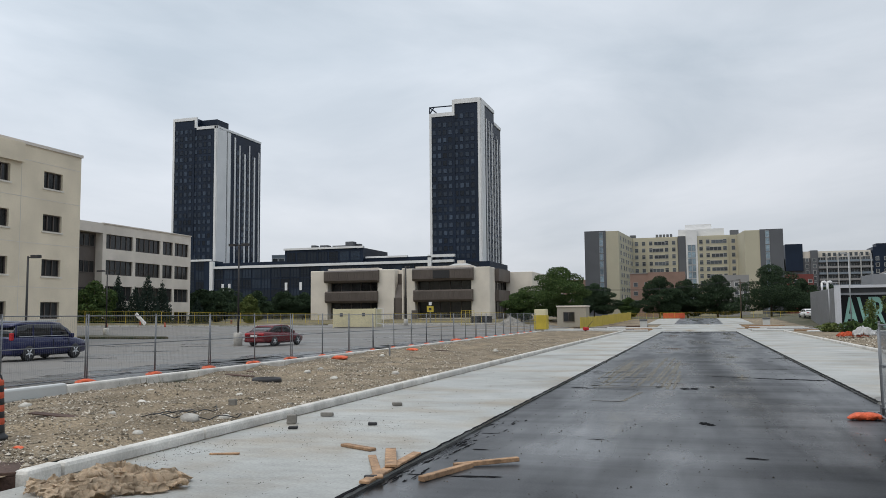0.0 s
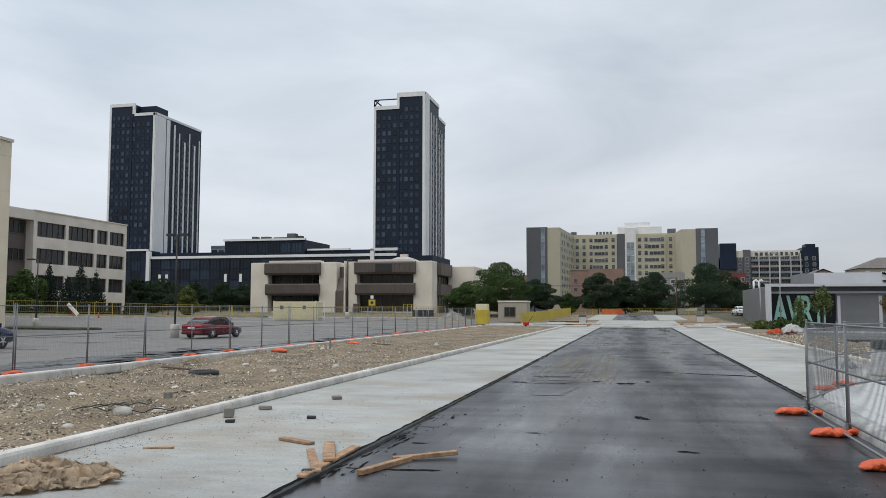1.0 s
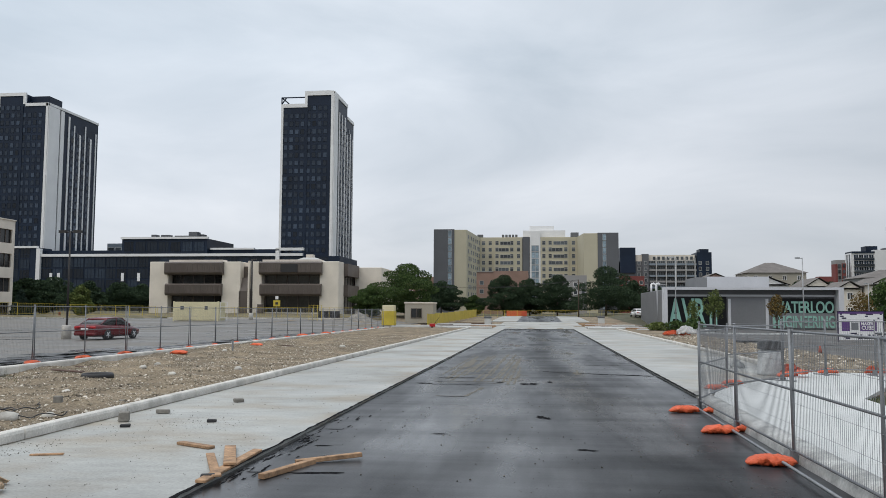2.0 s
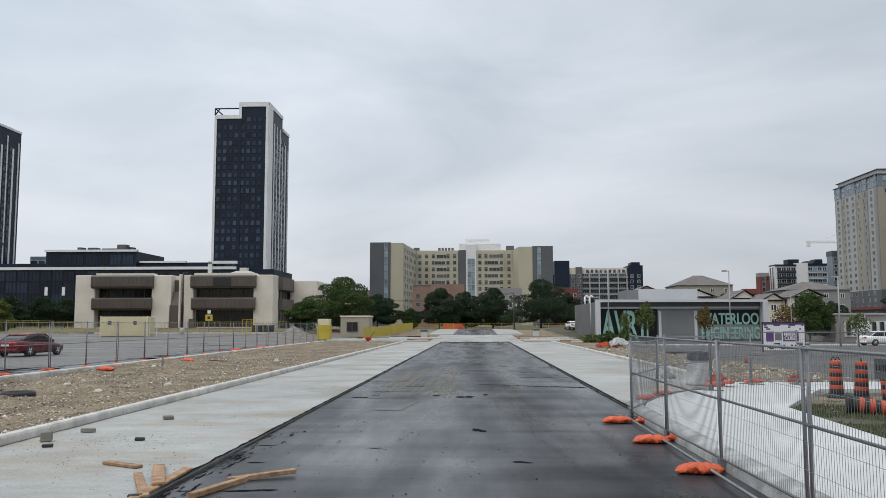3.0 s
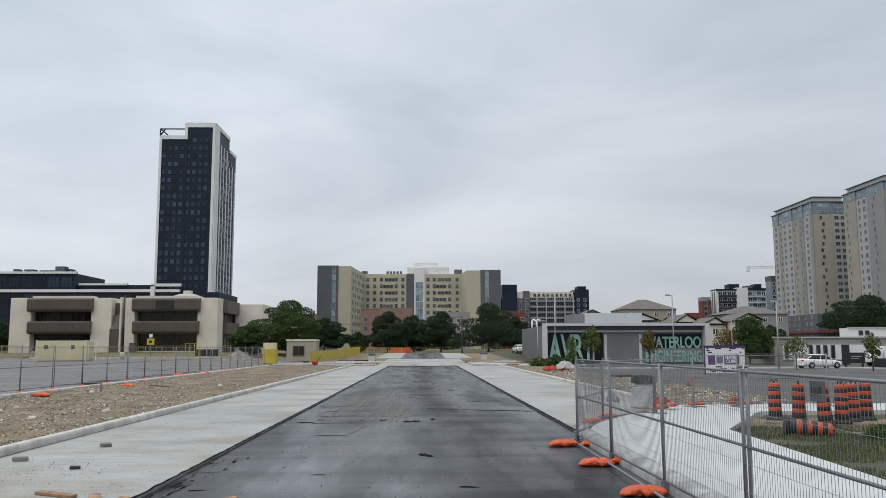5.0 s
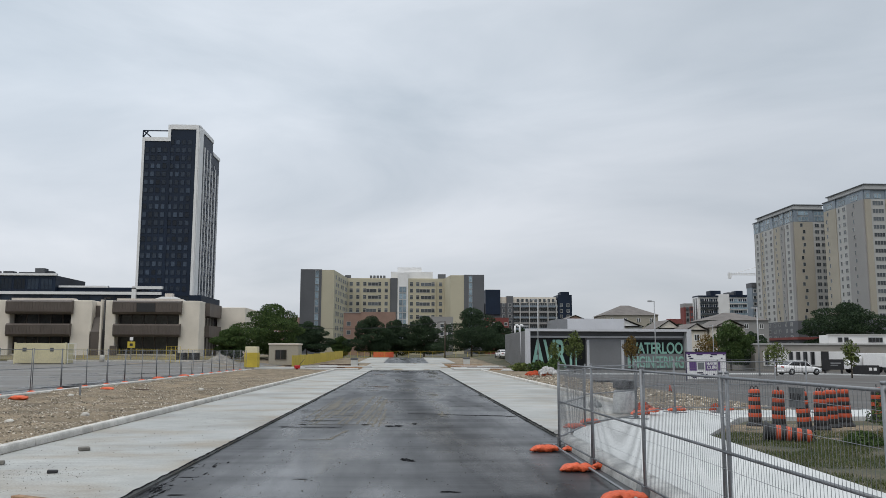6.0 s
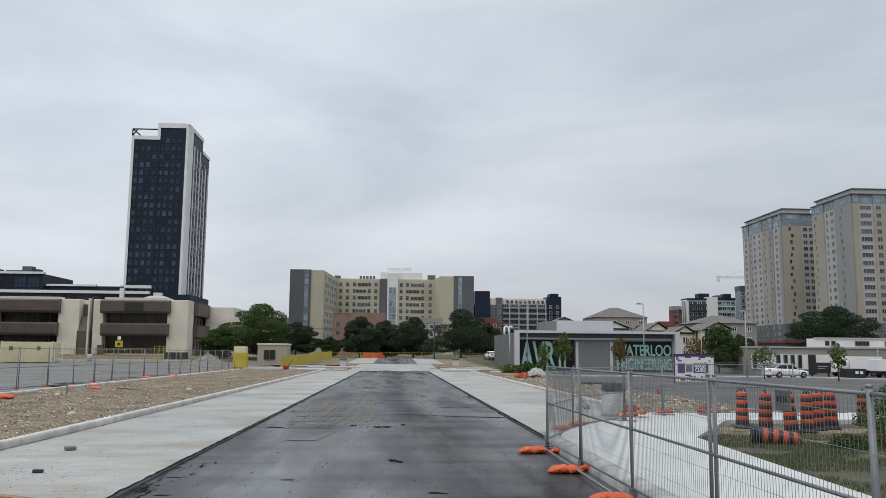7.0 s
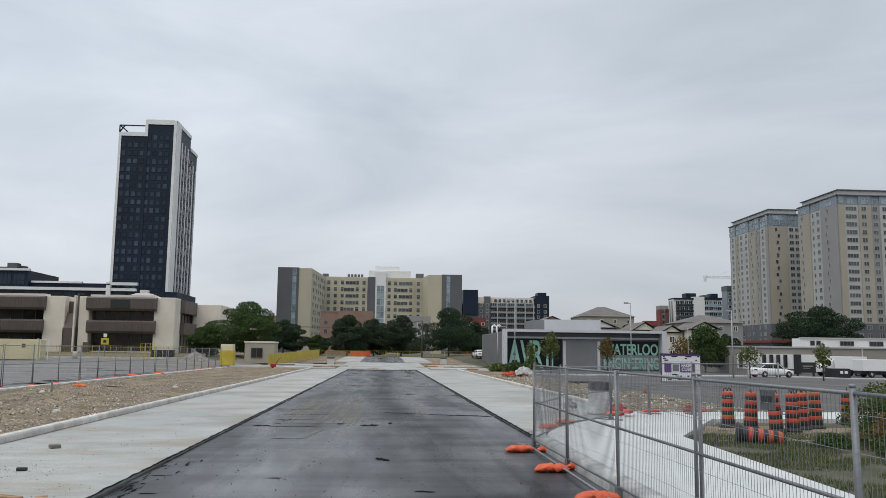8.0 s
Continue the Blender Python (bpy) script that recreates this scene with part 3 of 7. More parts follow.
def slab(pts, z0, z1, r=0.02):
    bm = bmesh.new()
    lo = [bm.verts.new((x, y, z0)) for x, y in pts]
    hi = [bm.verts.new((x, y, z1)) for x, y in pts]
    bm.faces.new(lo[::-1])
    top = bm.faces.new(hi)
    for i in range(len(pts)):
        j = (i + 1) % len(pts)
        bm.faces.new((lo[i], lo[j], hi[j], hi[i]))
    bmesh.ops.bevel(bm, geom=list(top.edges), offset=r, segments=2, affect="EDGES", profile=0.5)
    return bm


for i in range(13):
    y = -7.0 + i * 1.9
    part("slab", slab([(3.58, y), (5.35 + .065 * (y + 1), y), (5.35 + .065 * (y + 2.9), y + 1.893), (3.58, y + 1.893)], -0.05, 0.2, 0.008), M["walk"], walk_east)
part("slab", slab([(3.58, 17.7), (6.56, 17.7), (9.2, 22.5), (9.2, 25.2), (7.6, 25.2), (3.95, 19.2)], -0.05, 0.2, 0.008), M["walk"], walk_east)
for i in range(4):
    x = 9.207 + i * 2.6
    part("slab", slab([(x, 22.5 + .2 * i), (x + 2.593, 22.7 + .2 * i), (x + 2.593, 25.2 + .2 * i), (x, 25.2 + .2 * i)], -0.05, 0.2, 0.008), M["walk"], walk_east)
kerb_e = thing("kerb_sidewalk", (3.585, 0, 0), "thick rounded concrete kerb of the sidewalk", "kerb", kind="structure")


def rounded_kerb(length):
    """A kerb with a steep face and a well rounded top edge."""
    bm = bmesh.new()
    prof = ((-.30, -.1), (-.30, .004), (-.285, .07), (-.262, .125), (-.225, .165), (-.17, .188), (-.09, .2), (-.004, .2015), (-.004, -.1))
    rings = []
    n = max(2, round(length / .25))
    for k in range(n + 1):
        y = .004 + (length - .008) * k / n
        rings.append([bm.verts.new((x + (.010 * noise.noise(Vector((y * 2.3, z * 9, length))) if 0 < i < 6 else 0), y, z)) for i, (x, z) in enumerate(prof)])
    for a, b in zip(rings, rings[1:]):
        for i in range(9):
            bm.faces.new((a[i], a[(i + 1) % 9], b[(i + 1) % 9], b[i])).smooth = 0 < i < 7
    bm.faces.new(rings[0][::-1]), bm.faces.new(rings[-1])
    bmesh.ops.recalc_face_normals(bm, faces=bm.faces[:])
    return mesh_of("kerb_stone", bm, M["kerbgrey"])


me = rounded_kerb(3.0)
for i in range(8):
    part("kerb_stone", me, None, kerb_e, at=(0, -6.2 + i * 3.0, 0))
part("kerb_stone", rounded_kerb(1.55), None, kerb_e, at=pose(-.01, 17.8, 0, 0, 0, -11))
solid("apron", slab([(3.6, 19.0), (4.6, 18.8), (7.5, 25.3), (11, 26), (11, 30), (7.9, 27), (3.6, 20.2)], -0.08, 0.05, 0.01), M["lot"], "grey asphalt apron at the corner", "pavement", kind="structure")
solid("lawn", slab([(5.0, -10), (28, -10), (28, 22.2), (9.3, 22.4), (6.55, 17.6), (5.0, -6)], -0.08, 0.11, 0.03), M["grass"], "thin grass with bare soil beside the sidewalk", "lawn", kind="structure")


# ---- twin glass towers on a podium ----
def tower(x0, x1, ztall, zlow, tall_left, y0, y1, pier, rib0, side_steps, label):
    b = thing("tower_block", (x0, y0, 0), label, "tower", "twin towers")
    w, d = x1 - x0, y1 - y0
    xm = w * 0.5
    if tall_left:
        part("wall", boxes((0, xm, 0, d * .35, 0, ztall), (xm, w, 0, d, 0, zlow), (0, xm, d * .35, d, 0, zlow)), M["darkpanel"], b)
    else:
        part("wall", boxes((0, xm, 0, d, 0, zlow), (xm, w, 0, d * .66, 0, ztall), (xm, w, d * .66, d, 0, zlow)), M["darkpanel"], b)
    bm = boxes((-.05, .75, -.25, .5, 12, zlow if not tall_left else ztall), (w - .85, w + .02, -.25, .0, 12, ztall if not tall_left else zlow))
    if tall_left:
        box(bm, .75, xm + .9, -.25, .6, ztall - 1.1, ztall + .1), box(bm, xm, xm + .9, -.25, .6, zlow - .2, ztall - 1.1), box(bm, xm + .9, w, -.25, .6, zlow - 1.0, zlow + .1)
        box(bm, w - .5, w + .25, .6, d, zlow - .7, zlow + .15)
    else:
        box(bm, .75, xm, -.25, .6, zlow - 1.2, zlow + .1), box(bm, xm - .9, xm, -.25, .6, zlow + .1, ztall), box(bm, xm, w - .85, -.25, .6, ztall - 1.5, ztall + .1)
        box(bm, w - .5, w + .25, .6, d * .66, ztall - 1.2, ztall + .1), box(bm, w - .5, w + .25, d * .66, d, zlow - 1.0, zlow + .1)
    part("white_frame", bm, M["white"], b, "white cladding frame")
    part("pier", boxes((w - .5, w + .35, .02, pier, 12, (zlow if tall_left else ztall) - .9)), M["white"], b, "broad white corner pier")
    if tall_left:
        part("pier", boxes((w - .5, w + .3, pier + .8, pier + 3.0, 12, zlow - 1)), M["white"], b, "broad white corner pier")
    for i in range(6):
        y = rib0 + (d - rib0 - 1.2) * i / 5.2
        part("rib", boxes((w, w + .22, y, y + (.62 if i % 2 else .95), 14 if i % 3 else 16, zlow - ((2.0, 4.6, 7.4, 3.2, 7.4, 4.6) if tall_left else (1.2, 1.2, 1.2, 6.6, 5.4, 6.6))[i])), M["white"], b)
    # window bands of the front
    wm = window_mesh("window", 1.35, 1.7, M["darkpanel"], M["towerglass"], .05, .09)
    cols = [w * (.065 + .106 * i) + (.25 if i > 3 else 0) for i in range(8)]
    for r in range(23):
        for i, cx in enumerate(cols):
            z = 13.2 + r * 2.72
            top = (ztall if (i < 4) == tall_left else zlow) - 2.6
            if z + 1.9 < top:
                part("window", wm, None, b, at=(cx + .45, 0, z))
    wm2 = window_mesh("window", 2.0, 1.9, M["darkpanel"], M["towerglass"], .05, .09)
    for r in range(20):
        for i in range(4):
            y = rib0 + (d - rib0 - 1.2) * (i + .72) / 5.2
            part("window", wm2, None, b, at=pose(w, y + .3, 15 + r * 2.72, 0, 0, 90))
    # vertical lines between the bays
    for i in (3,):
        part("mullion", boxes((w * .5 - .12, w * .5 + .12, -.2, 0, 12, zlow - 1)), M["darkpanel"], b)
    return b


t2 = tower(-88.2, -69.8, 77.0, 72.6, False, 268, 298, 5.0, 7.5, (), "dark glass high-rise tower with white frame and a roof terrace")
bm = bmesh.new()
for a, c in (((0, .2, 72.7), (0, .2, 75.0)), ((0, .2, 75.0), (8.6, .2, 75.0)), ((0, .2, 75.0), (0, 8, 75.0)), ((0, 8, 72.7), (0, 8, 75.0)), ((0, .3, 72.8), (1.6, .2, 74.9))):
    tube(bm, a, c, .22, n=6)
part("roof_railing", bm, M["darkpanel"], t2, "dark open steel frame round the terrace")
t1 = tower(-193.6, -174.2, 79.3, 75.4, True, 268, 301, 6.6, 12.5, (), "dark glass high-rise tower with broad white piers")
part("roof_plant", boxes((9.5, 17, 4, 12, 75, 79.0), (2, 9, 12, 22, 75, 78.2)), M["darkpanel"], t1, "dark rooftop plant box")

podium = thing("podium_building", (-186, 258, 0), "long dark glazed podium with white roof edges", "building")
part("wall", boxes((0, 120.5, 4, 30, 0, 19.8), (43.5, 74, 6, 30, 19, 26.0), (74, 99, 8, 30, 19, 22.4), (14, 43, 8, 30, 19, 22.2)), M["darkpanel"], podium)
part("roof_edge", boxes((14, 108, 3.4, 4.6, 19.8, 20.7), (43.2, 74.4, 5.4, 6.6, 25.9, 26.6), (74.4, 90, 7.4, 8.6, 22.3, 22.9), (99, 108.5, 3.0, 4.2, 21.6, 22.5), (-2, 14, 3.4, 4.6, 22.8, 23.5)), M["white"], podium, "white roof edge band")
part("column", boxes((14, 15.4, 3.0, 4.4, 0, 22.6)), M["white"], podium, "white corner column")
part("column", boxes((99, 100.3, 3.0, 4.4, 0, 22.0)), M["white"], podium, "white corner column")
part("block", boxes((-10, 13.99, 3.85, 12, 0, 23)), M["darkpanel"], podium)
for x, y, w, h in ((52, 10, 1.6, 1.2), (56, 9, 3.0, 1.0), (60, 11, 6, .9), (66, 9, 3.0, 2.0), (68, 12, 2.0, 1.4)):
    part("roof_unit", boxes((x, x + w, y, y + 3, 26, 26.6 + h)), M["slate"], podium)
wm = window_mesh("window", 3.6, 3.4, M["darkpanel"], M["podglass"], .08, .1, 3, (1.2,))
for r in range(5):
    for i in range(26):
        part("window", wm, None, podium, at=(17.5 + i * 3.9, 4, .9 + r * 3.8))
for r in range(6):
    for i in range(5):
        part("window", wm, None, podium, at=(-7 + i * 4.1, 3.85, .9 + r * 3.7))
for i in range(7):
    part("window", wm, None, podium, at=(46 + i * 4.2, 6, 21.6))
wm = mesh_of("bright_pane", boxes((-.5, .5, -.14, 0, 0, 2.8)), M["paint_white"])
for x in (19.2, 22.0, 45.2, 51.0):
    part("bright_pane", wm, None, podium, "white doorway panel", at=(x, 3.9, 11.4))
back = thing("glass_building", (-168, 300, 0), "pale distant glass building behind the podium", "building")
part("wall", boxes((0, 24, 0, 20, 0, 27.5)), M["bluegrey"], back)
for i in range(8):
    part("window", window_mesh("window", 2.6, 1.5, M["white"], M["aptglass"], .08, .1), None, back, at=(1.6 + i * 3, 0, 24.5))


# ---- low cream office block with brown bands ----
def office():
    b = thing("office_block", (-69.1, 138, 0), "two-storey cream precast office block with brown ribbed bands", "building")
    top = 10.4
    part("core", boxes((.3, 34.2, 1.6, 26, 0, 9.6)), M["brown"], b)
    for x0, x1 in ((0, 3.5), (13.4, 16.8), (19.0, 20.7), (31.1, 34.5)):
        bm = soft_box(x0, x1, 0, 3, 0, top, .08, 1)
        part("pier", bm, M["cream"], b)
    part("pier", soft_box(18.3, 18.6, -.4, 1.6, 0, top + .1, .04, 1), M["cream"], b, "thin cream fin")
    part("pier", soft_box(34.5, 39.6, 12.5, 28, 0, 10.0, .06, 1), M["cream"], b)
    part("pier", soft_box(33.0, 34.5, 3, 3.8, 0, top, .06, 1), M["cream"], b)

    def band(x0, x1, z0, z1, y0=-.9):
        bm = bmesh.new()
        v = [(x0, 1.6, z0), (x0, y0 + .25, z0), (x0, y0, z0 + .35), (x0, y0, z1 - .25), (x0, y0 + .35, z1), (x0, 1.6, z1)]
        a = [bm.verts.new(p) for p in v]
        c = [bm.verts.new((x1, p[1], p[2])) for p in v]
        bm.faces.new(a), bm.faces.new(c[::-1])
        for i in range(6):
            j = (i + 1) % 6
            bm.faces.new((a[j], a[i], c[i], c[j]))
        rib = bmesh.new()
        for k in range(int((x1 - x0) / .45)):
            x = x0 + .2 + k * .45
            box(rib, x, x + .1, y0 - .05, y0 + .02, z0 + .36, z1 - .26)
        part("ribbing", rib, M["brown"], b, kind="stuff")
        bmesh.ops.recalc_face_normals(bm, faces=bm.faces[:])
        return bm

    part("band", band(3.1, 13.8, 8.1, 10.35), M["brown"], b, "brown ribbed metal band")
    part("band", band(3.3, 13.6, 4.4, 6.5), M["brown"], b, "brown ribbed metal band")
    part("band", band(20.4, 31.6, 8.1, 10.35), M["brown"], b, "brown ribbed metal band")
    part("band", band(20.6, 31.5, 4.4, 6.5), M["brown"], b, "brown ribbed metal band")
    side = boxes((34.3, 35.3, 3.6, 12.5, 8.0, 10.2), (34.3, 35.3, 3.6, 12.5, 4.4, 6.4))
    part("band", side, M["brown"], b, "brown ribbed metal band")
    part("sign_panel", boxes((24.4, 27.4, -1.0, -.94, 8.5, 9.9)), M["black"], b, "dark blank sign panel")
    # sloped brown stair hood
    bm = bmesh.new()
    pr = [(0, 0), (0, 5.2), (1.0, 7.6), (1.6, 7.6), (1.6, 0)]
    a = [bm.verts.new((16.6, y, z)) for y, z in pr]
    c = [bm.verts.new((19.1, y, z)) for y, z in pr]
    bm.faces.new(a), bm.faces.new(c[::-1])
    for i in range(5):
        bm.faces.new((a[(i + 1) % 5], a[i], c[i], c[(i + 1) % 5]))
    bmesh.ops.recalc_face_normals(bm, faces=bm.faces[:])
    part("stair_hood", bm, M["brown"], b, "sloped brown metal hood")
    part("parapet", boxes((3.5, 13.4, .2, 2.4, 10.3, 10.75), (20.7, 31.1, .2, 2.4, 10.3, 10.75), (16.8, 19, 1.7, 2.6, 9.5, 10.3)), M["greyprecast"], b)
    part("base_wall", boxes((3.5, 13.4, .6, 1.7, 0, 1.5), (20.7, 31.1, .6, 1.7, 0, 1.5)), M["cream"], b)
    wm = window_mesh("window", 1.95, 1.6, M["brown"], M["glass"], .06, .12)
    wl_ = window_mesh("window", 1.95, 2.9, M["brown"], M["glass"], .06, .12)
    for x0 in (3.6, 20.9):
        for i in range(5):
            part("window", wm, None, b, at=(x0 + 1.0 + i * 1.98, 1.6, 6.5))
            part("window", wl_, None, b, at=(x0 + 1.0 + i * 1.98, 1.6, 1.5))
    for i in range(4):
        part("window", wm, None, b, at=pose(34.2, 4.8 + i * 2.1, 6.4, 0, 0, 90))
        part("window", wl_, None, b, at=pose(34.2, 4.8 + i * 2.1, 1.5, 0, 0, 90))
    d = part("door", boxes((20.0, 21.0, -.08, .3, .7, 2.9)), M["brown"], b, "dark door")
    bm = bmesh.new()
    v = [bm.verts.new(p) for p in ((23.2, 4, 10.2), (31.4, 4, 10.2), (31.4, 11, 10.2), (23.2, 11, 10.2), (26.2, 6.5, 11.5), (28.4, 6.5, 11.5), (28.4, 8.5, 11.5), (26.2, 8.5, 11.5))]
    for q in ((0, 1, 5, 4), (1, 2, 6, 5), (2, 3, 7, 6), (3, 0, 4, 7), (4, 5, 6, 7), (3, 2, 1, 0)):
        bm.faces.new([v[i] for i in q])
    part("skylight", bm, M["aptwhite"], b, "low pale roof skylight")
    part("roof_hatch", boxes((26.6, 27.9, 6.9, 8.1, 11.4, 12.1)), M["greyprecast"], b)
    return b


office()


# ---- the two precast buildings west of the car park; their visible faces look east ----
def facade_east(name, x, y0, y1, z1, holes, wall_mat, label, depth=.45, back=30.0, cap=None, bars=3, frame_mat=None):
    """A building whose east face has openings (y0, y1, z0, z1)."""
    b = thing(name, pose(x, y0, 0, 0, 0, 90), label, "building")
    bm = bmesh.new()
    hs = [(h[0] - y0, h[1] - y0, h[2], h[3]) for h in holes]
    L = y1 - y0
    holed_wall(bm, 0, L, 0, z1, hs, depth)
    for q in (((0, 0, 0), (0, 0, z1), (0, back, z1), (0, back, 0)), ((L, 0, 0), (L, back, 0), (L, back, z1), (L, 0, z1)),
              ((0, 0, z1), (L, 0, z1), (L, back, z1), (0, back, z1)), ((0, back, 0), (0, back, z1), (L, back, z1), (L, back, 0))):
        bm.faces.new([bm.verts.new(p) for p in q])
    part("wall", bm, wall_mat, b)
    for h in hs:
        w, ht = h[1] - h[0], h[3] - h[2]
        me = window_mesh("window", w, ht, frame_mat or M["brown"], M["glass"], .08, .14, bars=max(2, round(w / 1.05)) if bars == 0 else bars)
        part("window", me, None, b, at=((h[0] + h[1]) / 2, depth, h[2]))
    if cap:
        part("roof_edge", boxes((-.12, L + .12, -.12, .6, z1, z1 + cap)), M["greyprecast"], b)
    return b


hA = [(y, y + 2.15, z, z + 1.45) for y in (27.2, 31.0, 34.8, 38.6, 42.4, 46.2, 49.9, 55.65) for z in (1.95, 5.6, 9.45, 13.15)]
A = facade_east("precast_building", -53.1, 20, 60, 16.5, hA, M["buff"], "four-storey buff precast concrete building with dark windows", .35, 30, .25)
sill = mesh_of("sill", boxes((-1.2, 1.2, -.08, .1, -.14, 0)), M["cream"])
for h in hA:
    part("sill", sill, None, A, at=((h[0] + h[1]) / 2 - 20, 0, h[2]))
part("joint", boxes(*[(0, 40, -.012, .01, z, z + .05) for z in (4.6, 8.3, 12.1, 15.2)], (33.2, 33.25, -.012, .01, 0, 16.5)), M["greyprecast"], A)
part("bay", boxes((0, 33.2, -.35, .0, 14.9, 16.5)), M["buff"], A, "projecting roof band")
hB = []
for z in (0.8, 4.4, 8.0, 11.6):
    hB += [(93.3, 98.9, z, z + 2.05), (99.5, 105.2, z, z + 2.05), (105.8, 108.3, z, z + 2.05), (108.8, 112.4, z, z + 2.05)]
B = facade_east("precast_annex", -78, 92.6, 113, 15.0, hB, M["greyprecast"], "grey precast office building with ribbon windows", .35, 25, .15, bars=0)
part("link", boxes((-26, 0, 1.2, 12, 0, 14.9)), M["brown"], B, "brown recessed link with ribbon windows")
part("link_roof", boxes((-26, .02, -.05, 12, 13.7, 15.05)), M["greyprecast"], B)
wl2 = window_mesh("window", 5, 1.7, M["brown"], M["glass"], .08, .12, 5)
for z in (4.6, 8.2, 11.8):
    for i in range(4):
        part("window", wl2, None, B, at=(-2.8 - i * 5.3, 1.2, z))


# ---- pale yellow apartment block at the end of the road ----
def yellow_block():
    b = thing("apartment_block", (-43, 330, 0), "pale yellow and slate apartment block with ten storeys", "building")
    part("wing", slab([(0, 0), (13.4, 0), (16.2, 36), (16.2, 40), (0, 40)], 0, 35, .05), M["yellowwall"], b)
    part("wing", slab([(61.6, 19), (76, 19), (76, 45), (59.6, 45), (59.6, 36)], 0, 35, .05), M["yellowwall"], b)
    part("wall", boxes((15.2, 60, 36, 50, 0, 35)), M["yellowwall"], b)
    part("cladding", boxes((-.05, 8.4, -.25, 30, 0, 35.2), (-.1, 0, 0, 40, 0, 35.1)), M["slate"], b, "slate grey cladding")
    part("cladding", boxes((67.4, 76.1, 18.7, 40, 0, 35.2)), M["slate"], b, "slate grey cladding")
    part("cladding", boxes((35.4, 38.6, 35.2, 36.2, 0, 35.1)), M["slate"], b, "slate grey cladding")
    part("stair_tower", boxes((38.7, 43.4, 35.3, 40, 0, 37.6), (35.6, 54.5, 38, 48, 35, 38.2), (38.5, 49.5, 40, 48, 38, 40.4)), M["white"], b, "white stair and lift tower")
    part("bay", boxes((22.4, 35.2, 35.4, 36.2, 0, 34.6), (43.5, 56.0, 35.4, 36.2, 0, 34.4)), M["yellowwall"], b)
    st = window_mesh("strip_window", 1.6, 2.7, M["greypole"], M["stripglass"], .12, .15)
    for r in range(11):
        part("strip_window", st, None, b, at=(6.6, -.25, 3 + r * 2.9))
        part("strip_window", st, None, b, at=(70.2, 18.7, 3 + r * 2.9))
    for r in range(10):
        for c in range(2):
            part("strip_window", st, None, b, at=(40.2 + c * 1.65, 35.3, 2 + r * 2.95))
    wn_ = window_mesh("window", 1.5, 1.8, M["aptwhite"], M["aptglass"], .08, .12, 1, (1.2,))
    ws_ = window_mesh("window", 2.6, 1.8, M["aptwhite"], M["aptglass"], .1, .12, 2)
    ww = window_mesh("window", 4.8, 1.6, M["aptwhite"], M["aptglass"], .1, .12, 3)
    for r in range(11):
        z = 2.0 + r * 2.95
        for x in (17.9, 20.9):
            part("window", wn_, None, b, at=(x, 36, z))
        for x in (24.0, 30.6, 33.6):
            part("window", wn_, None, b, at=(x, 35.4, z))
        part("window", wn_, None, b, at=(58.0, 36, z))
        for x in (44.9, 47.7, 54.6):
            part("window", wn_, None, b, at=(x, 35.4, z))
        part("window", ww, None, b, at=(27.3 + (.5 if r % 3 else -.4), 35.4, z))
        part("window", ww, None, b, at=(51.2 + (-.4 if r % 2 else .3), 35.4, z))
        for i, y in enumerate((5, 11, 17.5, 23, 29, 33.5)):
            y += 1.2 * ((r + i) % 2)
            part("window", ws_, None, b, at=pose(13.4 + 2.8 * y / 36, y, z, 0, 0, 90 - 4.45))
    part("roof_unit", boxes((57, 60.5, 40, 44, 35, 37.4), (15, 17.5, 37, 40, 35, 36.4), *[(26 + k * 1.5, 27 + k * 1.5, 40, 43, 35, 36.6) for k in range(5)]), M["slate"], b)
    return b


yellow_block()


def plain_block(name, x0, x1, y, depth, z1, wall, label, nx, nz, w, h, z0=2.0, dz=3.0, wmat="aptglass", fmat="white", extra=(), side=None):
    """A far building: walls, rows of framed windows, blocks on top."""
    b = thing(name, (x0, y, 0), label, "building")
    part("wall", boxes((0, x1 - x0, 0, depth, 0, z1)), M[wall], b)
    me = window_mesh("window", w, h, M[fmat], M[wmat], .12, .15, max(1, round(w / 1.3)))
    for i in range(nx):
        for k in range(nz):
            part("window", me, None, b, at=((x1 - x0) * (i + .5) / nx, 0, z0 + k * dz))
    if side:
        for i in range(side):
            for k in range(nz):
                part("window", me, None, b, at=pose(0, depth * (i + .5) / side, z0 + k * dz, 0, 0, -90))
    for *r, m, nm in extra:
        part(nm, boxes(r), M[m], b)
    return b


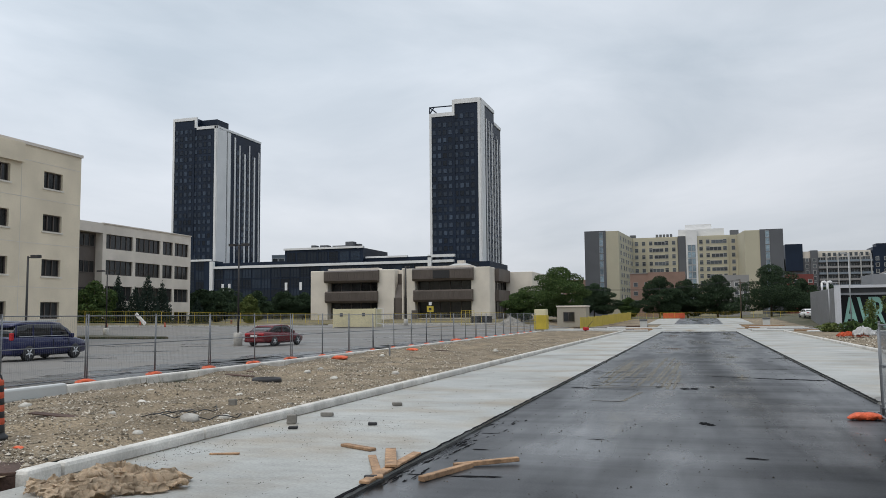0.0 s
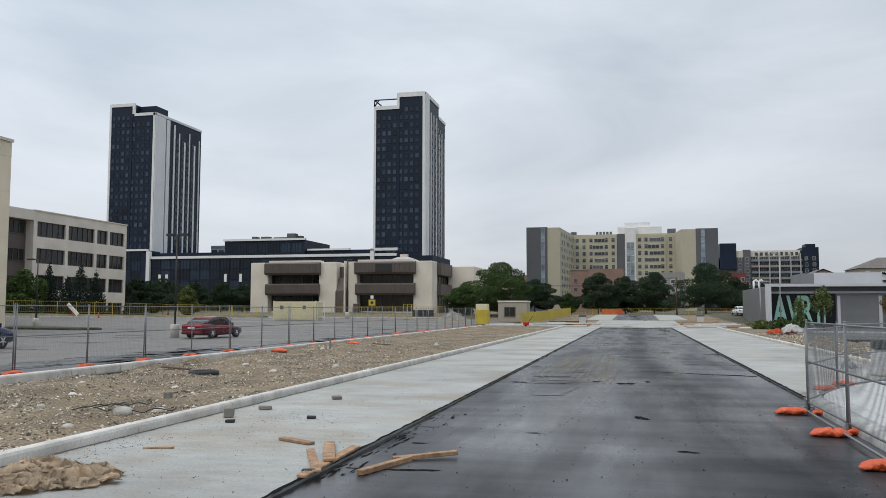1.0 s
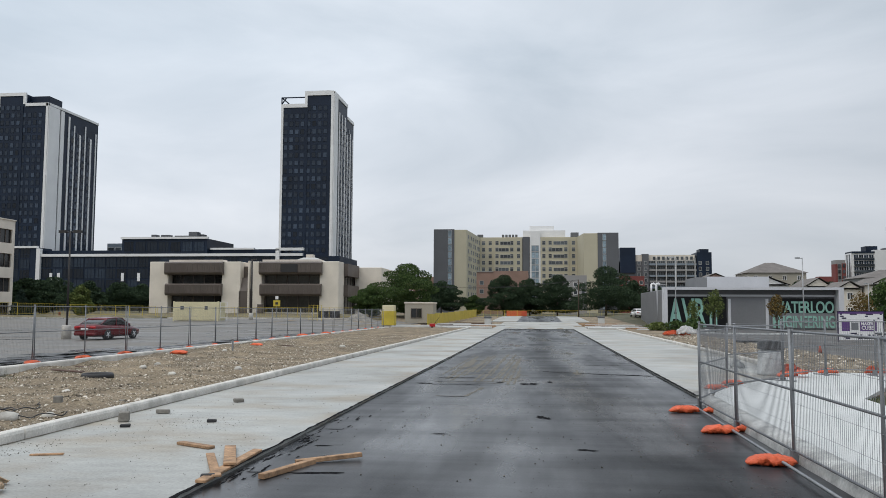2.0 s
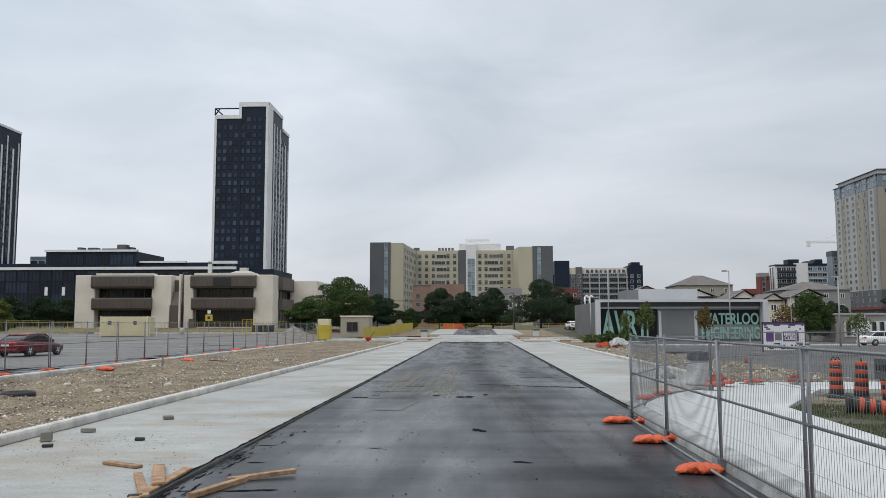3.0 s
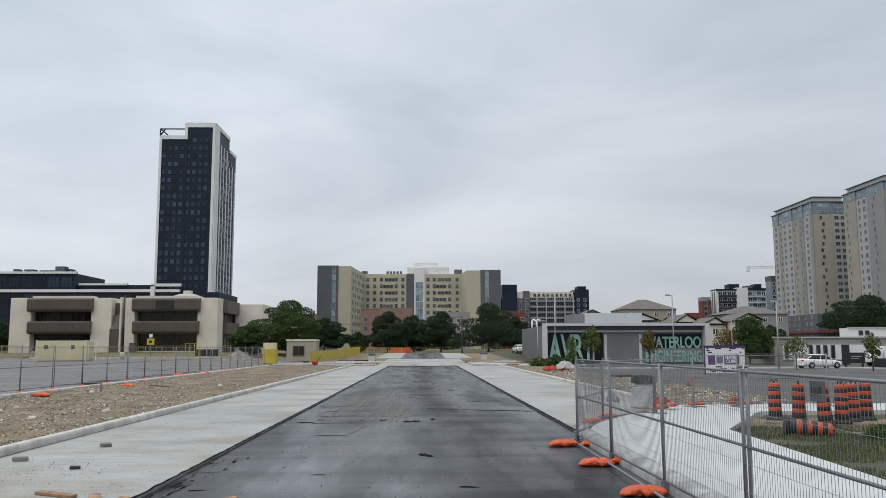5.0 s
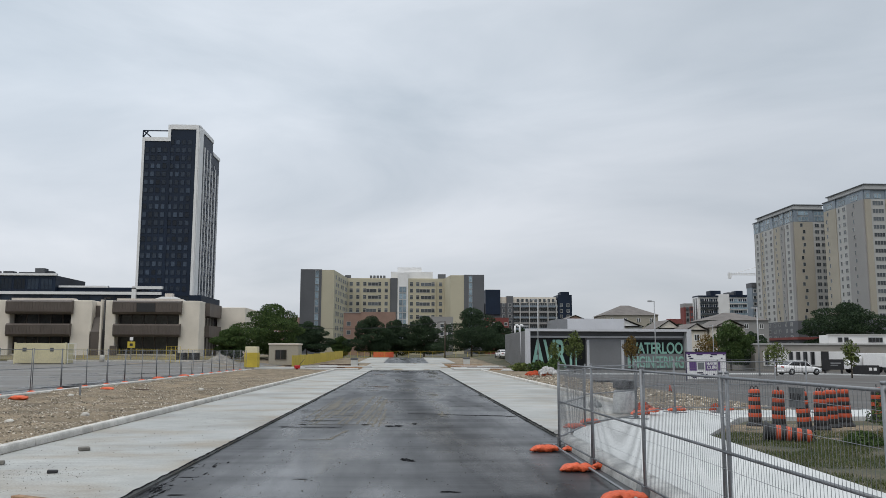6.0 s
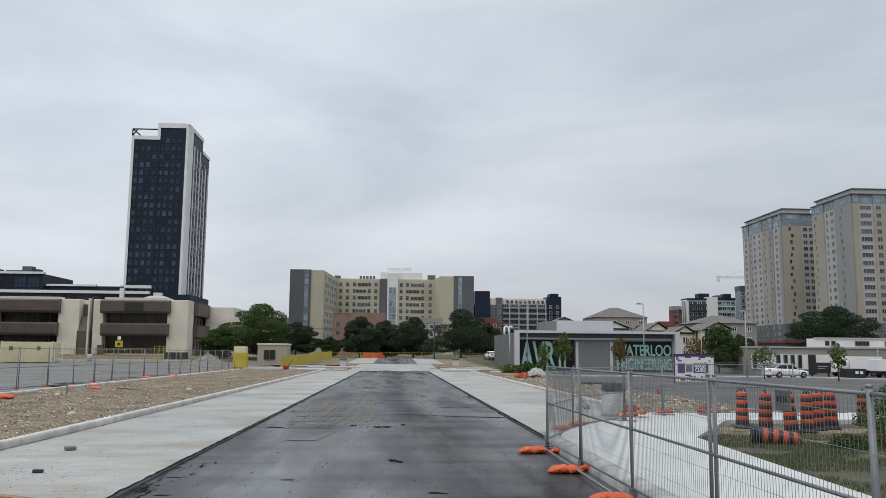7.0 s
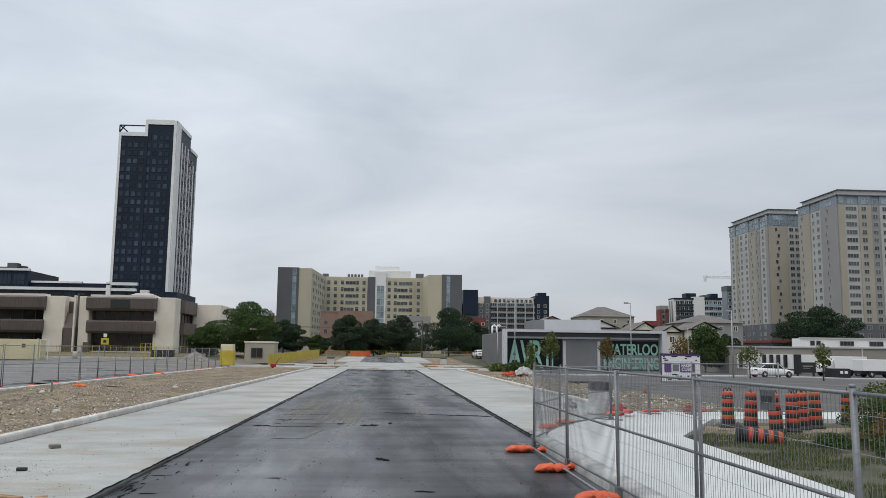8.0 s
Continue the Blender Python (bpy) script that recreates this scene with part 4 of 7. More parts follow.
plain_block("brick_building", -22, -4, 285, 20, 15.5, "brick", "pinkish brick building behind the trees", 5, 4, 1.5, 1.5, fmat="aptgrey", extra=((6, 18, -1.2, 0, 0, 15.8, "brick", "bay"), (-.1, 18.1, -.2, 20.1, 15.5, 15.75, "aptgrey", "roof_edge")))
plain_block("white_shed", 6, 17, 300, 15, 15, "aptgrey", "plain pale building behind the trees", 4, 2, 1.5, 1.5, z0=8)
def dark_condo():
    """A balconied block: dark frames, pale infill, a cream attic storey."""
    b = thing("dark_condo", (40.5, 420, 0), "dark grey balconied apartment building with a cream attic far off", "building")
    part("wall", boxes((0, 45, .6, 22, 0, 27.4)), M["slate"], b)
    part("attic", boxes((7.7, 37, .9, 20, 27.4, 30.6)), M["cream"], b, "cream attic storey")
    part("cap", boxes((0, 7.7, -.3, 14, 21.5, 34.3)), M["darkpanel"], b, "dark corner block")
    part("cap", boxes((37.7, 45, -.4, 14, 0, 31.8)), M["darkpanel"], b, "dark corner block")
    part("cap", boxes((39.2, 43.6, -.2, 8, 31.8, 33.4)), M["darkpanel"], b, "dark roof block")
    part("column", boxes((11, 14.2, -.5, 8, 0, 31)), M["slate"], b, "dark column of windows")
    for x in (17.6, 22.4, 27.2, 32.0, 36.4):
        part("fin", boxes((x, x + .5, -1.5, .6, 2, 29.0)), M["aptwhite"], b, "pale fin between the balconies")
    small = window_mesh("window", 1.5, 1.8, M["aptwhite"], M["aptglass"], .14, .1)
    wide = window_mesh("window", 3.4, 2.2, M["aptwhite"], M["aptglass"], .14, .1, 3)
    for k in range(9):
        z = 2.3 + k * 2.9
        for x, y in ((9.5, .6), (12.6, -.5), (39.4, -.4), (42.9, -.4)):
            part("window", small, None, b, at=(x, y, z))
        for c in range(5):
            part("window", wide, None, b, at=(15.9 + c * 4.8 if c else 15.9, .6, z))
        part("balcony", boxes((14.4, 37.4, -1.3, .6, z - .45, z - .2)), M["slate"], b)
        part("railing", boxes((14.4, 37.4, -1.34, -1.28, z - .2, z + .7)), M["aptgrey"] if k % 2 else M["bluegrey"], b, "grey balcony railing")
    for k in range(9):
        part("window", small, None, b, at=(17.0 + k * 2.3, .9, 28.0))
    return b


dark_condo()
plain_block("red_building", 38, 50, 400, 14, 19, "redbrick", "dark red brick building far off", 4, 4, 1.7, 1.7, z0=6)
plain_block("grey_flats", -69, -50, 420, 12, 19.5, "brick", "dull brown low flats far behind the trees", 4, 5, 1.6, 1.6)
plain_block("brown_flats", -92, -72, 430, 12, 22.5, "aptbeige", "dark beige flats far behind the trees", 4, 6, 1.6, 1.6)


# ---- steel-clad engineering building ----
def engineering():
    b = thing("engineering_building", (17.6, 120, -.45), "low grey steel-clad building with mint lettering on black glass", "building")
    z = 5.8
    part("wall", boxes((0, 24.6, 1.4, 26, 0, z - .2)), M["metalgrey"], b)
    bm = bmesh.new()
    for i in range(52):
        box(bm, -.06, .0, 1.5 + i * .47, 1.72 + i * .47, 0, z - .3)
    part("corrugation", bm, M["metalgrey"], b, "ribbed steel cladding")
    part("portal_frame", boxes((0, 24.6, -.3, 1.4, z - .25, z + .12), (0, .55, -.3, 1.4, 0, z - .25), (23.9, 24.6, -.3, 1.4, 0, z - .25)), M["framegrey"], b, "pale projecting portal frame")
    part("soffit", boxes((.55, 23.9, .9, 1.4, z - .85, z - .25)), M["slate"], b)
    part("roll_door", boxes((9.6, 14.4, 1.25, 1.4, 0, 4.2)), M["metalgrey"], b, "closed grey rolling door")
    part("slat", boxes(*[(9.6, 14.4, 1.21, 1.249, .3 * k, .3 * k + .22) for k in range(14)]), M["metalgrey"], b)
    part("door_frame", boxes((9.2, 9.6, 1.1, 1.4, 0, 4.3), (14.4, 14.8, 1.1, 1.4, 0, 4.3)), M["framegrey"], b)
    part("sign_wall", boxes((.75, 9.0, 1.1, 1.38, .2, 4.6)), M["signblack"], b, "black glass sign wall")
    part("sign_wall", boxes((15.2, 23.7, 1.1, 1.38, 2.3, 4.4)), M["signblack"], b, "black glass sign wall")
    part("sign_wall", boxes((15.2, 23.7, 1.1, 1.38, .2, 2.296)), M["metalgrey"], b, "grey steel sign wall")
    part("fascia", boxes((.6, 23.85, 1.0, 1.1, 4.62, 4.9)), M["framegrey"], b, "pale fascia over the signs")
    part("lettering_bar", boxes((6.6, 6.95, 1.0, 1.09, .5, 2.6), (7.3, 7.65, 1.0, 1.09, .5, 2.6)), M["teal"], b, "mint strokes half hidden by a tree")
    for words, x, zz, wide, high in (("AVR", .95, .35, 5.3, 4.15), ("WATERLOO", 15.3, 2.35, 8.4, 1.7), ("ENGINEERING", 15.3, .25, 8.4, 1.75)):
        cu = bpy.data.curves.new("lettering", "FONT")
        cu.body, cu.size, cu.extrude, cu.offset = words, 1.0, 0.05, 0.02
        ob = new("lettering", cu)
        me = bpy.data.meshes.new_from_object(ob.evaluated_get(bpy.context.evaluated_depsgraph_get()))
        bpy.data.objects.remove(ob)
        me.materials.append(M["teal"])
        xs, hs = [v.co.x for v in me.vertices], [v.co.y for v in me.vertices]
        fit = Matrix.Diagonal((wide / (max(xs) - min(xs)), high / (max(hs) - min(hs)), 1, 1))
        part("lettering", me, None, b, "mint green capital letters", at=pose(x, 1.04, zz, 90) @ fit)
    part("roof_block", boxes((9.3, 18.95, 16, 25, z - .2, 8.1)), M["framegrey"], b, "pale rooftop plant enclosure")
    part("roof_block", boxes((7.45, 9.295, 16, 25, z - .2, 8.0)), M["metalgrey"], b)
    bm = bmesh.new()
    for k in (0, .8):
        tube(bm, (1 + k, 20, z - .3), (1 + k, 20, z + 1.2), .16)
        tube(bm, (1 + k, 20, z + 1.2), (1.5 + k, 20, z + 1.35), .16)
        tube(bm, (1.5 + k, 20, z + 1.35), (1.55 + k, 20, z + 1.0), .16)
    part("roof_vent", bm, M["white"], b, "white gooseneck roof vents")
    return b


engineering()


# ---- tall apartment towers ----
def apartment_tower(x0, x1, y0, y1, z1, low, step, crown, front, side, label):
    """front and side list the bays as (from, to, cladding, windows across), in metres from the near corner."""
    b = thing("apartment_tower", (x0, y0, 0), label, "tower", "apartment towers")
    w, d = x1 - x0, y1 - y0
    top = z1 - 2.6
    part("core", boxes((.1, w - .1, .1, d - .1, 0, top)), M["aptgrey"], b)
    part("base", boxes((-.5, w + .3, -.5, d + .3, 0, low - .5)), M["slate"], b, "dark base storeys")
    part("band", boxes((-1.6, w + .3, -1.6, d + .3, 7.6, 8.6)), M["redbrick"], b, "dull red canopy band")
    part("cornice", boxes((-.75, w + .4, -.75, d + .4, top, top + .35)), M["slate"], b, "dark cornice line")
    part("penthouse", boxes((1.0, w - 1, 1.2, d - 1, top + .35, z1 - .3)), M["aptwhite"], b, "pale set-back top storey")
    part("cornice", boxes((.5, w, .7, d, z1 - .3, z1)), M["slate"], b, "dark cornice line")
    sizes = {k: window_mesh("window", k, 1.6, M["aptwhite"], M["aptglass"], .08, .1, max(1, round(k / 1.1))) for k in (1.2, 1.9, 4.2)}
    glazed = {k: window_mesh("window", k * .9, 1.9, M["aptwhite"], M["stripglass"], .1, .12, max(1, round(k / 1.5))) for k in (2.0, 3.0, 5.0)}
    rows = round((crown - 2.2 - low) / step) + 1
    for k, (bays, turn) in enumerate(((front, 0), (side, -90))):
        for n, (a, c, clad, cols) in enumerate(bays):
            out = .45 if n % 2 == 0 else .12
            r = (a, c, -out, .1, low - .5, crown) if k == 0 else (-out, .1, a, c, low - .5, crown)
            part("bay", boxes(r), M[clad], b, "cladding bay")
            r2 = (a, c, -out, .1, crown, top) if k == 0 else (-out, .1, a, c, crown, top)
            part("crown", boxes(r2), M["bluegrey"], b, "blue-grey glazed top floors")
            for j, (u, size) in enumerate(cols):
                m = a + (c - a) * u
                for q in range(-4, rows):
                    slip = .9 * ((q * 7 + q // 3) % 3 - 1) * .6 if size == 1.2 and len(cols) == 1 else 0
                    back = out if q >= 0 else .5
                    part("window", sizes[size], None, b, at=pose(m + slip, -back, low + .1 + q * step) if k == 0 else pose(-back, m + slip, low + .1 + q * step, 0, 0, turn))
            g = 5.0 if c - a > 5.6 else 3.0 if c - a > 3.6 else 2.0
            for q in range(int((top - crown) / 2.3)):
                m, z = (a + c) / 2, crown + .35 + q * 2.35
                part("window", glazed[g], None, b, at=pose(m, -out, z) if k == 0 else pose(-out, m, z, 0, 0, turn))
    return b


apartment_tower(161.3, 175.5, 330, 368.5, 64.2, 15.9, 2.74, 56.6,
                ((0, 8.0, "aptbeige", ((.45, 1.2),)), (8.0, 14.2, "aptwhite", ((.3, 1.9), (.72, 1.9)))),
                ((0, 2.2, "aptgrey", ()), (2.2, 8, "aptwhite", ((.5, 1.9),)), (8, 12, "aptgrey", ((.5, 1.2),)), (12, 18.5, "aptbeige", ((.65, 1.2),)), (18.5, 28, "aptwhite", ((.22, 1.9), (.75, 1.9))),
                 (28, 32, "aptbeige", ((.5, 1.2),)), (32, 37, "aptwhite", ((.5, 1.9),)), (37, 38.5, "aptgrey", ())),
                "tall beige and grey apartment tower with blue-grey top floors")
apartment_tower(167.2, 215.2, 287, 315.5, 64.2, 14.7, 2.94, 58.2,
                ((0, 2.2, "aptbeige", ()), (2.2, 7.8, "aptwhite", ((.5, 4.2),)), (7.8, 12.6, "aptbeige", ((.4, 1.9),)), (12.6, 16, "aptgrey", ((.5, 1.9),)), (16, 22, "aptwhite", ((.5, 4.2),)),
                 (22, 30, "aptbeige", ((.3, 1.9), (.7, 1.9))), (30, 36, "aptwhite", ((.5, 4.2),)), (36, 48, "aptgrey", ((.3, 1.9), (.7, 1.9)))),
                ((0, 11.5, "aptgrey", ((.6, 1.2),)), (11.5, 19.5, "aptwhite", ((.3, 1.9), (.75, 1.2))), (19.5, 28.5, "aptbeige", ((.7, 1.2),))),
                "tall grey apartment tower with stacked windows")


# ---- temporary fences ----
def fence_panel(L, h=1.72, label="galvanised mesh construction fence panel on sandbagged feet", pitch=0.055, wire=0.0026, mat_=None, group="site fence"):
    m = mat_ or M["galv"]
    f = thing("fence_panel", (0, 0, 0), label, "fence", group)
    for x in (0.03, L - 0.03):
        bm = bmesh.new()
        tube(bm, (x, 0, 0.0), (x, 0, h + .03), .0215, n=8)
        part("post", bm, m, f)
        bm = bmesh.new()
        lathe(bm, [(.0235, h + .02), (.0235, h + .038), (.016, h + .044)], 8, at=(x, 0, 0))
        part("cap", bm, m, f)
    for z in (h - .02, h * .55, .16):
        bm = bmesh.new()
        tube(bm, (.05, 0, z), (L - .05, 0, z), .017, n=6)
        part("rail", bm, m, f)
    bm = bmesh.new()
    n = int((L - .1) / pitch)
    for i in range(1, n):
        x = .05 + (L - .1) * i / n
        tube(bm, (x, .02, .16), (x, .02, h - .02), wire, n=3, caps=False)
    for z in (.5, .78, 1.3, 1.56):
        tube(bm, (.05, .022, z), (L - .05, .022, z), wire, n=3, caps=False)
    part("wire_mesh", bm, m, f, "fine welded wire mesh", kind="stuff")
    for x in (.0, L):
        bm = boxes((x - .05, x + .05, -.35, .35, 0, .025), (x - .035, x + .035, -.035, .035, .025, .16))
        part("foot", bm, m, f)
    return f


M["slateplate"] = mat("weathered_plate", (0.14, 0.15, 0.155), 0.7, var=0.15, scale=6, fine=40)
panel_w = fence_panel(3.19, 2.02, pitch=.075, wire=.0016)
west = [20.2 + 3.2 * i for i in range(-8, 22)]
for i, y in enumerate(west):
    m = pose(-17.5 + random.uniform(-.04, .04), y, hz(-17.5, y) + .03, random.uniform(-1, 1), 0, 90 + random.uniform(-.8, .8))
    if i == 0:
        panel_w.matrix_basis = m
    else:
        copy_thing(panel_w, m)
panel_e = fence_panel(2.95)
PTS = [(3.19, 17.22), (3.22, 14.18), (3.26, 11.18), (3.29, 8.3), (3.31, 5.52), (3.34, 2.6), (3.38, -.35)]
first = True
for (xa, ya), (xb, yb) in zip(PTS[1:], PTS):
    m = pose(xa, ya, 0.0, random.uniform(-.8, .8), 0, math.degrees(math.atan2(yb - ya, xb - xa)))
    if first:
        panel_e.matrix_basis, first = m, False
    else:
        copy_thing(panel_e, m)
    # neighbouring posts are clamped together
BACK = [(3.19, 17.15, .05), (4.30, 19.80, .12), (6.15, 21.95, .2), (7.95, 24.20, .2), (9.2, 24.0, .2), (12.1, 24.4, .2)]
panel_b = fence_panel(2.95, 1.52)
for (xa, ya, za), (xb, yb, zb) in zip(BACK, BACK[1:]):
    m = pose(xa, ya, za, random.uniform(-1, 1), 0, math.degrees(math.atan2(yb - ya, xb - xa)))
    if xa < 4:
        panel_b.matrix_basis = m
    else:
        copy_thing(panel_b, m)
board = thing("name_board", pose(3.345, 6.92, 0, 0, 0, -66), "grey hand-lettered plate wired to the fence", "sign")
part("plate", boxes((-.075, .075, -.004, .004, 1.49, 1.66)), M["slateplate"], board)
for x, w in ((-.06, .022), (-.025, .018), (.01, .025), (.048, .01)):
    part("lettering_bar", boxes((x, x + w, -.008, -.005, 1.55, 1.61)), M["black"], board)
pipe = bmesh.new()
tube(pipe, (3.05, 17.0, .07), (3.0, 8.6, .07), .02, n=6)
tube(pipe, (3.0, 8.6, .07), (3.1, .5, .07), .02, n=6)
solid("ground_pipe", pipe, M["galv"], "thin steel pipe lying along the fence feet", "pipe")


# ---- sandbags ----
def sandbag_mesh(seed, L=.62, w=.30, h=.13):
    bm = bmesh.new()
    n, rings = 18, 24
    loops = []
    for k in range(rings + 1):
        u = -1 + 2 * k / rings
        taper = (1 - abs(u) ** 5) * .93 + .07
        lift = h * (.55 + .45 * (1 - u * u))
        row = []
        for i in range(n):
            a = 2 * math.pi * i / n
            c, s = math.cos(a), math.sin(a)
            x, y, z = u * L / 2, w / 2 * taper * math.copysign(abs(c) ** .8, c), lift / 2 + lift / 2 * taper * math.copysign(abs(s) ** .7, s)
            d = noise.noise(Vector((x * 9 + seed * 7, y * 9, z * 9))) * .026 + noise.noise(Vector((x * 26 + seed * 7, y * 14, z * 20))) * .012
            row.append(bm.verts.new((x + d, y + d * 1.4, max(0.0, z + d))))
        loops.append(row)
    for a, b in zip(loops, loops[1:]):
        for i in range(n):
            j = (i + 1) % n
            bm.faces.new((a[i], a[j], b[j], b[i])).smooth = True
    bm.faces.new(loops[0][::-1]), bm.faces.new(loops[-1])
    bmesh.ops.recalc_face_normals(bm, faces=bm.faces[:])
    return mesh_of("sandbag", bm, M["bagorange"])


bag_meshes = [sandbag_mesh(k) for k in range(4)]


def sandbag(x, y, z, rz, k=0, s=1.0, label="orange woven sandbag weighing down a fence foot"):
    ob = new("sandbag", bag_meshes[k % 4])
    ob.matrix_basis = pose(x, y, z, 0, 0, rz) @ Matrix.Diagonal((s, s, s, 1))
    return tagged(ob, label, "sandbag", "sandbags")


for x, y, rz, s in ((2.78, 16.45, 3, 1.0), (3.40, 16.5, -6, .9), (2.87, 13.75, 2, .98), (3.42, 13.95, -32, .95), (2.92, 11.0, -2, 1.05), (2.95, 8.2, 4, 1.0), (3.0, 5.4, -3, 1.0)):
    sandbag(x, y, .005, rz, random.randrange(4), s)
for x, y, z, rz, s in ((4.05, 19.75, .15, 10, .95), (5.0, 22.3, .06, 8, .95), (6.7, 23.4, .2, 15, 1.0), (7.05, 23.3, .28, 60, .9), (8.3, 25.0, .2, 5, 1.0), (9.9, 25.2, .2, 20, .9), (7.3, 26.2, .06, 40, 1.1), (7.8, 25.9, .06, -20, 1.0), (10.6, 27.2, .06, 4, .9)):
    sandbag(x, y, z, rz, random.randrange(4), s)
for i, y in enumerate(west):
    if y > 16:
        sandbag(-17.45, y - .1, hz(-17.5, y) + .03, 70 + random.uniform(-25, 25), i, 1.1 if y < 34 else .8)
for x, y, s in ((-14.4, 31.4, 1.25), (-14.6, 41.0, 1.2), (-16.6, 56, 1.3), (-16.5, 62, 1.3), (-9.75, 9.85, .35)):
    sandbag(x, y, verge_z(x, y) - .01, random.uniform(-20, 30), 1, s, "torn orange sandbag lying on the soil")


# ---- crumpled cloths ----
def crumple(name, w, d, h, material, label, category, at, seed=0, n=44, freq=2.2, folds=1.0):
    """A heap of cloth with ridged folds and an uneven hem."""
    bm = bmesh.new()
    grid = []
    for j in range(n + 1):
        row = []
        for i in range(n + 1):
            u, v = i / n * 2 - 1, j / n * 2 - 1
            r = math.hypot(u, v) / (1.0 + .28 * noise.noise(Vector((math.atan2(v, u) * 1.3, seed, 2.0))) + (.35 * noise.fractal(Vector((u * 2.6, v * 2.6, seed)), 1, 2, 4) if folds > 2 else 0))
            x, y = u * w / 2, v * d / 2
            p = Vector((x * freq + seed, y * freq * 1.7, seed))
            ridge = 1 - abs(noise.noise(p)) * 2.2
            warp = p + .5 * noise.noise_vector(p * .8)
            fold = 1 - abs(noise.noise(Vector((warp.x * .9 + warp.y * .7, warp.y * 2.6 - warp.x, seed)))) * 3.0
            fold += .35 * (1 - abs(noise.noise(Vector((warp.x * 1.5, warp.y * 4.5, 3.0)))) * 3.0)
            fall = max(0.0, 1 - r ** 2.2)
            crease = sum(a * max(0.0, 1 - 5 * abs(noise.noise(Vector((warp.x * f1 + warp.y * g1, warp.y * f2 + warp.x * g2, s1))))) ** 1.5 for a, f1, g1, f2, g2, s1 in ((1.0, .10, .10, .75, -.15, 1.0), (.5, .30, -.15, .40, .20, 7.0), (.35, .16, .1, 1.5, .3, 3.0)))
            z = fall ** .45 * (h * (.25 + (.0 if folds > 2 else .3) * max(0, ridge) + (1.5 * max(0, noise.noise(p * .3)) if folds > 2 else 0)) + (folds * .22 * h * crease if folds > 2 else folds * .3 * h * max(0, fold)))
            row.append(bm.verts.new((x + .05 * noise.noise(p * 3), y + .05 * noise.noise(p * 3.3), z - .012)) if r < 1.0 else None)
        grid.append(row)
    for a, b in zip(grid, grid[1:]):
        for i in range(n):
            q = (a[i], a[i + 1], b[i + 1], b[i])
            if all(q):
                bm.faces.new(q).smooth = True
    ex = bmesh.ops.solidify(bm, geom=bm.faces[:], thickness=.008)
    return solid(name, bm, material, label, category, at=at)


def lumpy(a, b, h, seed, n=30):
    """An upright soft-cornered body with creases that run down it."""
    bm = bmesh.new()
    rings = []
    for k in range(11):
        u = k / 10
        shrink = 1 - .10 * u - (.3 if k == 10 else 0)
        row = []
        for i in range(n):
            t = 2 * math.pi * i / n
            c, s_ = math.cos(t), math.sin(t)
            q = shrink * (1 + .10 * noise.noise(Vector((c * 4, s_ * 4, seed + u * .7))) + .04 * noise.noise(Vector((c * 9, s_ * 9, seed + u * 3))))
            row.append(bm.verts.new((a * q * math.copysign(abs(c) ** .6, c), b * q * math.copysign(abs(s_) ** .6, s_), h * u + .03 * u * noise.noise(Vector((c, s_, seed))))))
        rings.append(row)
    for p, r in zip(rings, rings[1:]):
        for i in range(n):
            bm.faces.new((p[i], p[(i + 1) % n], r[(i + 1) % n], r[i])).smooth = True
    bm.faces.new(rings[0][::-1]), bm.faces.new(rings[-1])
    return bm


crumple("burlap_cloth", 1.7, 1.3, .13, M["burlap"], "crumpled tan burlap curing cloth on wet concrete", "cloth", pose(-6.42, 7.85, .06, 0, 0, 28), 4, 190, 5.4, 4.2)
crumple("orange_tarp", 2.2, 1.3, .6, M["bagorange"], "crumpled orange tarpaulin on the soil", "tarp", pose(10.6, 66, gz(66) + .06), 7, 30, 1.4)
crumple("white_sheet", 1.6, 1.0, .95, M["paint_white"], "crumpled white plastic sheet on the soil", "tarp", pose(11.3, 65.6, gz(66) + .1), 9, 30, 1.4)
crumple("orange_tarp", 1.1, .7, .16, M["bagorange"], "crumpled orange tarpaulin beside a wrapped pallet", "tarp", pose(7.9, 26.4, .06), 12, 70, 5.0, 2.8)
crumple("white_bag", .45, .35, .5, M["plastic_clear"], "torn white plastic bag on the apron", "bag", pose(6.35, 27.6, .05), 3, 24, 4.0)
bm = bmesh.new()
rows = []
for k in range(15):
    q = k / 14
    rows.append([bm.verts.new((2.9 * q * (1 + .16 * noise.noise(Vector((math.cos(t) * 1.5, math.sin(t) * 1.5, 2)))) * math.cos(t), 2.6 * q * math.sin(t), 1.5 * (1 - q) ** 1.15 + .10 * (1 - q) * noise.fractal(Vector((q * 4, math.cos(t) * 3, math.sin(t) * 3)), 1, 2, 4) - .06)) for t in [2 * math.pi * i / 30 for i in range(30)]])
for a, b in zip(rows, rows[1:]):
    for i in range(30):
        bm.faces.new((a[i], b[i], b[(i + 1) % 30], a[(i + 1) % 30])).smooth = True
bmesh.ops.remove_doubles(bm, verts=bm.verts[:], dist=.002)
solid("spoil_mound", bm, mat("grey_gravel", (0.22, 0.205, 0.18), 0.95, var=0.25, scale=2, fine=12, grain=0.4, bump=0.6, dist=0.05), "cone-shaped mound of grey gravel beside the office block", "mound", at=(-23.8, 106, hz(-23.8, 106) - .25))

crumple("orange_tarp", .75, .5, .26, M["bagorange"], "heap of crumpled orange bags beside a wrapped pallet", "tarp", pose(7.35, 25.3, .06), 15, 60, 5.0, 2.8)
crumple("orange_tarp", .42, .42, .36, M["bagorange"], "standing empty orange bag on the sidewalk", "tarp", pose(9.45, 24.8, .2), 21, 40, 5.0, .6)

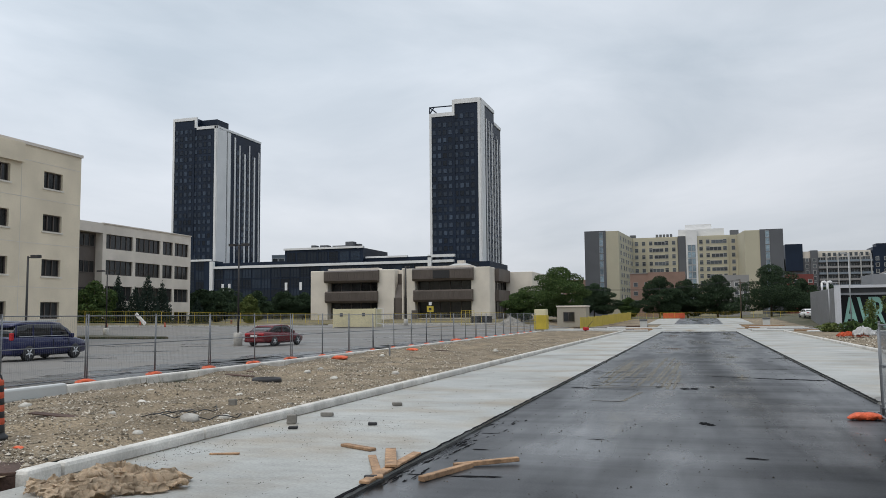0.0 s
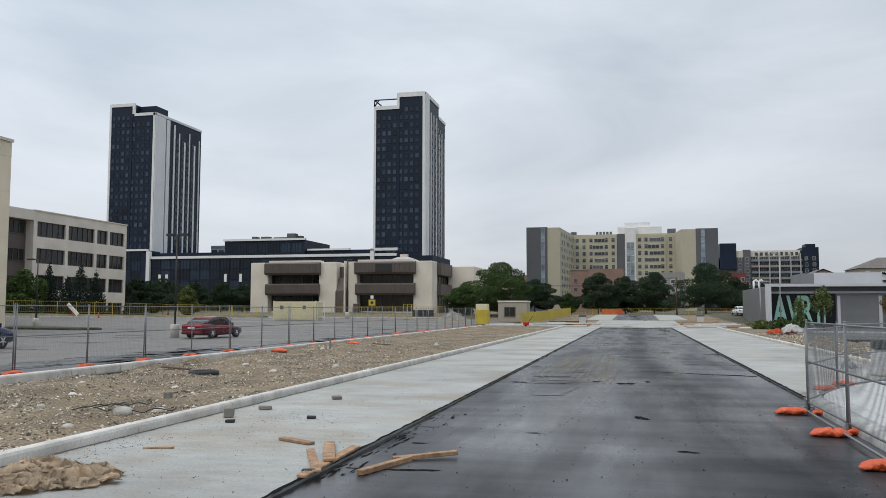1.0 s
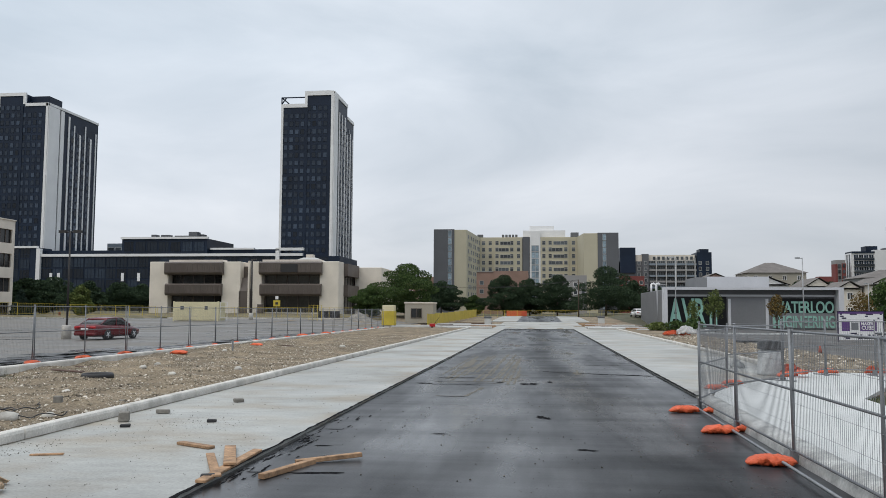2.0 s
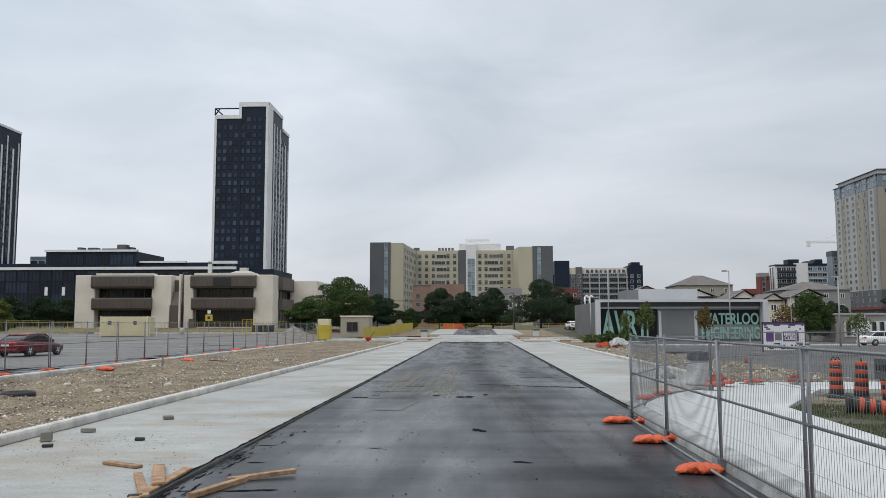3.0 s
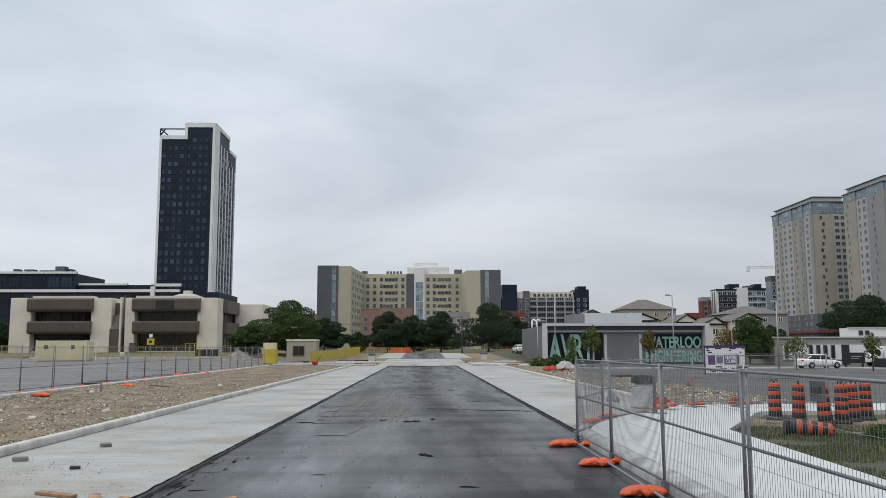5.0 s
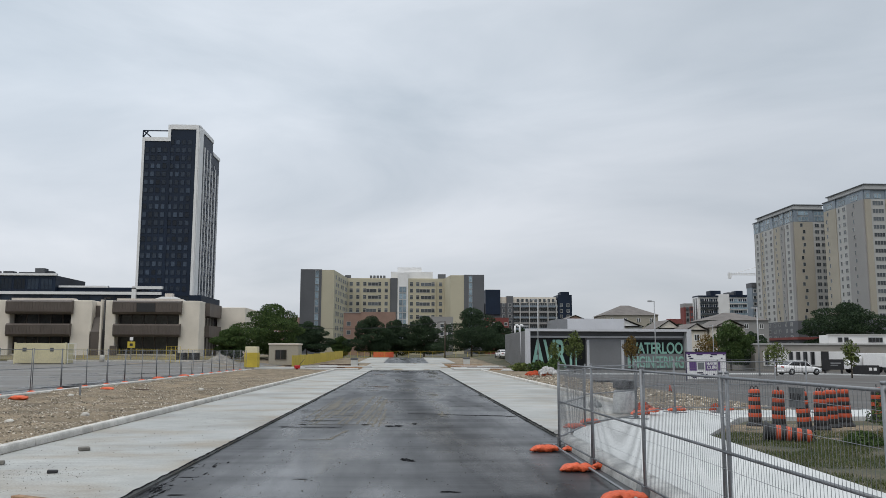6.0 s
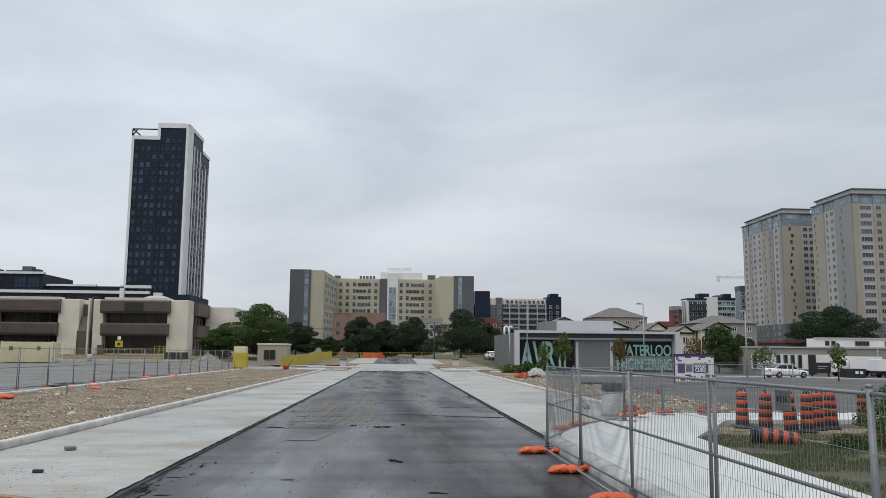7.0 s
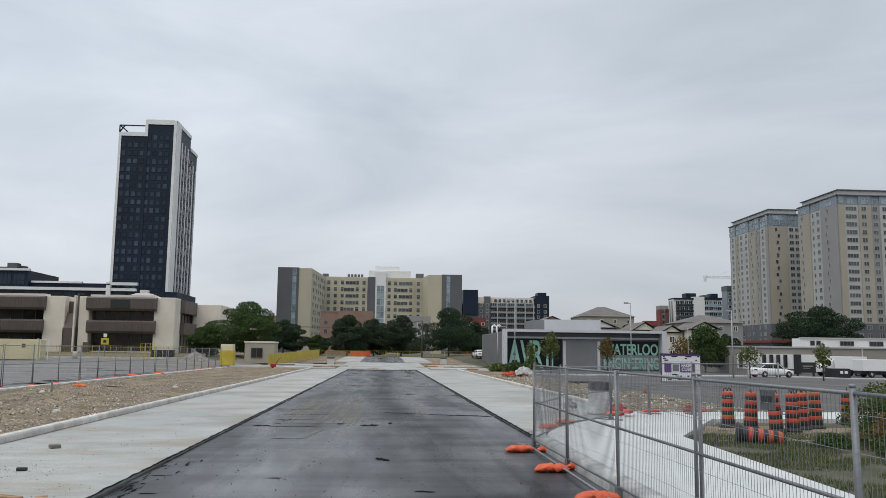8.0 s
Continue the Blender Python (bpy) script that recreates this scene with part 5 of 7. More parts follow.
pallet = thing("wrapped_bundle", pose(6.95, 26.0, .05, 0, 0, 8), "bundle of blocks wrapped in pale plastic", "bundle")
part("wrap", lumpy(.34, .33, .80, 3), M["plastic_clear"], pallet, "pale creased plastic wrapping")
part("bag", lumpy(.36, .32, .26, 8), M["black"], pallet, "black plastic bag on top", at=(0.02, 0, .78))
solid("rubber_mat", soft_box(-.8, .8, -.5, .5, 0, .12, .04), M["black"], "black rubber mat on the soil", "mat", at=pose(13.0, 53, .08, 0, 0, 10))


# ---- traffic drums ----
def drum_thing():
    d = thing("traffic_drum", (0, 0, 0), "orange and black striped plastic traffic drum", "traffic drum", "traffic drums")
    bm = bmesh.new()
    levels = [0.10, .23, .33, .43, .53, .63, .73, .83, .91]
    prof, cyc = [], []
    for k, (a, b) in enumerate(zip(levels, levels[1:])):
        prof += [(.166 - .04 * a, a), (.172 - .04 * a, a + .012), (.172 - .04 * b, b - .012)]
        cyc += [(k + 1) % 2] * 3
    prof += [(.126, .915), (.10, .93)]
    cyc.append(0)
    lathe(bm, prof, 20, cycle=cyc)
    part("body", bm, (M["orange"], M["black"]), d)
    bm = bmesh.new()
    lathe(bm, [(.23, 0), (.23, .035), (.19, .07), (.165, .12)], 8)
    part("rubber_base", bm, M["black"], d, "black rubber ring base")
    for s in (-.06, .06):
        bm = bmesh.new()
        rings = []
        for k in range(9):
            a = math.pi * k / 8
            out, up = Vector((math.cos(a), 0, math.sin(a))), Vector((0, 1, 0))
            mid = Vector((s, 0, .90)) + Vector((.055 * math.cos(a), 0, .11 * math.sin(a)))
            rings.append([bm.verts.new(mid + (out * math.cos(q) + up * math.sin(q)) * .014) for q in (0, 1.047, 2.094, 3.142, 4.189, 5.236)])
        for r0, r1 in zip(rings, rings[1:]):
            for i in range(6):
                bm.faces.new((r0[i], r0[(i + 1) % 6], r1[(i + 1) % 6], r1[i])).smooth = True
        bmesh.ops.recalc_face_normals(bm, faces=bm.faces[:])
        part("handle", bm, M["black"], d, "black moulded handle")
    return d


drum = drum_thing()
drum.matrix_basis = pose(-10.52, 10.12, .10, 0, 0, 20)
for x, y, z, rx, ry, rz in ((8.94, 20.84, .11, 0, 0, 10), (9.3, 20.3, .11, 1, 0, 70), (9.60, 19.54, .11, 0, -5, 0), (10.08, 19.71, .11, 2, 3, 100), (10.66, 20.33, .11, 0, 0, 150), (11.20, 20.66, .11, -2, 0, 15), (12.78, 21.91, .11, 0, 0, 60)):
    copy_thing(drum, pose(x, y, z, rx, ry, rz))
tagged(copy_thing(drum, pose(7.60, 17.3, .31, 0, 95, -18)), "orange and black striped traffic drum lying on its side")
d2 = copy_thing(drum, pose(-66, 106, gl(106), 0, 0, 10))


# ---- timber, blocks and stones on the concrete ----
def plank(x, y, z, L, w, h, rz, rx=0, ry=0, label="rough sawn timber board lying on the ground"):
    bm = soft_box(-L / 2, L / 2, -w / 2, w / 2, 0, h, .006, 1)
    for v in bm.verts:
        v.co.z += .006 * math.sin(v.co.x * 3 + x)
    return solid("timber_board", bm, M["wood"], label, "board", "loose timber", at=pose(x, y, z, rx, ry, rz))


plank(-3.05, 9.76, 0.0, 1.12, .09, .065, 74)
plank(-2.72, 10.43, .02, .88, .09, .055, 32, 0, -3)
plank(-4.78, 11.02, .046, .68, .12, .04, -28)
plank(-4.0, 9.75, .05, 1.7, .11, .03, 115, 0, 1)
plank(-3.98, 10.25, .075, 1.5, .15, .035, 111, 0, 1)
plank(-3.76, 9.75, .052, 2.05, .12, .035, 92, 3, 0, "rough sawn timber board along the slab edge")
plank(-6.4, 10.1, .046, .42, .05, .025, 14)


M["blockgrey"] = mat("dark_block_concrete", (0.19, 0.18, 0.16), 0.9, var=0.2, scale=4, fine=30, bump=0.3)


def block(name, x, y, z, s, rz, material, label, cat, ragged=.012):
    bm = soft_box(-s[0] / 2, s[0] / 2, -s[1] / 2, s[1] / 2, 0, s[2], .012, 1)
    for v in bm.verts:
        v.co += ragged * noise.noise_vector(v.co * 9 + Vector((x, y, 0)))
        v.co.z = max(0, v.co.z)
    return solid(name, bm, material, label, cat, at=pose(x, y, z, 0, 0, rz))


for x, y, z, s, rz in ((-7.02, 13.25, .05, (.17, .14, .16), 20), (-6.88, 14.4, .05, (.24, .1, .07), 8), (-6.2, 16.4, .05, (.2, .16, .07), 30), (-9.34, 15.05, verge_z(-9.34, 15.05) - .01, (.15, .12, .14), 12), (-8.3, 15.6, verge_z(-8.3, 15.6) - .01, (.14, .1, .05), 40)):
    block("concrete_block", x, y, z, s, rz, M["blockgrey"], "broken grey concrete block on the ground", "block")
for x, y, s in ((-6.68, 12.65, .16), (-5.54, 13.42, .16), (-3.75, 9.0, .16)):
    block("rubber_scrap", x, y, .047, (s, s * .5, .05), 20, M["black"], "black rubber scrap on the concrete", "scrap")


def stone(x, y, z, r, seed, m="rock"):
    bm = bmesh.new()
    bmesh.ops.create_icosphere(bm, subdivisions=2, radius=r)
    for v in bm.verts:
        v.co *= 1 + .3 * noise.noise(v.co * (.8 / r) + Vector((seed, 0, 0))) + .22 * noise.noise(v.co * (2.2 / r) + Vector((seed, 4, 0)))
        v.co.z *= .62
    for f in bm.faces:
        f.smooth = True
    return solid("stone", bm, M[m], "pale rounded field stone half sunk in the soil", "stone", "field stones", at=(x, y, z + r * .25))


for k, (x, y, r) in enumerate(((-8.9, 12.9, .17), (-8.6, 13.6, .13), (-9.2, 24.2, .13), (-9.0, 11.6, .09), (-10.6, 17.4, .1), (-13.3, 17.6, .09), (-14.9, 19.8, .12), (-12.9, 26.5, .12), (-12.2, 24.1, .12), (-13.6, 34.2, .12), (-10.3, 22.1, .12), (-15.3, 17.2, .12), (-9.8, 40.0, .14), (-12.0, 15.6, .1), (-14.1, 14.4, .13), (-10.9, 13.3, .08))):
    stone(x, y, verge_z(x, y) - .02, r, k)

ring = bmesh.new()
lathe(ring, [(.42, 0), (.41, .1), (.38, .14), (.34, .12), (.30, .03)], 28)
solid("manhole_riser", ring, M["black"], "black manhole riser standing in the soil", "manhole", at=(-11.75, 20.7, verge_z(-11.75, 20.7) - .02))
part("kerb_stone", mesh_of("kerb_stone", soft_box(-.2, .01, 0, .60, -.1, .165, .05), M["kerb"]), None, bpy.data.objects["kerb_west"], at=pose(.02, 7.69, .045, 0, 0, 4))
basin = thing("catch_basin", pose(-8.36, 7.62, .0, 0, 0, 38), "rusty steel catch basin hood at the kerb end", "catch basin", kind="")
part("cover", soft_box(-.62, .62, -.4, .42, .14, .19, .012), M["rust"], basin, "rusty steel cover plate")
part("frame", boxes((-.62, .62, -.4, -.34, -.02, .14), (-.62, -.55, -.34, .42, -.02, .14), (.55, .62, -.34, .42, -.02, .14)), M["rust"], basin)
wire = bmesh.new()
rw = random.Random(3)
for s in range(3):
    p, a, line = Vector((-9.9 + .1 * s, 12.75 + .2 * s, .14)), .2 + .3 * s, []
    for k in range(30):
        a += rw.uniform(-.25, .33)
        p = p + Vector((.075 * math.cos(a), .06 * math.sin(a), 0))
        line.append((p.x, p.y, verge_z(p.x, p.y) + .02 + .05 * abs(math.sin(k * .35))))
    sweep(wire, line, .010)
solid("cable_coil", wire, M["black"], "tangled black cable lying on the soil", "cable")
for x, y, rz in ((-14.2, 24.6, 24), (-13.4, 22.0, 8), (-11.4, 12.3, 5), (-12.8, 40.2, 30)):
    solid("scrap_sheet", soft_box(-.45, .45, -.1, .1, 0, .025, .008), M["rust"], "dark bent scrap strip on the soil", "scrap", at=pose(x, y, verge_z(x, y) + .01, 3, 4, rz))
solid("post_stub", boxes((-.03, .03, -.03, .03, 0, .6)), M["galv"], "short steel stake in the soil", "stake", at=(-13.4, 34.6, verge_z(-13.4, 34.6) - .1))


# ---- loose stones and crumbs, too many to count ----
def scatter(name, n, xr, yr, up, size, material, label, seed, falloff=1.0, flat=.7, follow=0.0):
    """Small faceted stones strewn over a stretch, denser near by."""
    rng = np.random.default_rng(seed)
    base = np.array([(1, 0, 0), (-1, 0, 0), (0, 1, 0), (0, -1, 0), (0, 0, 1), (0, 0, -1)], float)
    tri = np.array([(0, 2, 4), (2, 1, 4), (1, 3, 4), (3, 0, 4), (2, 0, 5), (1, 2, 5), (3, 1, 5), (0, 3, 5)])
    y = yr[0] + (yr[1] - yr[0]) * rng.random(n) ** falloff
    x = xr[0] + (xr[1] - xr[0]) * rng.random(n)
    r = size[0] + (size[1] - size[0]) * rng.random(n) ** 3
    z = np.array([hz(a, b) for a, b in zip(x, y)]) + up
    if follow:
        z = np.array([verge_z(a, b) for a, b in zip(x, y)])
    ang = rng.random(n) * 6.283
    c, s = np.cos(ang), np.sin(ang)
    sh = base[None] * (r[:, None, None] * (.6 + .8 * rng.random((n, 6, 1))))
    vx = sh[..., 0] * c[:, None] - sh[..., 1] * s[:, None] + x[:, None]
    vy = sh[..., 0] * s[:, None] + sh[..., 1] * c[:, None] + y[:, None]
    vz = sh[..., 2] * flat + z[:, None] + r[:, None] * .15
    v = np.stack([vx, vy, vz], -1).reshape(-1, 3)
    f = (tri[None] + (np.arange(n) * 6)[:, None, None]).reshape(-1, 3)
    me = bpy.data.meshes.new(name)
    me.from_pydata(v.tolist(), [], f.tolist())
    me.materials.append(material)
    return tagged(new(name, me), label, "gravel", kind="stuff")


def island_mat(name, cols, rough=.9):
    m = bpy.data.materials.new(name)
    m.use_nodes = True
    n, l = m.node_tree.nodes, m.node_tree.links
    g, r = n.new("ShaderNodeNewGeometry"), n.new("ShaderNodeValToRGB")
    while len(r.color_ramp.elements) < len(cols):
        r.color_ramp.elements.new(.5)
    for k, c in enumerate(cols):
        r.color_ramp.elements[k].position, r.color_ramp.elements[k].color = k / (len(cols) - 1), (*c, 1)
    l.new(g.outputs["Random Per Island"], r.inputs["Fac"])
    l.new(r.outputs["Color"], n["Principled BSDF"].inputs["Base Color"])
    n["Principled BSDF"].inputs["Roughness"].default_value = rough
    return m


M["stones"] = island_mat("mixed_stones", ((.08, .066, .048), (.17, .14, .10), (.27, .23, .17), (.42, .37, .30), (.70, .65, .57)))
M["crumbs"] = island_mat("soil_crumbs", ((.03, .027, .022), (.08, .07, .055), (.14, .12, .095)))
scatter("loose_gravel", 85000, (-16.2, -7.75), (7, 62), .085, (.005, .03), M["stones"], "loose mixed gravel over the verge", 3, 1.7, follow=.13)
scatter("soil_clods", 1500, (-16.2, -7.75), (7, 45), .085, (.006, .035), M["crumbs"], "dark clods of soil over the verge", 4, 1.6, follow=.13)
scatter("loose_gravel", 6000, (-16.2, -7.75), (8, 46), .085, (.012, .05), M["stones"], "loose mixed gravel over the verge", 13, 1.5, follow=.13)
scatter("loose_gravel", 5000, (8.2, 12.9), (27, 70), .07, (.015, .08), M["stones"], "loose mixed gravel over the verge", 5, 1.5)
scatter("soil_crumbs", 900, (-7.45, -3.9), (7, 30), .047, (.003, .012), M["crumbs"], "crumbs of soil on the concrete", 6, 1.5)
scatter("soil_crumbs", 130, (-7.2, -5.4), (9.5, 14.5), .047, (.003, .012), M["crumbs"], "crumbs of soil on the concrete", 16, 1.0)
scatter("asphalt_crumbs", 1900, (-3.6, 3.4), (6, 40), .002, (.003, .016), M["crumbs"], "crumbs of asphalt on the road", 7, 1.4)


# ---- black edge strips, stains and mud on the road ----
def ragged_strip(bm, pts, w, z, amp=.4, step=.18):
    """A strip of uneven width along a line."""
    rows = []
    for (xa, ya), (xb, yb) in zip(pts, pts[1:]):
        a, b = Vector((xa, ya)), Vector((xb, yb))
        n = max(2, int((b - a).length / step))
        d = (b - a).normalized()
        nx = Vector((-d.y, d.x))
        for k in range(n + 1):
            p = a + (b - a) * k / n
            h1 = w * (.5 + amp * noise.fractal(Vector((p.x * 3.1, p.y * 3.1, 1)), 1, 2, 3))
            h2 = w * (.5 + amp * noise.fractal(Vector((p.x * 3.7, p.y * 3.7, 5)), 1, 2, 3))
            rows.append((bm.verts.new((p.x + nx.x * h1, p.y + nx.y * h1, hz(p.x, p.y) + z)), bm.verts.new((p.x - nx.x * h2, p.y - nx.y * h2, hz(p.x, p.y) + z))))
    for a, b in zip(rows, rows[1:]):
        bm.faces.new((a[0], b[0], b[1], a[1]))
    bmesh.ops.recalc_face_normals(bm, faces=bm.faces[:])
    for f in bm.faces:
        if f.normal.z < 0:
            f.normal_flip()


def blotch(bm, cx, cy, rx, ry, z, seed, n=30, rag=.45):
    c = bm.verts.new((cx, cy, hz(cx, cy) + z))
    ring_ = []
    for k in range(n):
        a = 2 * math.pi * k / n
        q = 1 + rag * noise.fractal(Vector((math.cos(a) * 2.2 + seed, math.sin(a) * 2.2, seed)), 1, 2, 3)
        y = cy + ry * q * math.sin(a)
        x = cx + rx * q * math.cos(a)
        ring_.append(bm.verts.new((x, y, hz(x, y) + z)))
    for k in range(n):
        bm.faces.new((c, ring_[k], ring_[(k + 1) % n]))


for nm, pts, w, z in (("west", [(-3.715, -5), (-3.70, 88)], .055, .050), ("east", [(3.52, 19.3), (3.52, 88)], .08, .050), ("north", [(-3.7, 87.9), (3.5, 87.9)], .5, .05)):
    bm = bmesh.new()
    ragged_strip(bm, pts, w, z, .5, .09)
    solid("tar_edge", bm, M["tar"], "ragged black strip along the slab edge", "tar edge", "tar edges", kind="structure")
bm = bmesh.new()
rt = random.Random(8)


def broken_line(x0, y0, x1, y1, w, fill=.45):
    """A run of small ragged tar flecks with gaps."""
    L = math.hypot(x1 - x0, y1 - y0)
    for k in range(int(L / .12)):
        if rt.random() < fill:
            u = (k + rt.random()) / max(1, int(L / .12))
            along = .10 + .08 * rt.random()
            rx, ry = (along, w * (.3 + .7 * rt.random())) if abs(x1 - x0) > abs(y1 - y0) else (w * (.3 + .7 * rt.random()), along * 2)
            blotch(bm, x0 + (x1 - x0) * u + rt.uniform(-.02, .02), y0 + (y1 - y0) * u + rt.uniform(-.5, .5) * w, rx, ry, .004 + .0004 * (k % 4), rt.random() * 50, 12, .6)


for row in ((.3, 26.6, 3.2, 25.4, .07, .95), (1.6, 25.9, 3.3, 25.5, .14, .6), (-2.95, 22.6, -2.1, 22.7, .06, .8), (-2.9, 23.9, -2.0, 24.0, .05, .7), (-2.9, 25.6, -1.2, 25.7, .05, .6), (-2.95, 27.8, -1.9, 27.9, .06, .6), (1.4, 30.2, 3.3, 30.1, .07), (1.9, 31.6, 3.4, 31.5, .06), (1.7, 33.2, 3.4, 33.0, .08), (2.1, 35.0, 3.45, 34.9, .09), (2.3, 37.4, 3.4, 37.3, .1),
            (-1.4, 34.4, -.3, 34.1, .05, .8), (-2.85, 21.7, -1.75, 21.75, .06, .8), (-2.4, 18.68, -1.7, 18.7, .035, .7), (-.15, 26.9, .2, 26.7, .08),
            (-3.4, 80, 3.2, 80.2, .4), (-3.3, 84, 2.8, 84.2, .5), (-3.2, 86.6, 3.0, 86.8, .7), (-3.3, 45, -1.6, 45.1, .12), (1.5, 47, 3.2, 47, .12), (-3.5, 9.6, -2.5, 9.7, .06, .7), (-3.5, 11.6, -2.9, 11.7, .08, .6), (-3.5, 13.2, -3.0, 13.3, .05, .5)):
    broken_line(*row)
for k in range(60):
    x, y = -3.64 + abs(rt.gauss(0, .2)), 9.0 + 6 * rt.random()
    blotch(bm, x, y, .006 + .022 * rt.random() ** 2, .03 + .16 * rt.random() ** 2, .004 + .0005 * (k % 5), k * .37, 14, 1.1)
for k, (x, y, rx, ry) in enumerate(((-.42, 22.1, .13, .2), (-.2, 22.15, .12, .26), (.25, 22.8, .07, .16), (-1.1, 22.5, .09, .14), (.0, 15.3, .09, .16), (.12, 15.1, .07, .12), (.6, 11.8, .12, .04), (.72, 11.75, .07, .03), (-1.6, 13.0, .13, .03), (-3.1, 21.9, .2, .1))):
    blotch(bm, x, y, rx, ry, .0065, k * 1.7, 22, .6)
solid("tar_stains", bm, M["tar"], "black tar marks on the fresh asphalt", "stain", kind="stuff")
# a raked grid of mud lines, left where matting lay on the hot asphalt
bm = bmesh.new()
rm = random.Random(21)
for k in range(15):
    x = -2.95 + k * .16 + rm.uniform(-.03, .03)
    y0 = 21.9 + 4.5 * rm.random() * (k < 13)
    y1 = min(37.5, y0 + 5 + 10 * rm.random())
    ragged_strip(bm, [(x, y0), (x + .02 * (y1 - y0) * rm.random(), y1)], .05 + .05 * rm.random(), .003 + .0003 * (k % 3), .9, .3)
for k in range(16):
    y = 21.9 + k * .95 + rm.uniform(-.25, .25)
    x0 = -2.95 + .5 * rm.random()
    ragged_strip(bm, [(x0, y), (x0 + .7 + 1.7 * rm.random(), y + .1)], .06 + .05 * rm.random(), .004 + .0003 * (k % 3), .9, .1)
for pts in ([(-.62, 25.6), (-.66, 24.2)], [(-.9, 23.9), (-.6, 23.8)], [(-1.45, 20.9), (-1.72, 18.75)], [(-2.4, 18.75), (-1.72, 18.72)], [(1.1, 25.4), (1.2, 27.4)]):
    ragged_strip(bm, pts, .07, .0052, .8, .1)
for k, (x, y, rx, ry) in enumerate(((-2.6, 30.5, .18, 2.2), (-2.1, 33.0, .14, 2.4), (1.15, 26.2, .14, .5), (-.95, 22.8, .08, .2))):
    blotch(bm, x, y, rx, ry, .0025, k * 2.3 + 40, 40, .9)
solid("mud_film", bm, M["dust"], "thin drying mud film on the asphalt", "stain", kind="stuff")
bm = bmesh.new()
for k, (x, y, rx, ry) in enumerate(((9.4, 20.1, 1.3, 1.1), (10.7, 20.4, 1.3, 1.0), (8.2, 17.9, .9, .5), (10.2, 18.6, 1.1, .7), (7.6, 19.6, .8, .5))):
    blotch(bm, x, y, rx, ry, .113 + .001 * k, k * 1.9 + 70, 40, .7)
solid("bare_patches", bm, M["soil"], "bare trodden soil round the traffic drums", "soil patch", kind="stuff")
scatter("drum_gravel", 1400, (7.2, 11.8), (17.4, 21.2), .112, (.004, .022), M["stones"], "loose gravel on the bare soil round the drums", 25)
scatter("soil_crumbs", 160, (-6.4, -4.9), (12.7, 14.1), .047, (.003, .012), M["crumbs"], "spilt soil crumbs on the concrete", 17, 1.0)
scatter("soil_crumbs", 220, (-7.45, -6.7), (9.0, 11.0), .047, (.003, .012), M["crumbs"], "spilt soil crumbs on the concrete", 18, 1.0)
M["wetlot"] = mat("wet_dark_asphalt", (0.060, 0.059, 0.058), 0.3, var=0.3, scale=0.8, fine=20, rough_var=.12)
bm = bmesh.new()
rq = random.Random(12)
for k in range(60):
    y = rq.uniform(16, 60)
    blotch(bm, -18.3 - 3.2 * rq.random() ** 1.6, y, .25 + .8 * rq.random(), .5 + 1.6 * rq.random(), .004 + .0006 * (k % 6), k * .9, 24, .7)
for k in range(26):
    blotch(bm, rq.uniform(-50, -23), rq.uniform(22, 90), .4 + 1.6 * rq.random(), .3 + .8 * rq.random(), .004 + .0006 * (k % 6), k * 1.3 + 60, 24, .7)
for k in range(90):
    y = 8 + 60 * rq.random()
    blotch(bm, -17.6 - 2.4 * rq.random() ** 1.3, y, .35 + .5 * rq.random(), .8 + 1.8 * rq.random(), .004 + .0006 * (k % 6), k * .53 + 9, 20, .6)
solid("wet_patches", bm, M["wetlot"], "dark wet patches on the worn lot", "stain", kind="stuff")

bm = bmesh.new()
ragged_strip(bm, [(-7.475, 8.4), (-7.475, 60)], .05, .0495, .8, .15)
solid("kerb_dirt", bm, M["dust"], "dirt washed along the foot of the kerb", "dirt line", kind="structure")



# ---- trees ----
def crown_mesh(name, lobes, n, size, material, seed, droop=0.0):
    """Many small leaf clumps spread through and over several lobes (centre, radii)."""
    rng = np.random.default_rng(seed)
    vol = np.array([l[1][0] * l[1][1] * l[1][2] for l in lobes]) ** .67
    pick = rng.choice(len(lobes), n, p=vol / vol.sum())
    d = rng.normal(size=(n, 3))
    d /= np.linalg.norm(d, axis=1, keepdims=True)
    rad = .55 + .5 * rng.random(n) ** .5
    c = np.array([l[0] for l in lobes], float)[pick]
    r = np.array([l[1] for l in lobes], float)[pick]
    p = c + d * r * rad[:, None]
    a = rng.normal(size=(n, 3)) + d * .6
    a /= np.linalg.norm(a, axis=1, keepdims=True)
    b = np.cross(a, rng.normal(size=(n, 3)))
    b /= np.linalg.norm(b, axis=1, keepdims=True)
    s = size * (.6 + .9 * rng.random((n, 1)))
    mid = np.cross(a, b) * s * .35
    v = np.stack([p - a * s, p - b * s * .6 + mid, p + a * s, p + b * s * .6 + mid], 1).reshape(-1, 3)
    i = np.arange(n)[:, None] * 4
    f = np.concatenate([i + np.array([[0, 1, 2]]), i + np.array([[0, 2, 3]])])
    me = bpy.data.meshes.new(name)
    me.from_pydata(v.tolist(), [], f.tolist())
    me.materials.append(material)
    return me


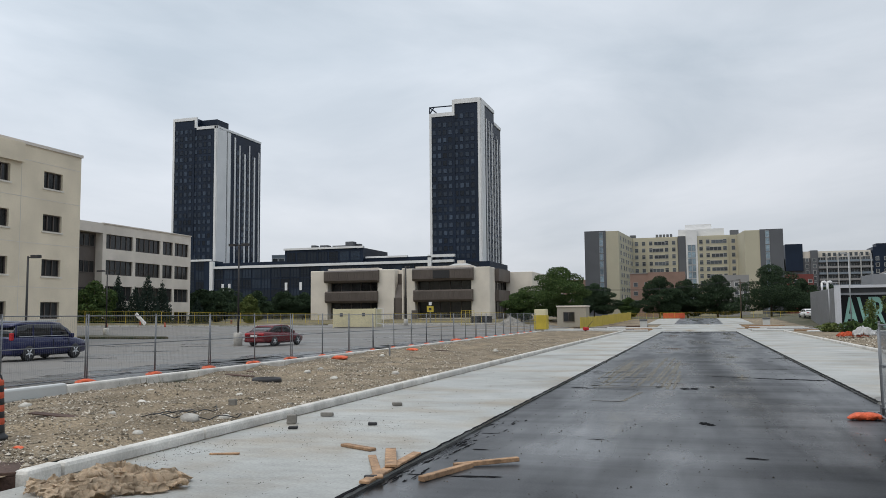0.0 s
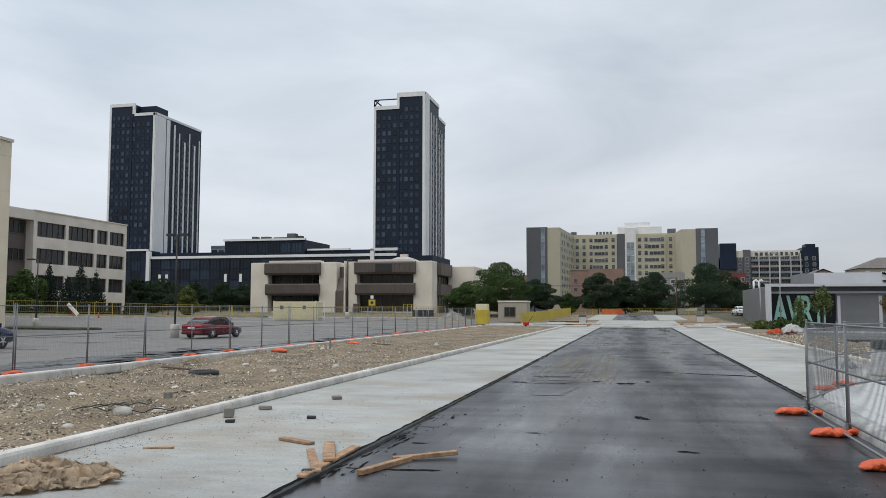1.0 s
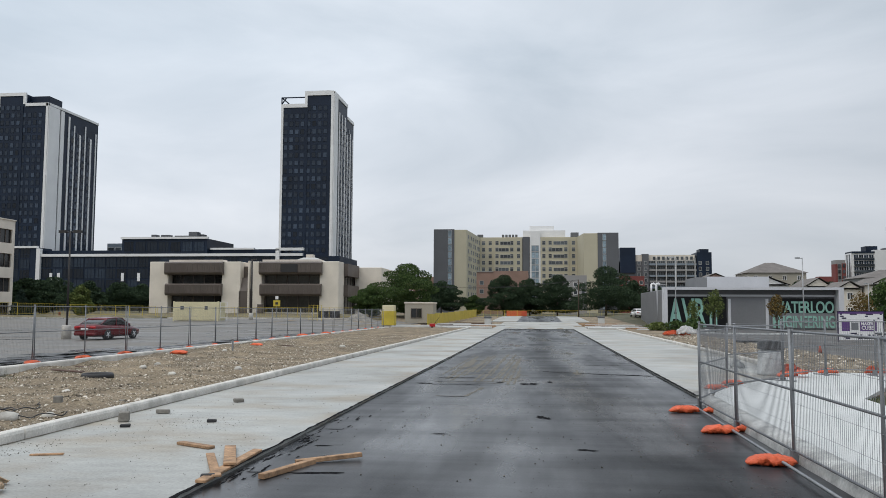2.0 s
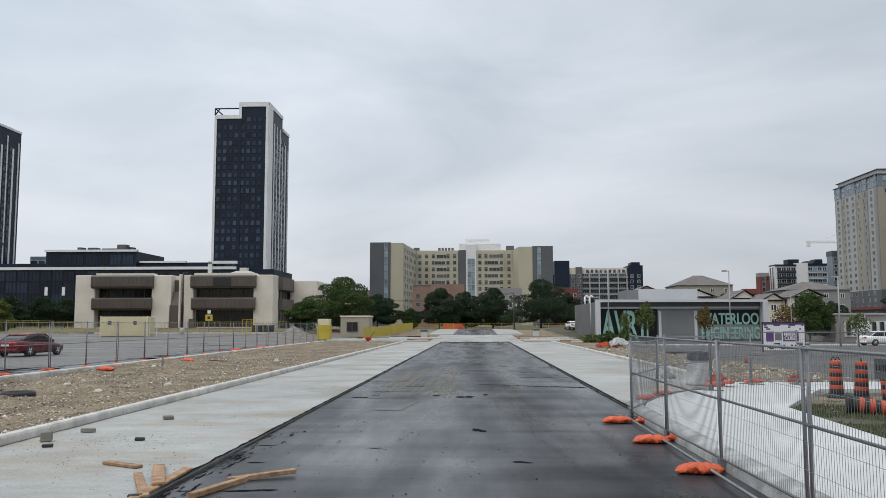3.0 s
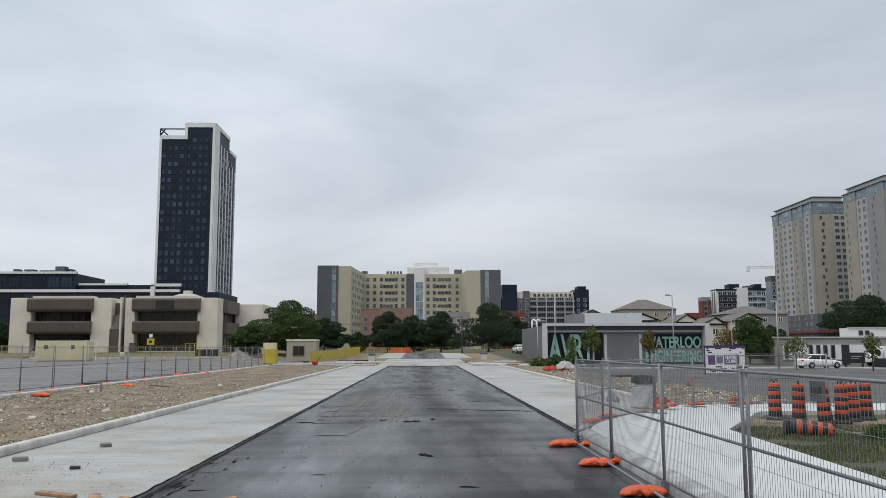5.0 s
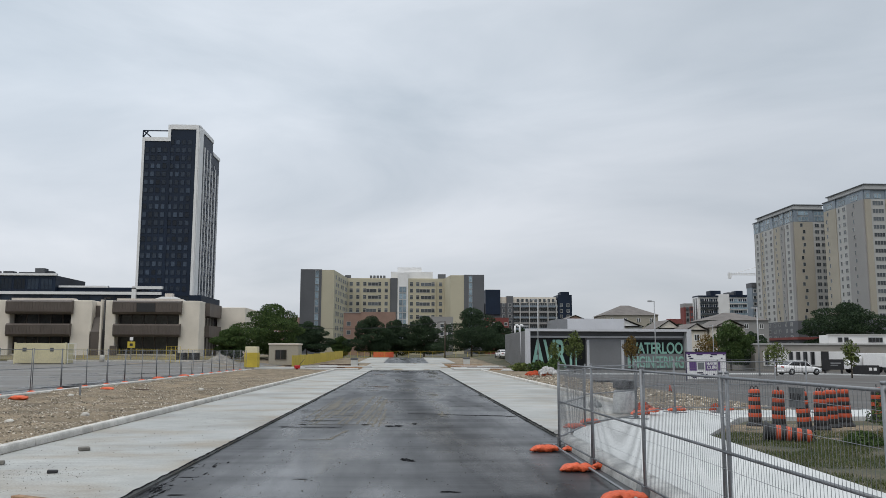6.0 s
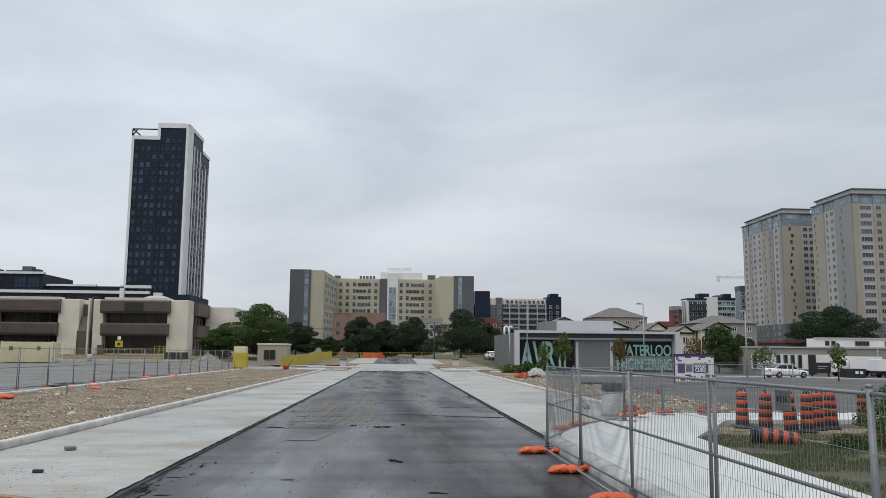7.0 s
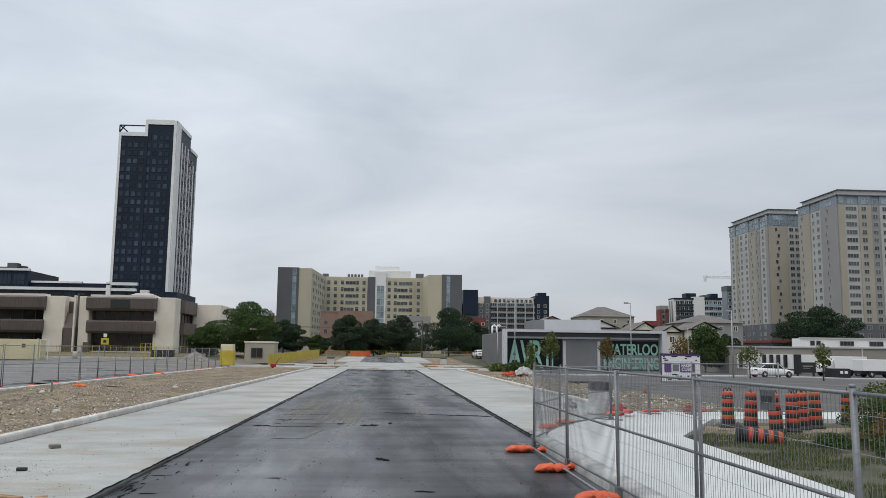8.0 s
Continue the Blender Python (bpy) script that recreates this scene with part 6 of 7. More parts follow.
def tree(x, y, h, w, leaf, label, seed, n=2600, size=.28, trunk=.3, clear=.18, name="tree", spire=0.0):
    rng = random.Random(seed)
    h += gl(y) - hz(x, y)
    t = thing(name, (x, y, hz(x, y)), label, "tree", "trees")
    bm = bmesh.new()
    r = max(.05, h * .02)
    tube(bm, (0, 0, -.1), (0, 0, h * .45), r, r * .7, 8)
    for k in range(6):
        a = k * 1.05 + rng.random()
        tube(bm, (0, 0, h * (.25 + .04 * k)), (w * .3 * math.cos(a), w * .3 * math.sin(a), h * (.5 + .06 * k)), r * .45, r * .15, 6)
    part("trunk", bm, M["bark"], t)
    lobes = []
    for k in range(17):
        a = k * 2.4 + rng.random()
        q = (k + .5) / 17
        rr = w * .5 * (.25 + .42 * math.sin(math.pi * (.18 + .72 * q))) * (.7 + .6 * rng.random())
        off = w * .36 * math.sin(math.pi * (.15 + .8 * q)) * (.5 + .7 * rng.random())
        rr, off = rr * (1.12 - spire * q), off * (1.12 - spire * q)
        z = h * (clear + .12 + (.88 - clear - .12) * q)
        lobes.append(((off * math.cos(a), off * math.sin(a), z), (rr * .75, rr * .75, h * (.07 + .06 * rng.random()))))
    part("crown", crown_mesh("crown", lobes, n, size, M[leaf], seed), None, t)
    return t


def spruce(x, y, h, w, seed, label="young blue-green spruce by the building"):
    rng = random.Random(seed)
    t = thing("spruce", (x, y, gl(y)), label, "tree", "spruces")
    bm = bmesh.new()
    tube(bm, (0, 0, -.1), (0, 0, h * .95), h * .018, .01, 6)
    part("trunk", bm, M["bark"], t)
    lobes = []
    for k in range(13):
        q = k / 12
        rad = w * .5 * (1 - q) ** .85 + .04
        for j in range(8):
            a = j * .785 + k * .5 + rng.random() * .5
            rr = rad * (.55 + .3 * rng.random())
            lobes.append(((rr * math.cos(a), rr * math.sin(a), h * (.06 + .9 * q) - rad * .2), (rad * .5, rad * .5, h * .045)))
    part("needles", crown_mesh("needles", lobes, 7000, .10, M["needle"], seed), None, t)
    return t


TREES = (("maple", -20.8, 125.8, 8.6, 10.2, "leaf"), ("small", -25.2, 119.5, 4.9, 4.6, "leaf"), ("dark", -24.0, 198.5, 8.4, 12.0, "leafdark"), ("dark", -9.0, 204.8, 9.8, 13.0, "leafdark"),
         ("dark", -2.6, 214, 9.8, 11.5, "leafdark"), ("dark", 4.4, 208, 10.4, 13.5, "leafdark"), ("dark", 15.0, 189.5, 11.4, 16.5, "leafdark"), ("dark", 23.5, 212, 8.8, 11, "leafdark"),
         ("dark", -17, 212, 5.0, 6, "leaf"), ("dark", 31, 220, 7.4, 9, "leafdark"), ("dark", 42, 225, 7.0, 10, "leafdark"), ("dark", 55, 232, 7.0, 10, "leafdark"))
LABEL = {"maple": "broad green maple beside the office block", "small": "small bushy green tree at the maple's foot", "dark": "dark green tree in the row at the road's end"}
for k, (kind, x, y, h, w, leaf) in enumerate(TREES):
    tree(x, y, h, w, leaf, LABEL[kind], 20 + k, n=26000 if h > 7.5 else 14000, size=.115 if y < 150 else .14, clear=.0, spire=.42 if kind == "dark" else .1)
for k, (x, y, h, w, leaf) in enumerate(((-71.6, 83.4, 6.6, 5.6, "leaf"), (-79.3, 118, 6.2, 4.4, "leafdark"), (-82, 126, 5.6, 5.2, "leafdark"), (-76, 130, 5.8, 5.2, "leafdark"), (-81, 149, 6.0, 7.0, "leafdark"),
                                        (-107, 169, 8.0, 8.5, "leafdark"), (-82, 160, 6.2, 6.5, "leafdark"), (-64, 107.5, 4.8, 2.6, "leaflight"), (-92, 140, 6.4, 7, "leafdark"), (-97, 150, 6.0, 8, "leafdark"), (-88, 133, 5.0, 4, "leafbrown"))):
    tree(x, y, h, w, leaf, "leafy green tree before the dark podium" if leaf != "leaflight" else "light green ornamental tree in the car park", 60 + k, n=9000, size=.15, clear=.02)
for k, (x, y, h, w) in enumerate(((-72.4, 89, 7.8, 3.2), (-69.4, 88.6, 6.0, 3.6), (-69.7, 91.5, 7.9, 3.9), (-71.2, 96.6, 6.9, 3.6), (-70.5, 104, 4.4, 3.0))):
    spruce(x, y, h, w, 90 + k)
for k, (x, y, h, w, leaf, n) in enumerate(((46.5, 116, 6.0, 5.2, "leaf", 2600), (51.5, 120.5, 4.6, 4.6, "leafdark", 2000), (40.0, 108, 4.3, 2.6, "leafbrown", 1000), (28.2, 102, 3.9, 1.9, "leafbrown", 800), (20.0, 97, 4.4, 2.2, "leaflight", 900),
                                           (17.2, 95, 3.2, 1.4, "leaflight", 500), (33.3, 72.7, 3.1, 1.8, "leaflight", 420), (36.3, 65.6, 3.3, 1.2, "leaflight", 420))):
    tree(x, y, h, w, leaf, "slender young street tree with a thin crown" if w < 3 else "leafy green tree beside the low building", 120 + k, n=n * 4 if w > 3 else int(n * 1.7), size=.09 if w < 3 else .12, clear=.25 if w < 3 else .05)
tree(91.3, 166.3, 11.6, 14.0, "leafdark", "large dark green tree before the apartment towers", 140, n=24000, size=.17, clear=.05)
for k, (x, y, h, w) in enumerate(((68, 220, 9.6, 11), (64, 189.5, 7.8, 10), (77, 200, 7.6, 7), (57, 205, 7.2, 9))):
    tree(x, y, h, w, "leafdark", "dark garden tree among the houses", 150 + k, n=9000, size=.18, clear=.02)
for k, (x, y, h, w, leaf) in enumerate(((13.6, 84.2, 1.0, 2.6, "leaf"), (15.5, 86, 1.2, 2.0, "leaf"), (11.8, 84, .8, 2.0, "leaflight"))):
    tree(x, y, h, w, leaf, "low weedy shrub by the verge", 170 + k, n=700, size=.12, clear=0.0, name="shrub")
for k, (x, y, h, w) in enumerate(((10.6, 16.9, 1.45, 1.5), (11.4, 17.6, 1.6, 1.8), (10.3, 15.7, 1.0, 1.3), (9.8, 14.9, .7, 1.0), (11.5, 16.0, 1.3, 1.6), (12.4, 19.2, 1.5, 1.6), (9.3, 16.5, .4, .7))):
    tree(x, y, h, w, ("leaf", "leaflight", "leafbrown")[k % 3], "wild leafy weed on the lawn", 180 + k, n=2600, size=.028, clear=0.0, name="weed")


def blades(name, n, poly_x, poly_y, up, hgt, seed, material, label):
    rng = np.random.default_rng(seed)
    x = poly_x[0] + (poly_x[1] - poly_x[0]) * rng.random(n)
    y = poly_y[0] + (poly_y[1] - poly_y[0]) * rng.random(n)
    keep = np.array([noise.noise(Vector((a * .9, b * .9, 2.0))) + .18 * rng.random() > -.05 for a, b in zip(x, y)])
    x, y = x[keep], y[keep]
    n = len(x)
    ang = rng.random(n) * 6.283
    h = hgt * (.4 + rng.random(n))
    lean = rng.normal(size=(n, 2)) * .4 * h[:, None]
    w = .006
    v = np.stack([np.stack([x - w * np.cos(ang), y - w * np.sin(ang), np.full(n, up)], 1), np.stack([x + w * np.cos(ang), y + w * np.sin(ang), np.full(n, up)], 1),
                  np.stack([x + lean[:, 0], y + lean[:, 1], up + h], 1)], 1).reshape(-1, 3)
    me = bpy.data.meshes.new(name)
    me.from_pydata(v.tolist(), [], (np.arange(n * 3).reshape(-1, 3)).tolist())
    me.materials.append(material)
    return tagged(new(name, me), label, "grass", kind="stuff")


blades("grass_tufts", 110000, (6.2, 16), (7.0, 19.2), .105, .065, 31, M["grassblade"], "thin patchy grass on the lawn")
blades("verge_weeds", 70, (-15.5, -13), (18, 24), .1, .22, 32, M["grassblade"], "sparse dry weeds on the verge")


# ---- lamps and poles ----
def lamp(x, y, h, label, heads=(1,), pedestal=0.0, m="pole", r=.08, arm=.9, slim=False):
    h += gl(y) - hz(x, y)
    p = thing("lamp_post", (x, y, hz(x, y)), label, "lamp post", "lamp posts")
    bm = bmesh.new()
    tube(bm, (0, 0, pedestal), (0, 0, h), r, r * .75, 8)
    part("pole", bm, M[m], p)
    if pedestal:
        bm = bmesh.new()
        lathe(bm, [(.3, -.1), (.3, pedestal - .05), (.27, pedestal)], 14)
        part("pedestal", bm, M["kerb"], p, "grey concrete pedestal")
    for s in heads:
        bm = bmesh.new()
        tube(bm, (0, 0, h - .08), (s * arm * .4, 0, h - .06), r * .5, n=6)
        a, b = sorted((s * arm * .35, s * arm))
        box(bm, a, b, -.13, .13, h - .12, h + .04)
        part("lamp_head", bm, M[m], p)
    return p


lamp(-30.3, 49.5, 7.0, "dark double-headed car park lamp on a concrete pedestal", (1, -1), .9, arm=.75, r=.07)
lamp(-35, 35.7, 5.4, "dark single-headed lamp near the precast building", (1,), 0, r=.07, arm=.8)
lamp(-60.8, 73, 7.1, "dark double-headed car park lamp on a concrete pedestal", (1, -1), .9, arm=1.3)
lamp(-39.3, 108, 8.3, "tall dark lamp pole before the office block", (1,), .9, r=.15, arm=.6)
lamp(15.9, 98.7, 8.0, "tall slim grey street lamp with one arm", (-1,), 0, "greypole", .065, .8)
lamp(26.4, 86, 7.3, "tall slim grey street lamp with one arm", (-1,), 0, "greypole", .065, .7)
lamp(32, 73.3, 6.1, "slim grey street lamp", (-1,), 0, "greypole", .08, .5)
lamp(15.2, 109, 4.9, "short grey lamp by the steel-clad building", (1,), 0, "greypole", .08, 1.1)
lamp(39.1, 103, 5.0, "short grey lamp before the houses", (-1,), 0, "greypole", .06, .4)
up_ = thing("utility_pole", (7.7, 165, gz(165)), "wooden utility pole with a crossarm by the trees", "utility pole")
bm = bmesh.new()
tube(bm, (0, 0, 0), (0, 0, 7.4), .14, .1, 8)
part("pole", bm, M["bark"], up_)
part("crossarm", boxes((-.9, .9, -.06, .06, 6.7, 6.85)), M["bark"], up_)
for k in (0, 1):
    q = copy_thing(up_, pose((-30, 66)[k], (190, 240)[k], 1.25))
for s in (-.8, .8):
    cables = bmesh.new()
    sweep(cables, [(-30 + 37.7 * k / 24, 190 - 25 * k / 24 + s * .1, 8.2 - 4.8 * k / 24 * (1 - k / 24) + s * .1) for k in range(25)], .025, 4)
    solid("overhead_cable", cables, M["black"], "thin black overhead cable between utility poles", "cable")



# ---- site objects round the car park ----
cont = thing("shipping_container", pose(-47.0, 100.5, gl(100), 0, 0, 2), "cream painted twenty-foot shipping container", "container")
bm = boxes((0, 6.06, 0, 2.4, .1, 2.5))
part("body", bm, M["container"], cont)
bm = bmesh.new()
for i in range(26):
    box(bm, .15 + i * .225, .27 + i * .225, -.03, 0, .25, 2.35)
for i in range(9):
    box(bm, 6.06, 6.1, .15 + i * .25, .27 + i * .25, .25, 2.35)
part("corrugation", bm, M["container"], cont, kind="stuff")
for x in (0, 5.9):
    part("corner_post", boxes((x, x + .16, -.05, .1, 0, 2.58)), M["container"], cont)
part("vent", boxes((1.0, 1.45, -.06, -.03, 1.5, 1.95)), M["slate"], cont, "grey louvred vent")
part("vent", boxes((4.2, 4.6, -.06, -.03, 1.5, 1.95)), M["slate"], cont, "grey louvred vent")
part("scaffold", boxes(*[(6.3 + k * .9, 6.35 + k * .9, -.2, -.15, 0, 2.5) for k in range(2)], *[(6.3, 7.25, -.2, -.15, z, z + .05) for z in (.5, 1.2, 1.9, 2.45)]), M["white"], cont, "white tube frame")
hut = thing("site_hut", (-18.5, 95, hz(-18, 95)), "cream hut wrapped in yellow site mesh", "hut")
part("body", soft_box(0, 1.35, 0, 1.5, 0, 2.45, .05), M["container"], hut)
part("mesh_wrap", boxes((-.06, 1.41, -.06, 1.56, .1, 1.75)), M["yellow"], hut, "yellow plastic mesh")
kiosk = thing("gatehouse", (-18.3, 110, hz(-17, 110)), "small beige flat-roofed gatehouse", "hut")
part("body", boxes((0, 3.9, 0, 3.5, 0, 2.65)), M["aptbeige"], kiosk)
part("roof", soft_box(-.1, 4.0, -.1, 3.6, 2.65, 2.85, .03), M["greyprecast"], kiosk)
part("window", window_mesh("window", 1.5, 1.3, M["brown"], M["glass"], .07, .1, 2), None, kiosk, at=(1.6, 0, .7))


def site_fence(pts, label, h=1.5, banner=False, step=2.4, floor=None):
    floor = floor or gz
    f = thing("site_fence", (0, 0, 0), label, "fence", "yellow site fence")
    for (xa, ya), (xb, yb) in zip(pts, pts[1:]):
        L = math.hypot(xb - xa, yb - ya)
        n = max(1, round(L / step))
        for k in range(n + 1):
            x, y = xa + (xb - xa) * k / n, ya + (yb - ya) * k / n
            part("post", boxes((-.025, .025, -.025, .025, 0, h)), M["yellow"], f, at=(x, y, floor(y)))
            if k < n:
                x2, y2 = xa + (xb - xa) * (k + 1) / n, ya + (yb - ya) * (k + 1) / n
                rz = math.degrees(math.atan2(y2 - y, x2 - x))
                l_ = L / n
                if banner:
                    part("banner", boxes((0, l_, -.015, .015, .15, h - .05)), M["yellow"], f, at=pose(x, y, floor(y), 0, 0, rz))
                else:
                    for z in (.15, h - .06):
                        part("rail", boxes((0, l_, -.015, .015, z, z + .03)), M["yellow"], f, at=pose(x, y, floor(y), 0, 0, rz))
                    bm = bmesh.new()
                    for i in range(1, int(l_ / .22)):
                        box(bm, i * .22 - .004, i * .22 + .004, -.004, .004, .2, h - .06)
                    part("mesh", bm, M["yellow"], f, "yellow wire mesh", at=pose(x, y, floor(y), 0, 0, rz), kind="stuff")
    return f



def bank_x(y):
    return float(np.interp(y, (70, 80.6, 95, 112), (-72, -67, -60, -55)))


def bank_top(y):
    return float(np.interp(y, (70, 80.6, 95, 112), (1.5, 1.4, 1.12, .96)))


# the car park rises to a kerb, and a dry bank behind it carries the fence
ramp_ = bmesh.new()
bank = bmesh.new()
rows_r, rows_b = [], []
for i in range(22):
    y = 70 + i * 2
    x, z = bank_x(y), bank_top(y)
    rows_r.append([ramp_.verts.new((x + d, y, gl(y) + .01 + (z - .42 - gl(y)) * u)) for d, u in ((10, -.05), (7, .18), (4, .6), (1.3, 1.0))])
    rows_b.append([bank.verts.new((x + d, y, z + e)) for d, e in ((1.2, -.32), (.5, -.1), (-.6, 0.0), (-9, .02), (-26, -.3))])
for bm, rows in ((ramp_, rows_r), (bank, rows_b)):
    for a, b in zip(rows, rows[1:]):
        for i in range(len(a) - 1):
            bm.faces.new((a[i], b[i], b[i + 1], a[i + 1])).smooth = True
    bmesh.ops.recalc_face_normals(bm, faces=bm.faces[:])
    for f in bm.faces:
        if f.normal.z < 0:
            f.normal_flip()
solid("lot_ramp", ramp_, M["lot"], "worn grey asphalt rising to the far kerb", "car park", kind="structure")
solid("lot_bank", bank, M["drygrass"], "dry grass bank behind the far kerb", "lawn", kind="structure")
lot_kerb = thing("kerb_bank", (0, 0, 0), "pale kerb under the dry grass bank", "kerb", kind="structure")
for i in range(20):
    y = 71 + i * 2
    part("kerb_stone", boxes((-.2, .16, 0, 2.06, -.3, .14)), M["kerb"], lot_kerb, at=pose(bank_x(y) + 1.35, y, bank_top(y) - .42, 0, 0, math.degrees(math.atan2(bank_x(y) - bank_x(y + 2), 2))))
site_fence([(-71.5, 71), (-67, 80.6), (-60, 95), (-55, 112)], "yellow mesh site fence on the bank by the car park", 1.45, floor=bank_top)
site_fence([(-55, 112.5), (-48, 118)], "yellow mesh site fence along the car park", floor=gl)
site_fence([(-48, 118), (-22, 121)], "yellow mesh site fence before the office block", floor=gl)
site_fence([(-13.4, 97), (-11.6, 150)], "solid yellow site hoarding beside the road", 1.55, True, 6)
site_fence([(-11.6, 150), (-2, 166), (22, 168)], "yellow mesh site fence across the road's end", 1.28)
site_fence([(-30.0, 104), (-28.3, 104)], "short tall panel of yellow mesh fence", 2.1, False, .6, floor=gl)
solid("orange_barrier", boxes((-6.6, -2.6, 163.5, 163.7, .95, 2.0)), M["orange"], "orange mesh barrier across the road", "barrier")
far_kerb = thing("kerb_far", (0, 0, 0), "pale kerb at the far side of the car park", "kerb", kind="structure")
for i in range(7):
    y = 109.5 + i * .12
    part("kerb_stone", boxes((0, 3.98, 0, .4, 0, .22)), M["kerb"], far_kerb, at=pose(-52 + i * 4, y, gl(y)))
solid("grass_bank", sheet(-100, -22, steps(112, 137, 5), .12, 6, .2, rough=.1, freq=.2), M["drygrass"], "dry grass strip before the office block", "lawn", kind="structure")
solid("grass_island", slab([(-62, 66), (-49, 64), (-47.5, 65.5), (-49, 67), (-62, 72)], 0, .2, .05), M["grass"], "grass island with a kerb in the car park", "lawn", kind="structure")
ys = thing("crossing_sign", (-37.0, 112, gl(112)), "yellow warning sign on a post", "sign")
part("post", boxes((-.05, .05, 0, .08, 0, 3.2)), M["galv"], ys)
part("plate", boxes((-.5, .5, -.05, 0, 1.75, 2.6)), M["yellow"], ys, "yellow plate")
part("plate", boxes((-.22, .22, -.05, 0, 2.75, 3.2)), M["paint_white"], ys, "small white plate")
part("symbol", boxes((-.2, .2, -.06, -.05, 2.0, 2.35)), M["black"], ys)
bin_ = thing("dumpster", (-31.4, 113.5, gl(113)), "dark waste bins by the office block", "bin")
part("body", soft_box(0, 1.3, 0, 1, 0, 1.0, .05), M["black"], bin_)
part("lid", soft_box(-.05, 1.35, -.05, 1.05, 1.0, 1.1, .03), M["black"], bin_)
copy_thing(bin_, Matrix.Translation((-29.7, 113.3, gl(113))))
for x, y, z in ((-62.9, 86, .74), (-66.1, 79.4, .92), (13.6, 42, 0)):
    c = thing("traffic_cone", Matrix.Translation((x, y, (z or hz(x, y)) - .02)) @ Matrix.Scale(1 if z else .55, 4), "small orange traffic cone", "cone", "cones")
    bm = bmesh.new()
    lathe(bm, [(.17, .03), (.04, .7)], 12)
    part("cone", bm, M["orange"], c)
    part("foot", boxes((-.2, .2, -.2, .2, 0, .04)), M["black"], c)
ar = thing("arrow_board", (-64.7, 83.6, .85), "white warning arrow on a tilted stand", "sign")
part("arrow", boxes((0, 1.9, 0, .1, 0, .4)), M["paint_white"], ar, at=pose(-.8, 0, 1.5, 0, 42, 0))
part("stand", boxes((-.05, .05, 0, .1, 0, 1.0)), M["orange"], ar)
# stacked slabs and pipes at the crossing
for k, (x, y, L, w, rz) in enumerate(((-12.2, 91.5, 9, .5, 4), (-9.5, 97.5, 6, .5, -3), (10.5, 92.0, 8, .5, -5), (13.5, 86, 7, 2.4, -12), (9.0, 98, 5, .5, 3), (-8.0, 90.0, 5.5, .9, 2), (-7.5, 101.0, 6.5, .6, -2), (-11.0, 104.5, 4.5, .5, 6), (7.6, 95.0, 5.0, .7, -3), (8.6, 103.0, 6.0, .6, 2), (-14.5, 96.0, 5.0, .4, 8), (7.2, 90.0, 4.0, 1.2, 4))):
    solid("form_board", soft_box(-L / 2, L / 2, -w / 2, w / 2, 0, .18, .03), M["walk"], "long pale concrete form at the crossing", "form", "concrete forms", at=pose(x, y, hz(x, y) + .03, 0, 0, rz))
for k, (x, y, L, rz) in enumerate(((-9.2, 93.5, 4.5, 12), (-6.6, 95.5, 3.0, -8), (9.4, 94.2, 5.0, 6), (6.8, 100.0, 3.6, -4), (-12.6, 100.0, 4.0, 16), (10.8, 88.8, 3.5, -14), (-8.8, 108.5, 5.0, 3), (7.5, 108.0, 5.0, -2))):
    solid("timber_form", soft_box(-L / 2, L / 2, -.1, .1, 0, .16, .012), M["wood" if k % 2 else "rust"], "dark timber form lying beside the crossing", "form", "timber forms", at=pose(x, y, hz(x, y) + .06, 0, 0, rz))
for x, y in ((-6.7, 106), (8.2, 112)):
    bx = thing("concrete_chamber", (x, y, gz(y)), "pale precast chamber standing by the road", "chamber")
    part("body", soft_box(-.42, .42, -.4, .4, 0, .85, .05), M["walk"], bx)
    part("cover", soft_box(-.48, .48, -.45, .45, .85, 1.1, .05), M["slate"], bx)
saw = thing("road_tool", pose(-11.6, 88, gz(88) + .1, 0, 0, 20), "small red hand-guided road tool", "machine")
part("body", soft_box(-.3, .3, -.2, .2, .1, .45, .05), M["tail"], saw)
bm = bmesh.new()
tube(bm, (.2, 0, .4), (.75, 0, 1.1), .03, n=6)
part("handle", bm, M["black"], saw)
bm = bmesh.new()
tube(bm, (0, .12, .12), (0, .2, .12), .13, n=12)
part("wheel", bm, M["black"], saw)


# ---- vehicles: each is built heading along +y ----
def shell(sections, n=20, power=3.2):
    """A body lofted along y through sections (y, half width, low z, high z)."""
    bm = bmesh.new()
    loops = []
    for y, w, z0, z1 in sections:
        row = []
        for i in range(n):
            a = 2 * math.pi * i / n
            c, s = math.cos(a), math.sin(a)
            row.append(bm.verts.new((w * math.copysign(abs(c) ** (2 / power), c), y, (z0 + z1) / 2 + (z1 - z0) / 2 * math.copysign(abs(s) ** (2 / power), s))))
        loops.append(row)
    for a, b in zip(loops, loops[1:]):
        for i in range(n):
            j = (i + 1) % n
            bm.faces.new((a[i], b[i], b[j], a[j])).smooth = True
    bm.faces.new(loops[0]), bm.faces.new(loops[-1][::-1])
    bmesh.ops.recalc_face_normals(bm, faces=bm.faces[:])
    return bm


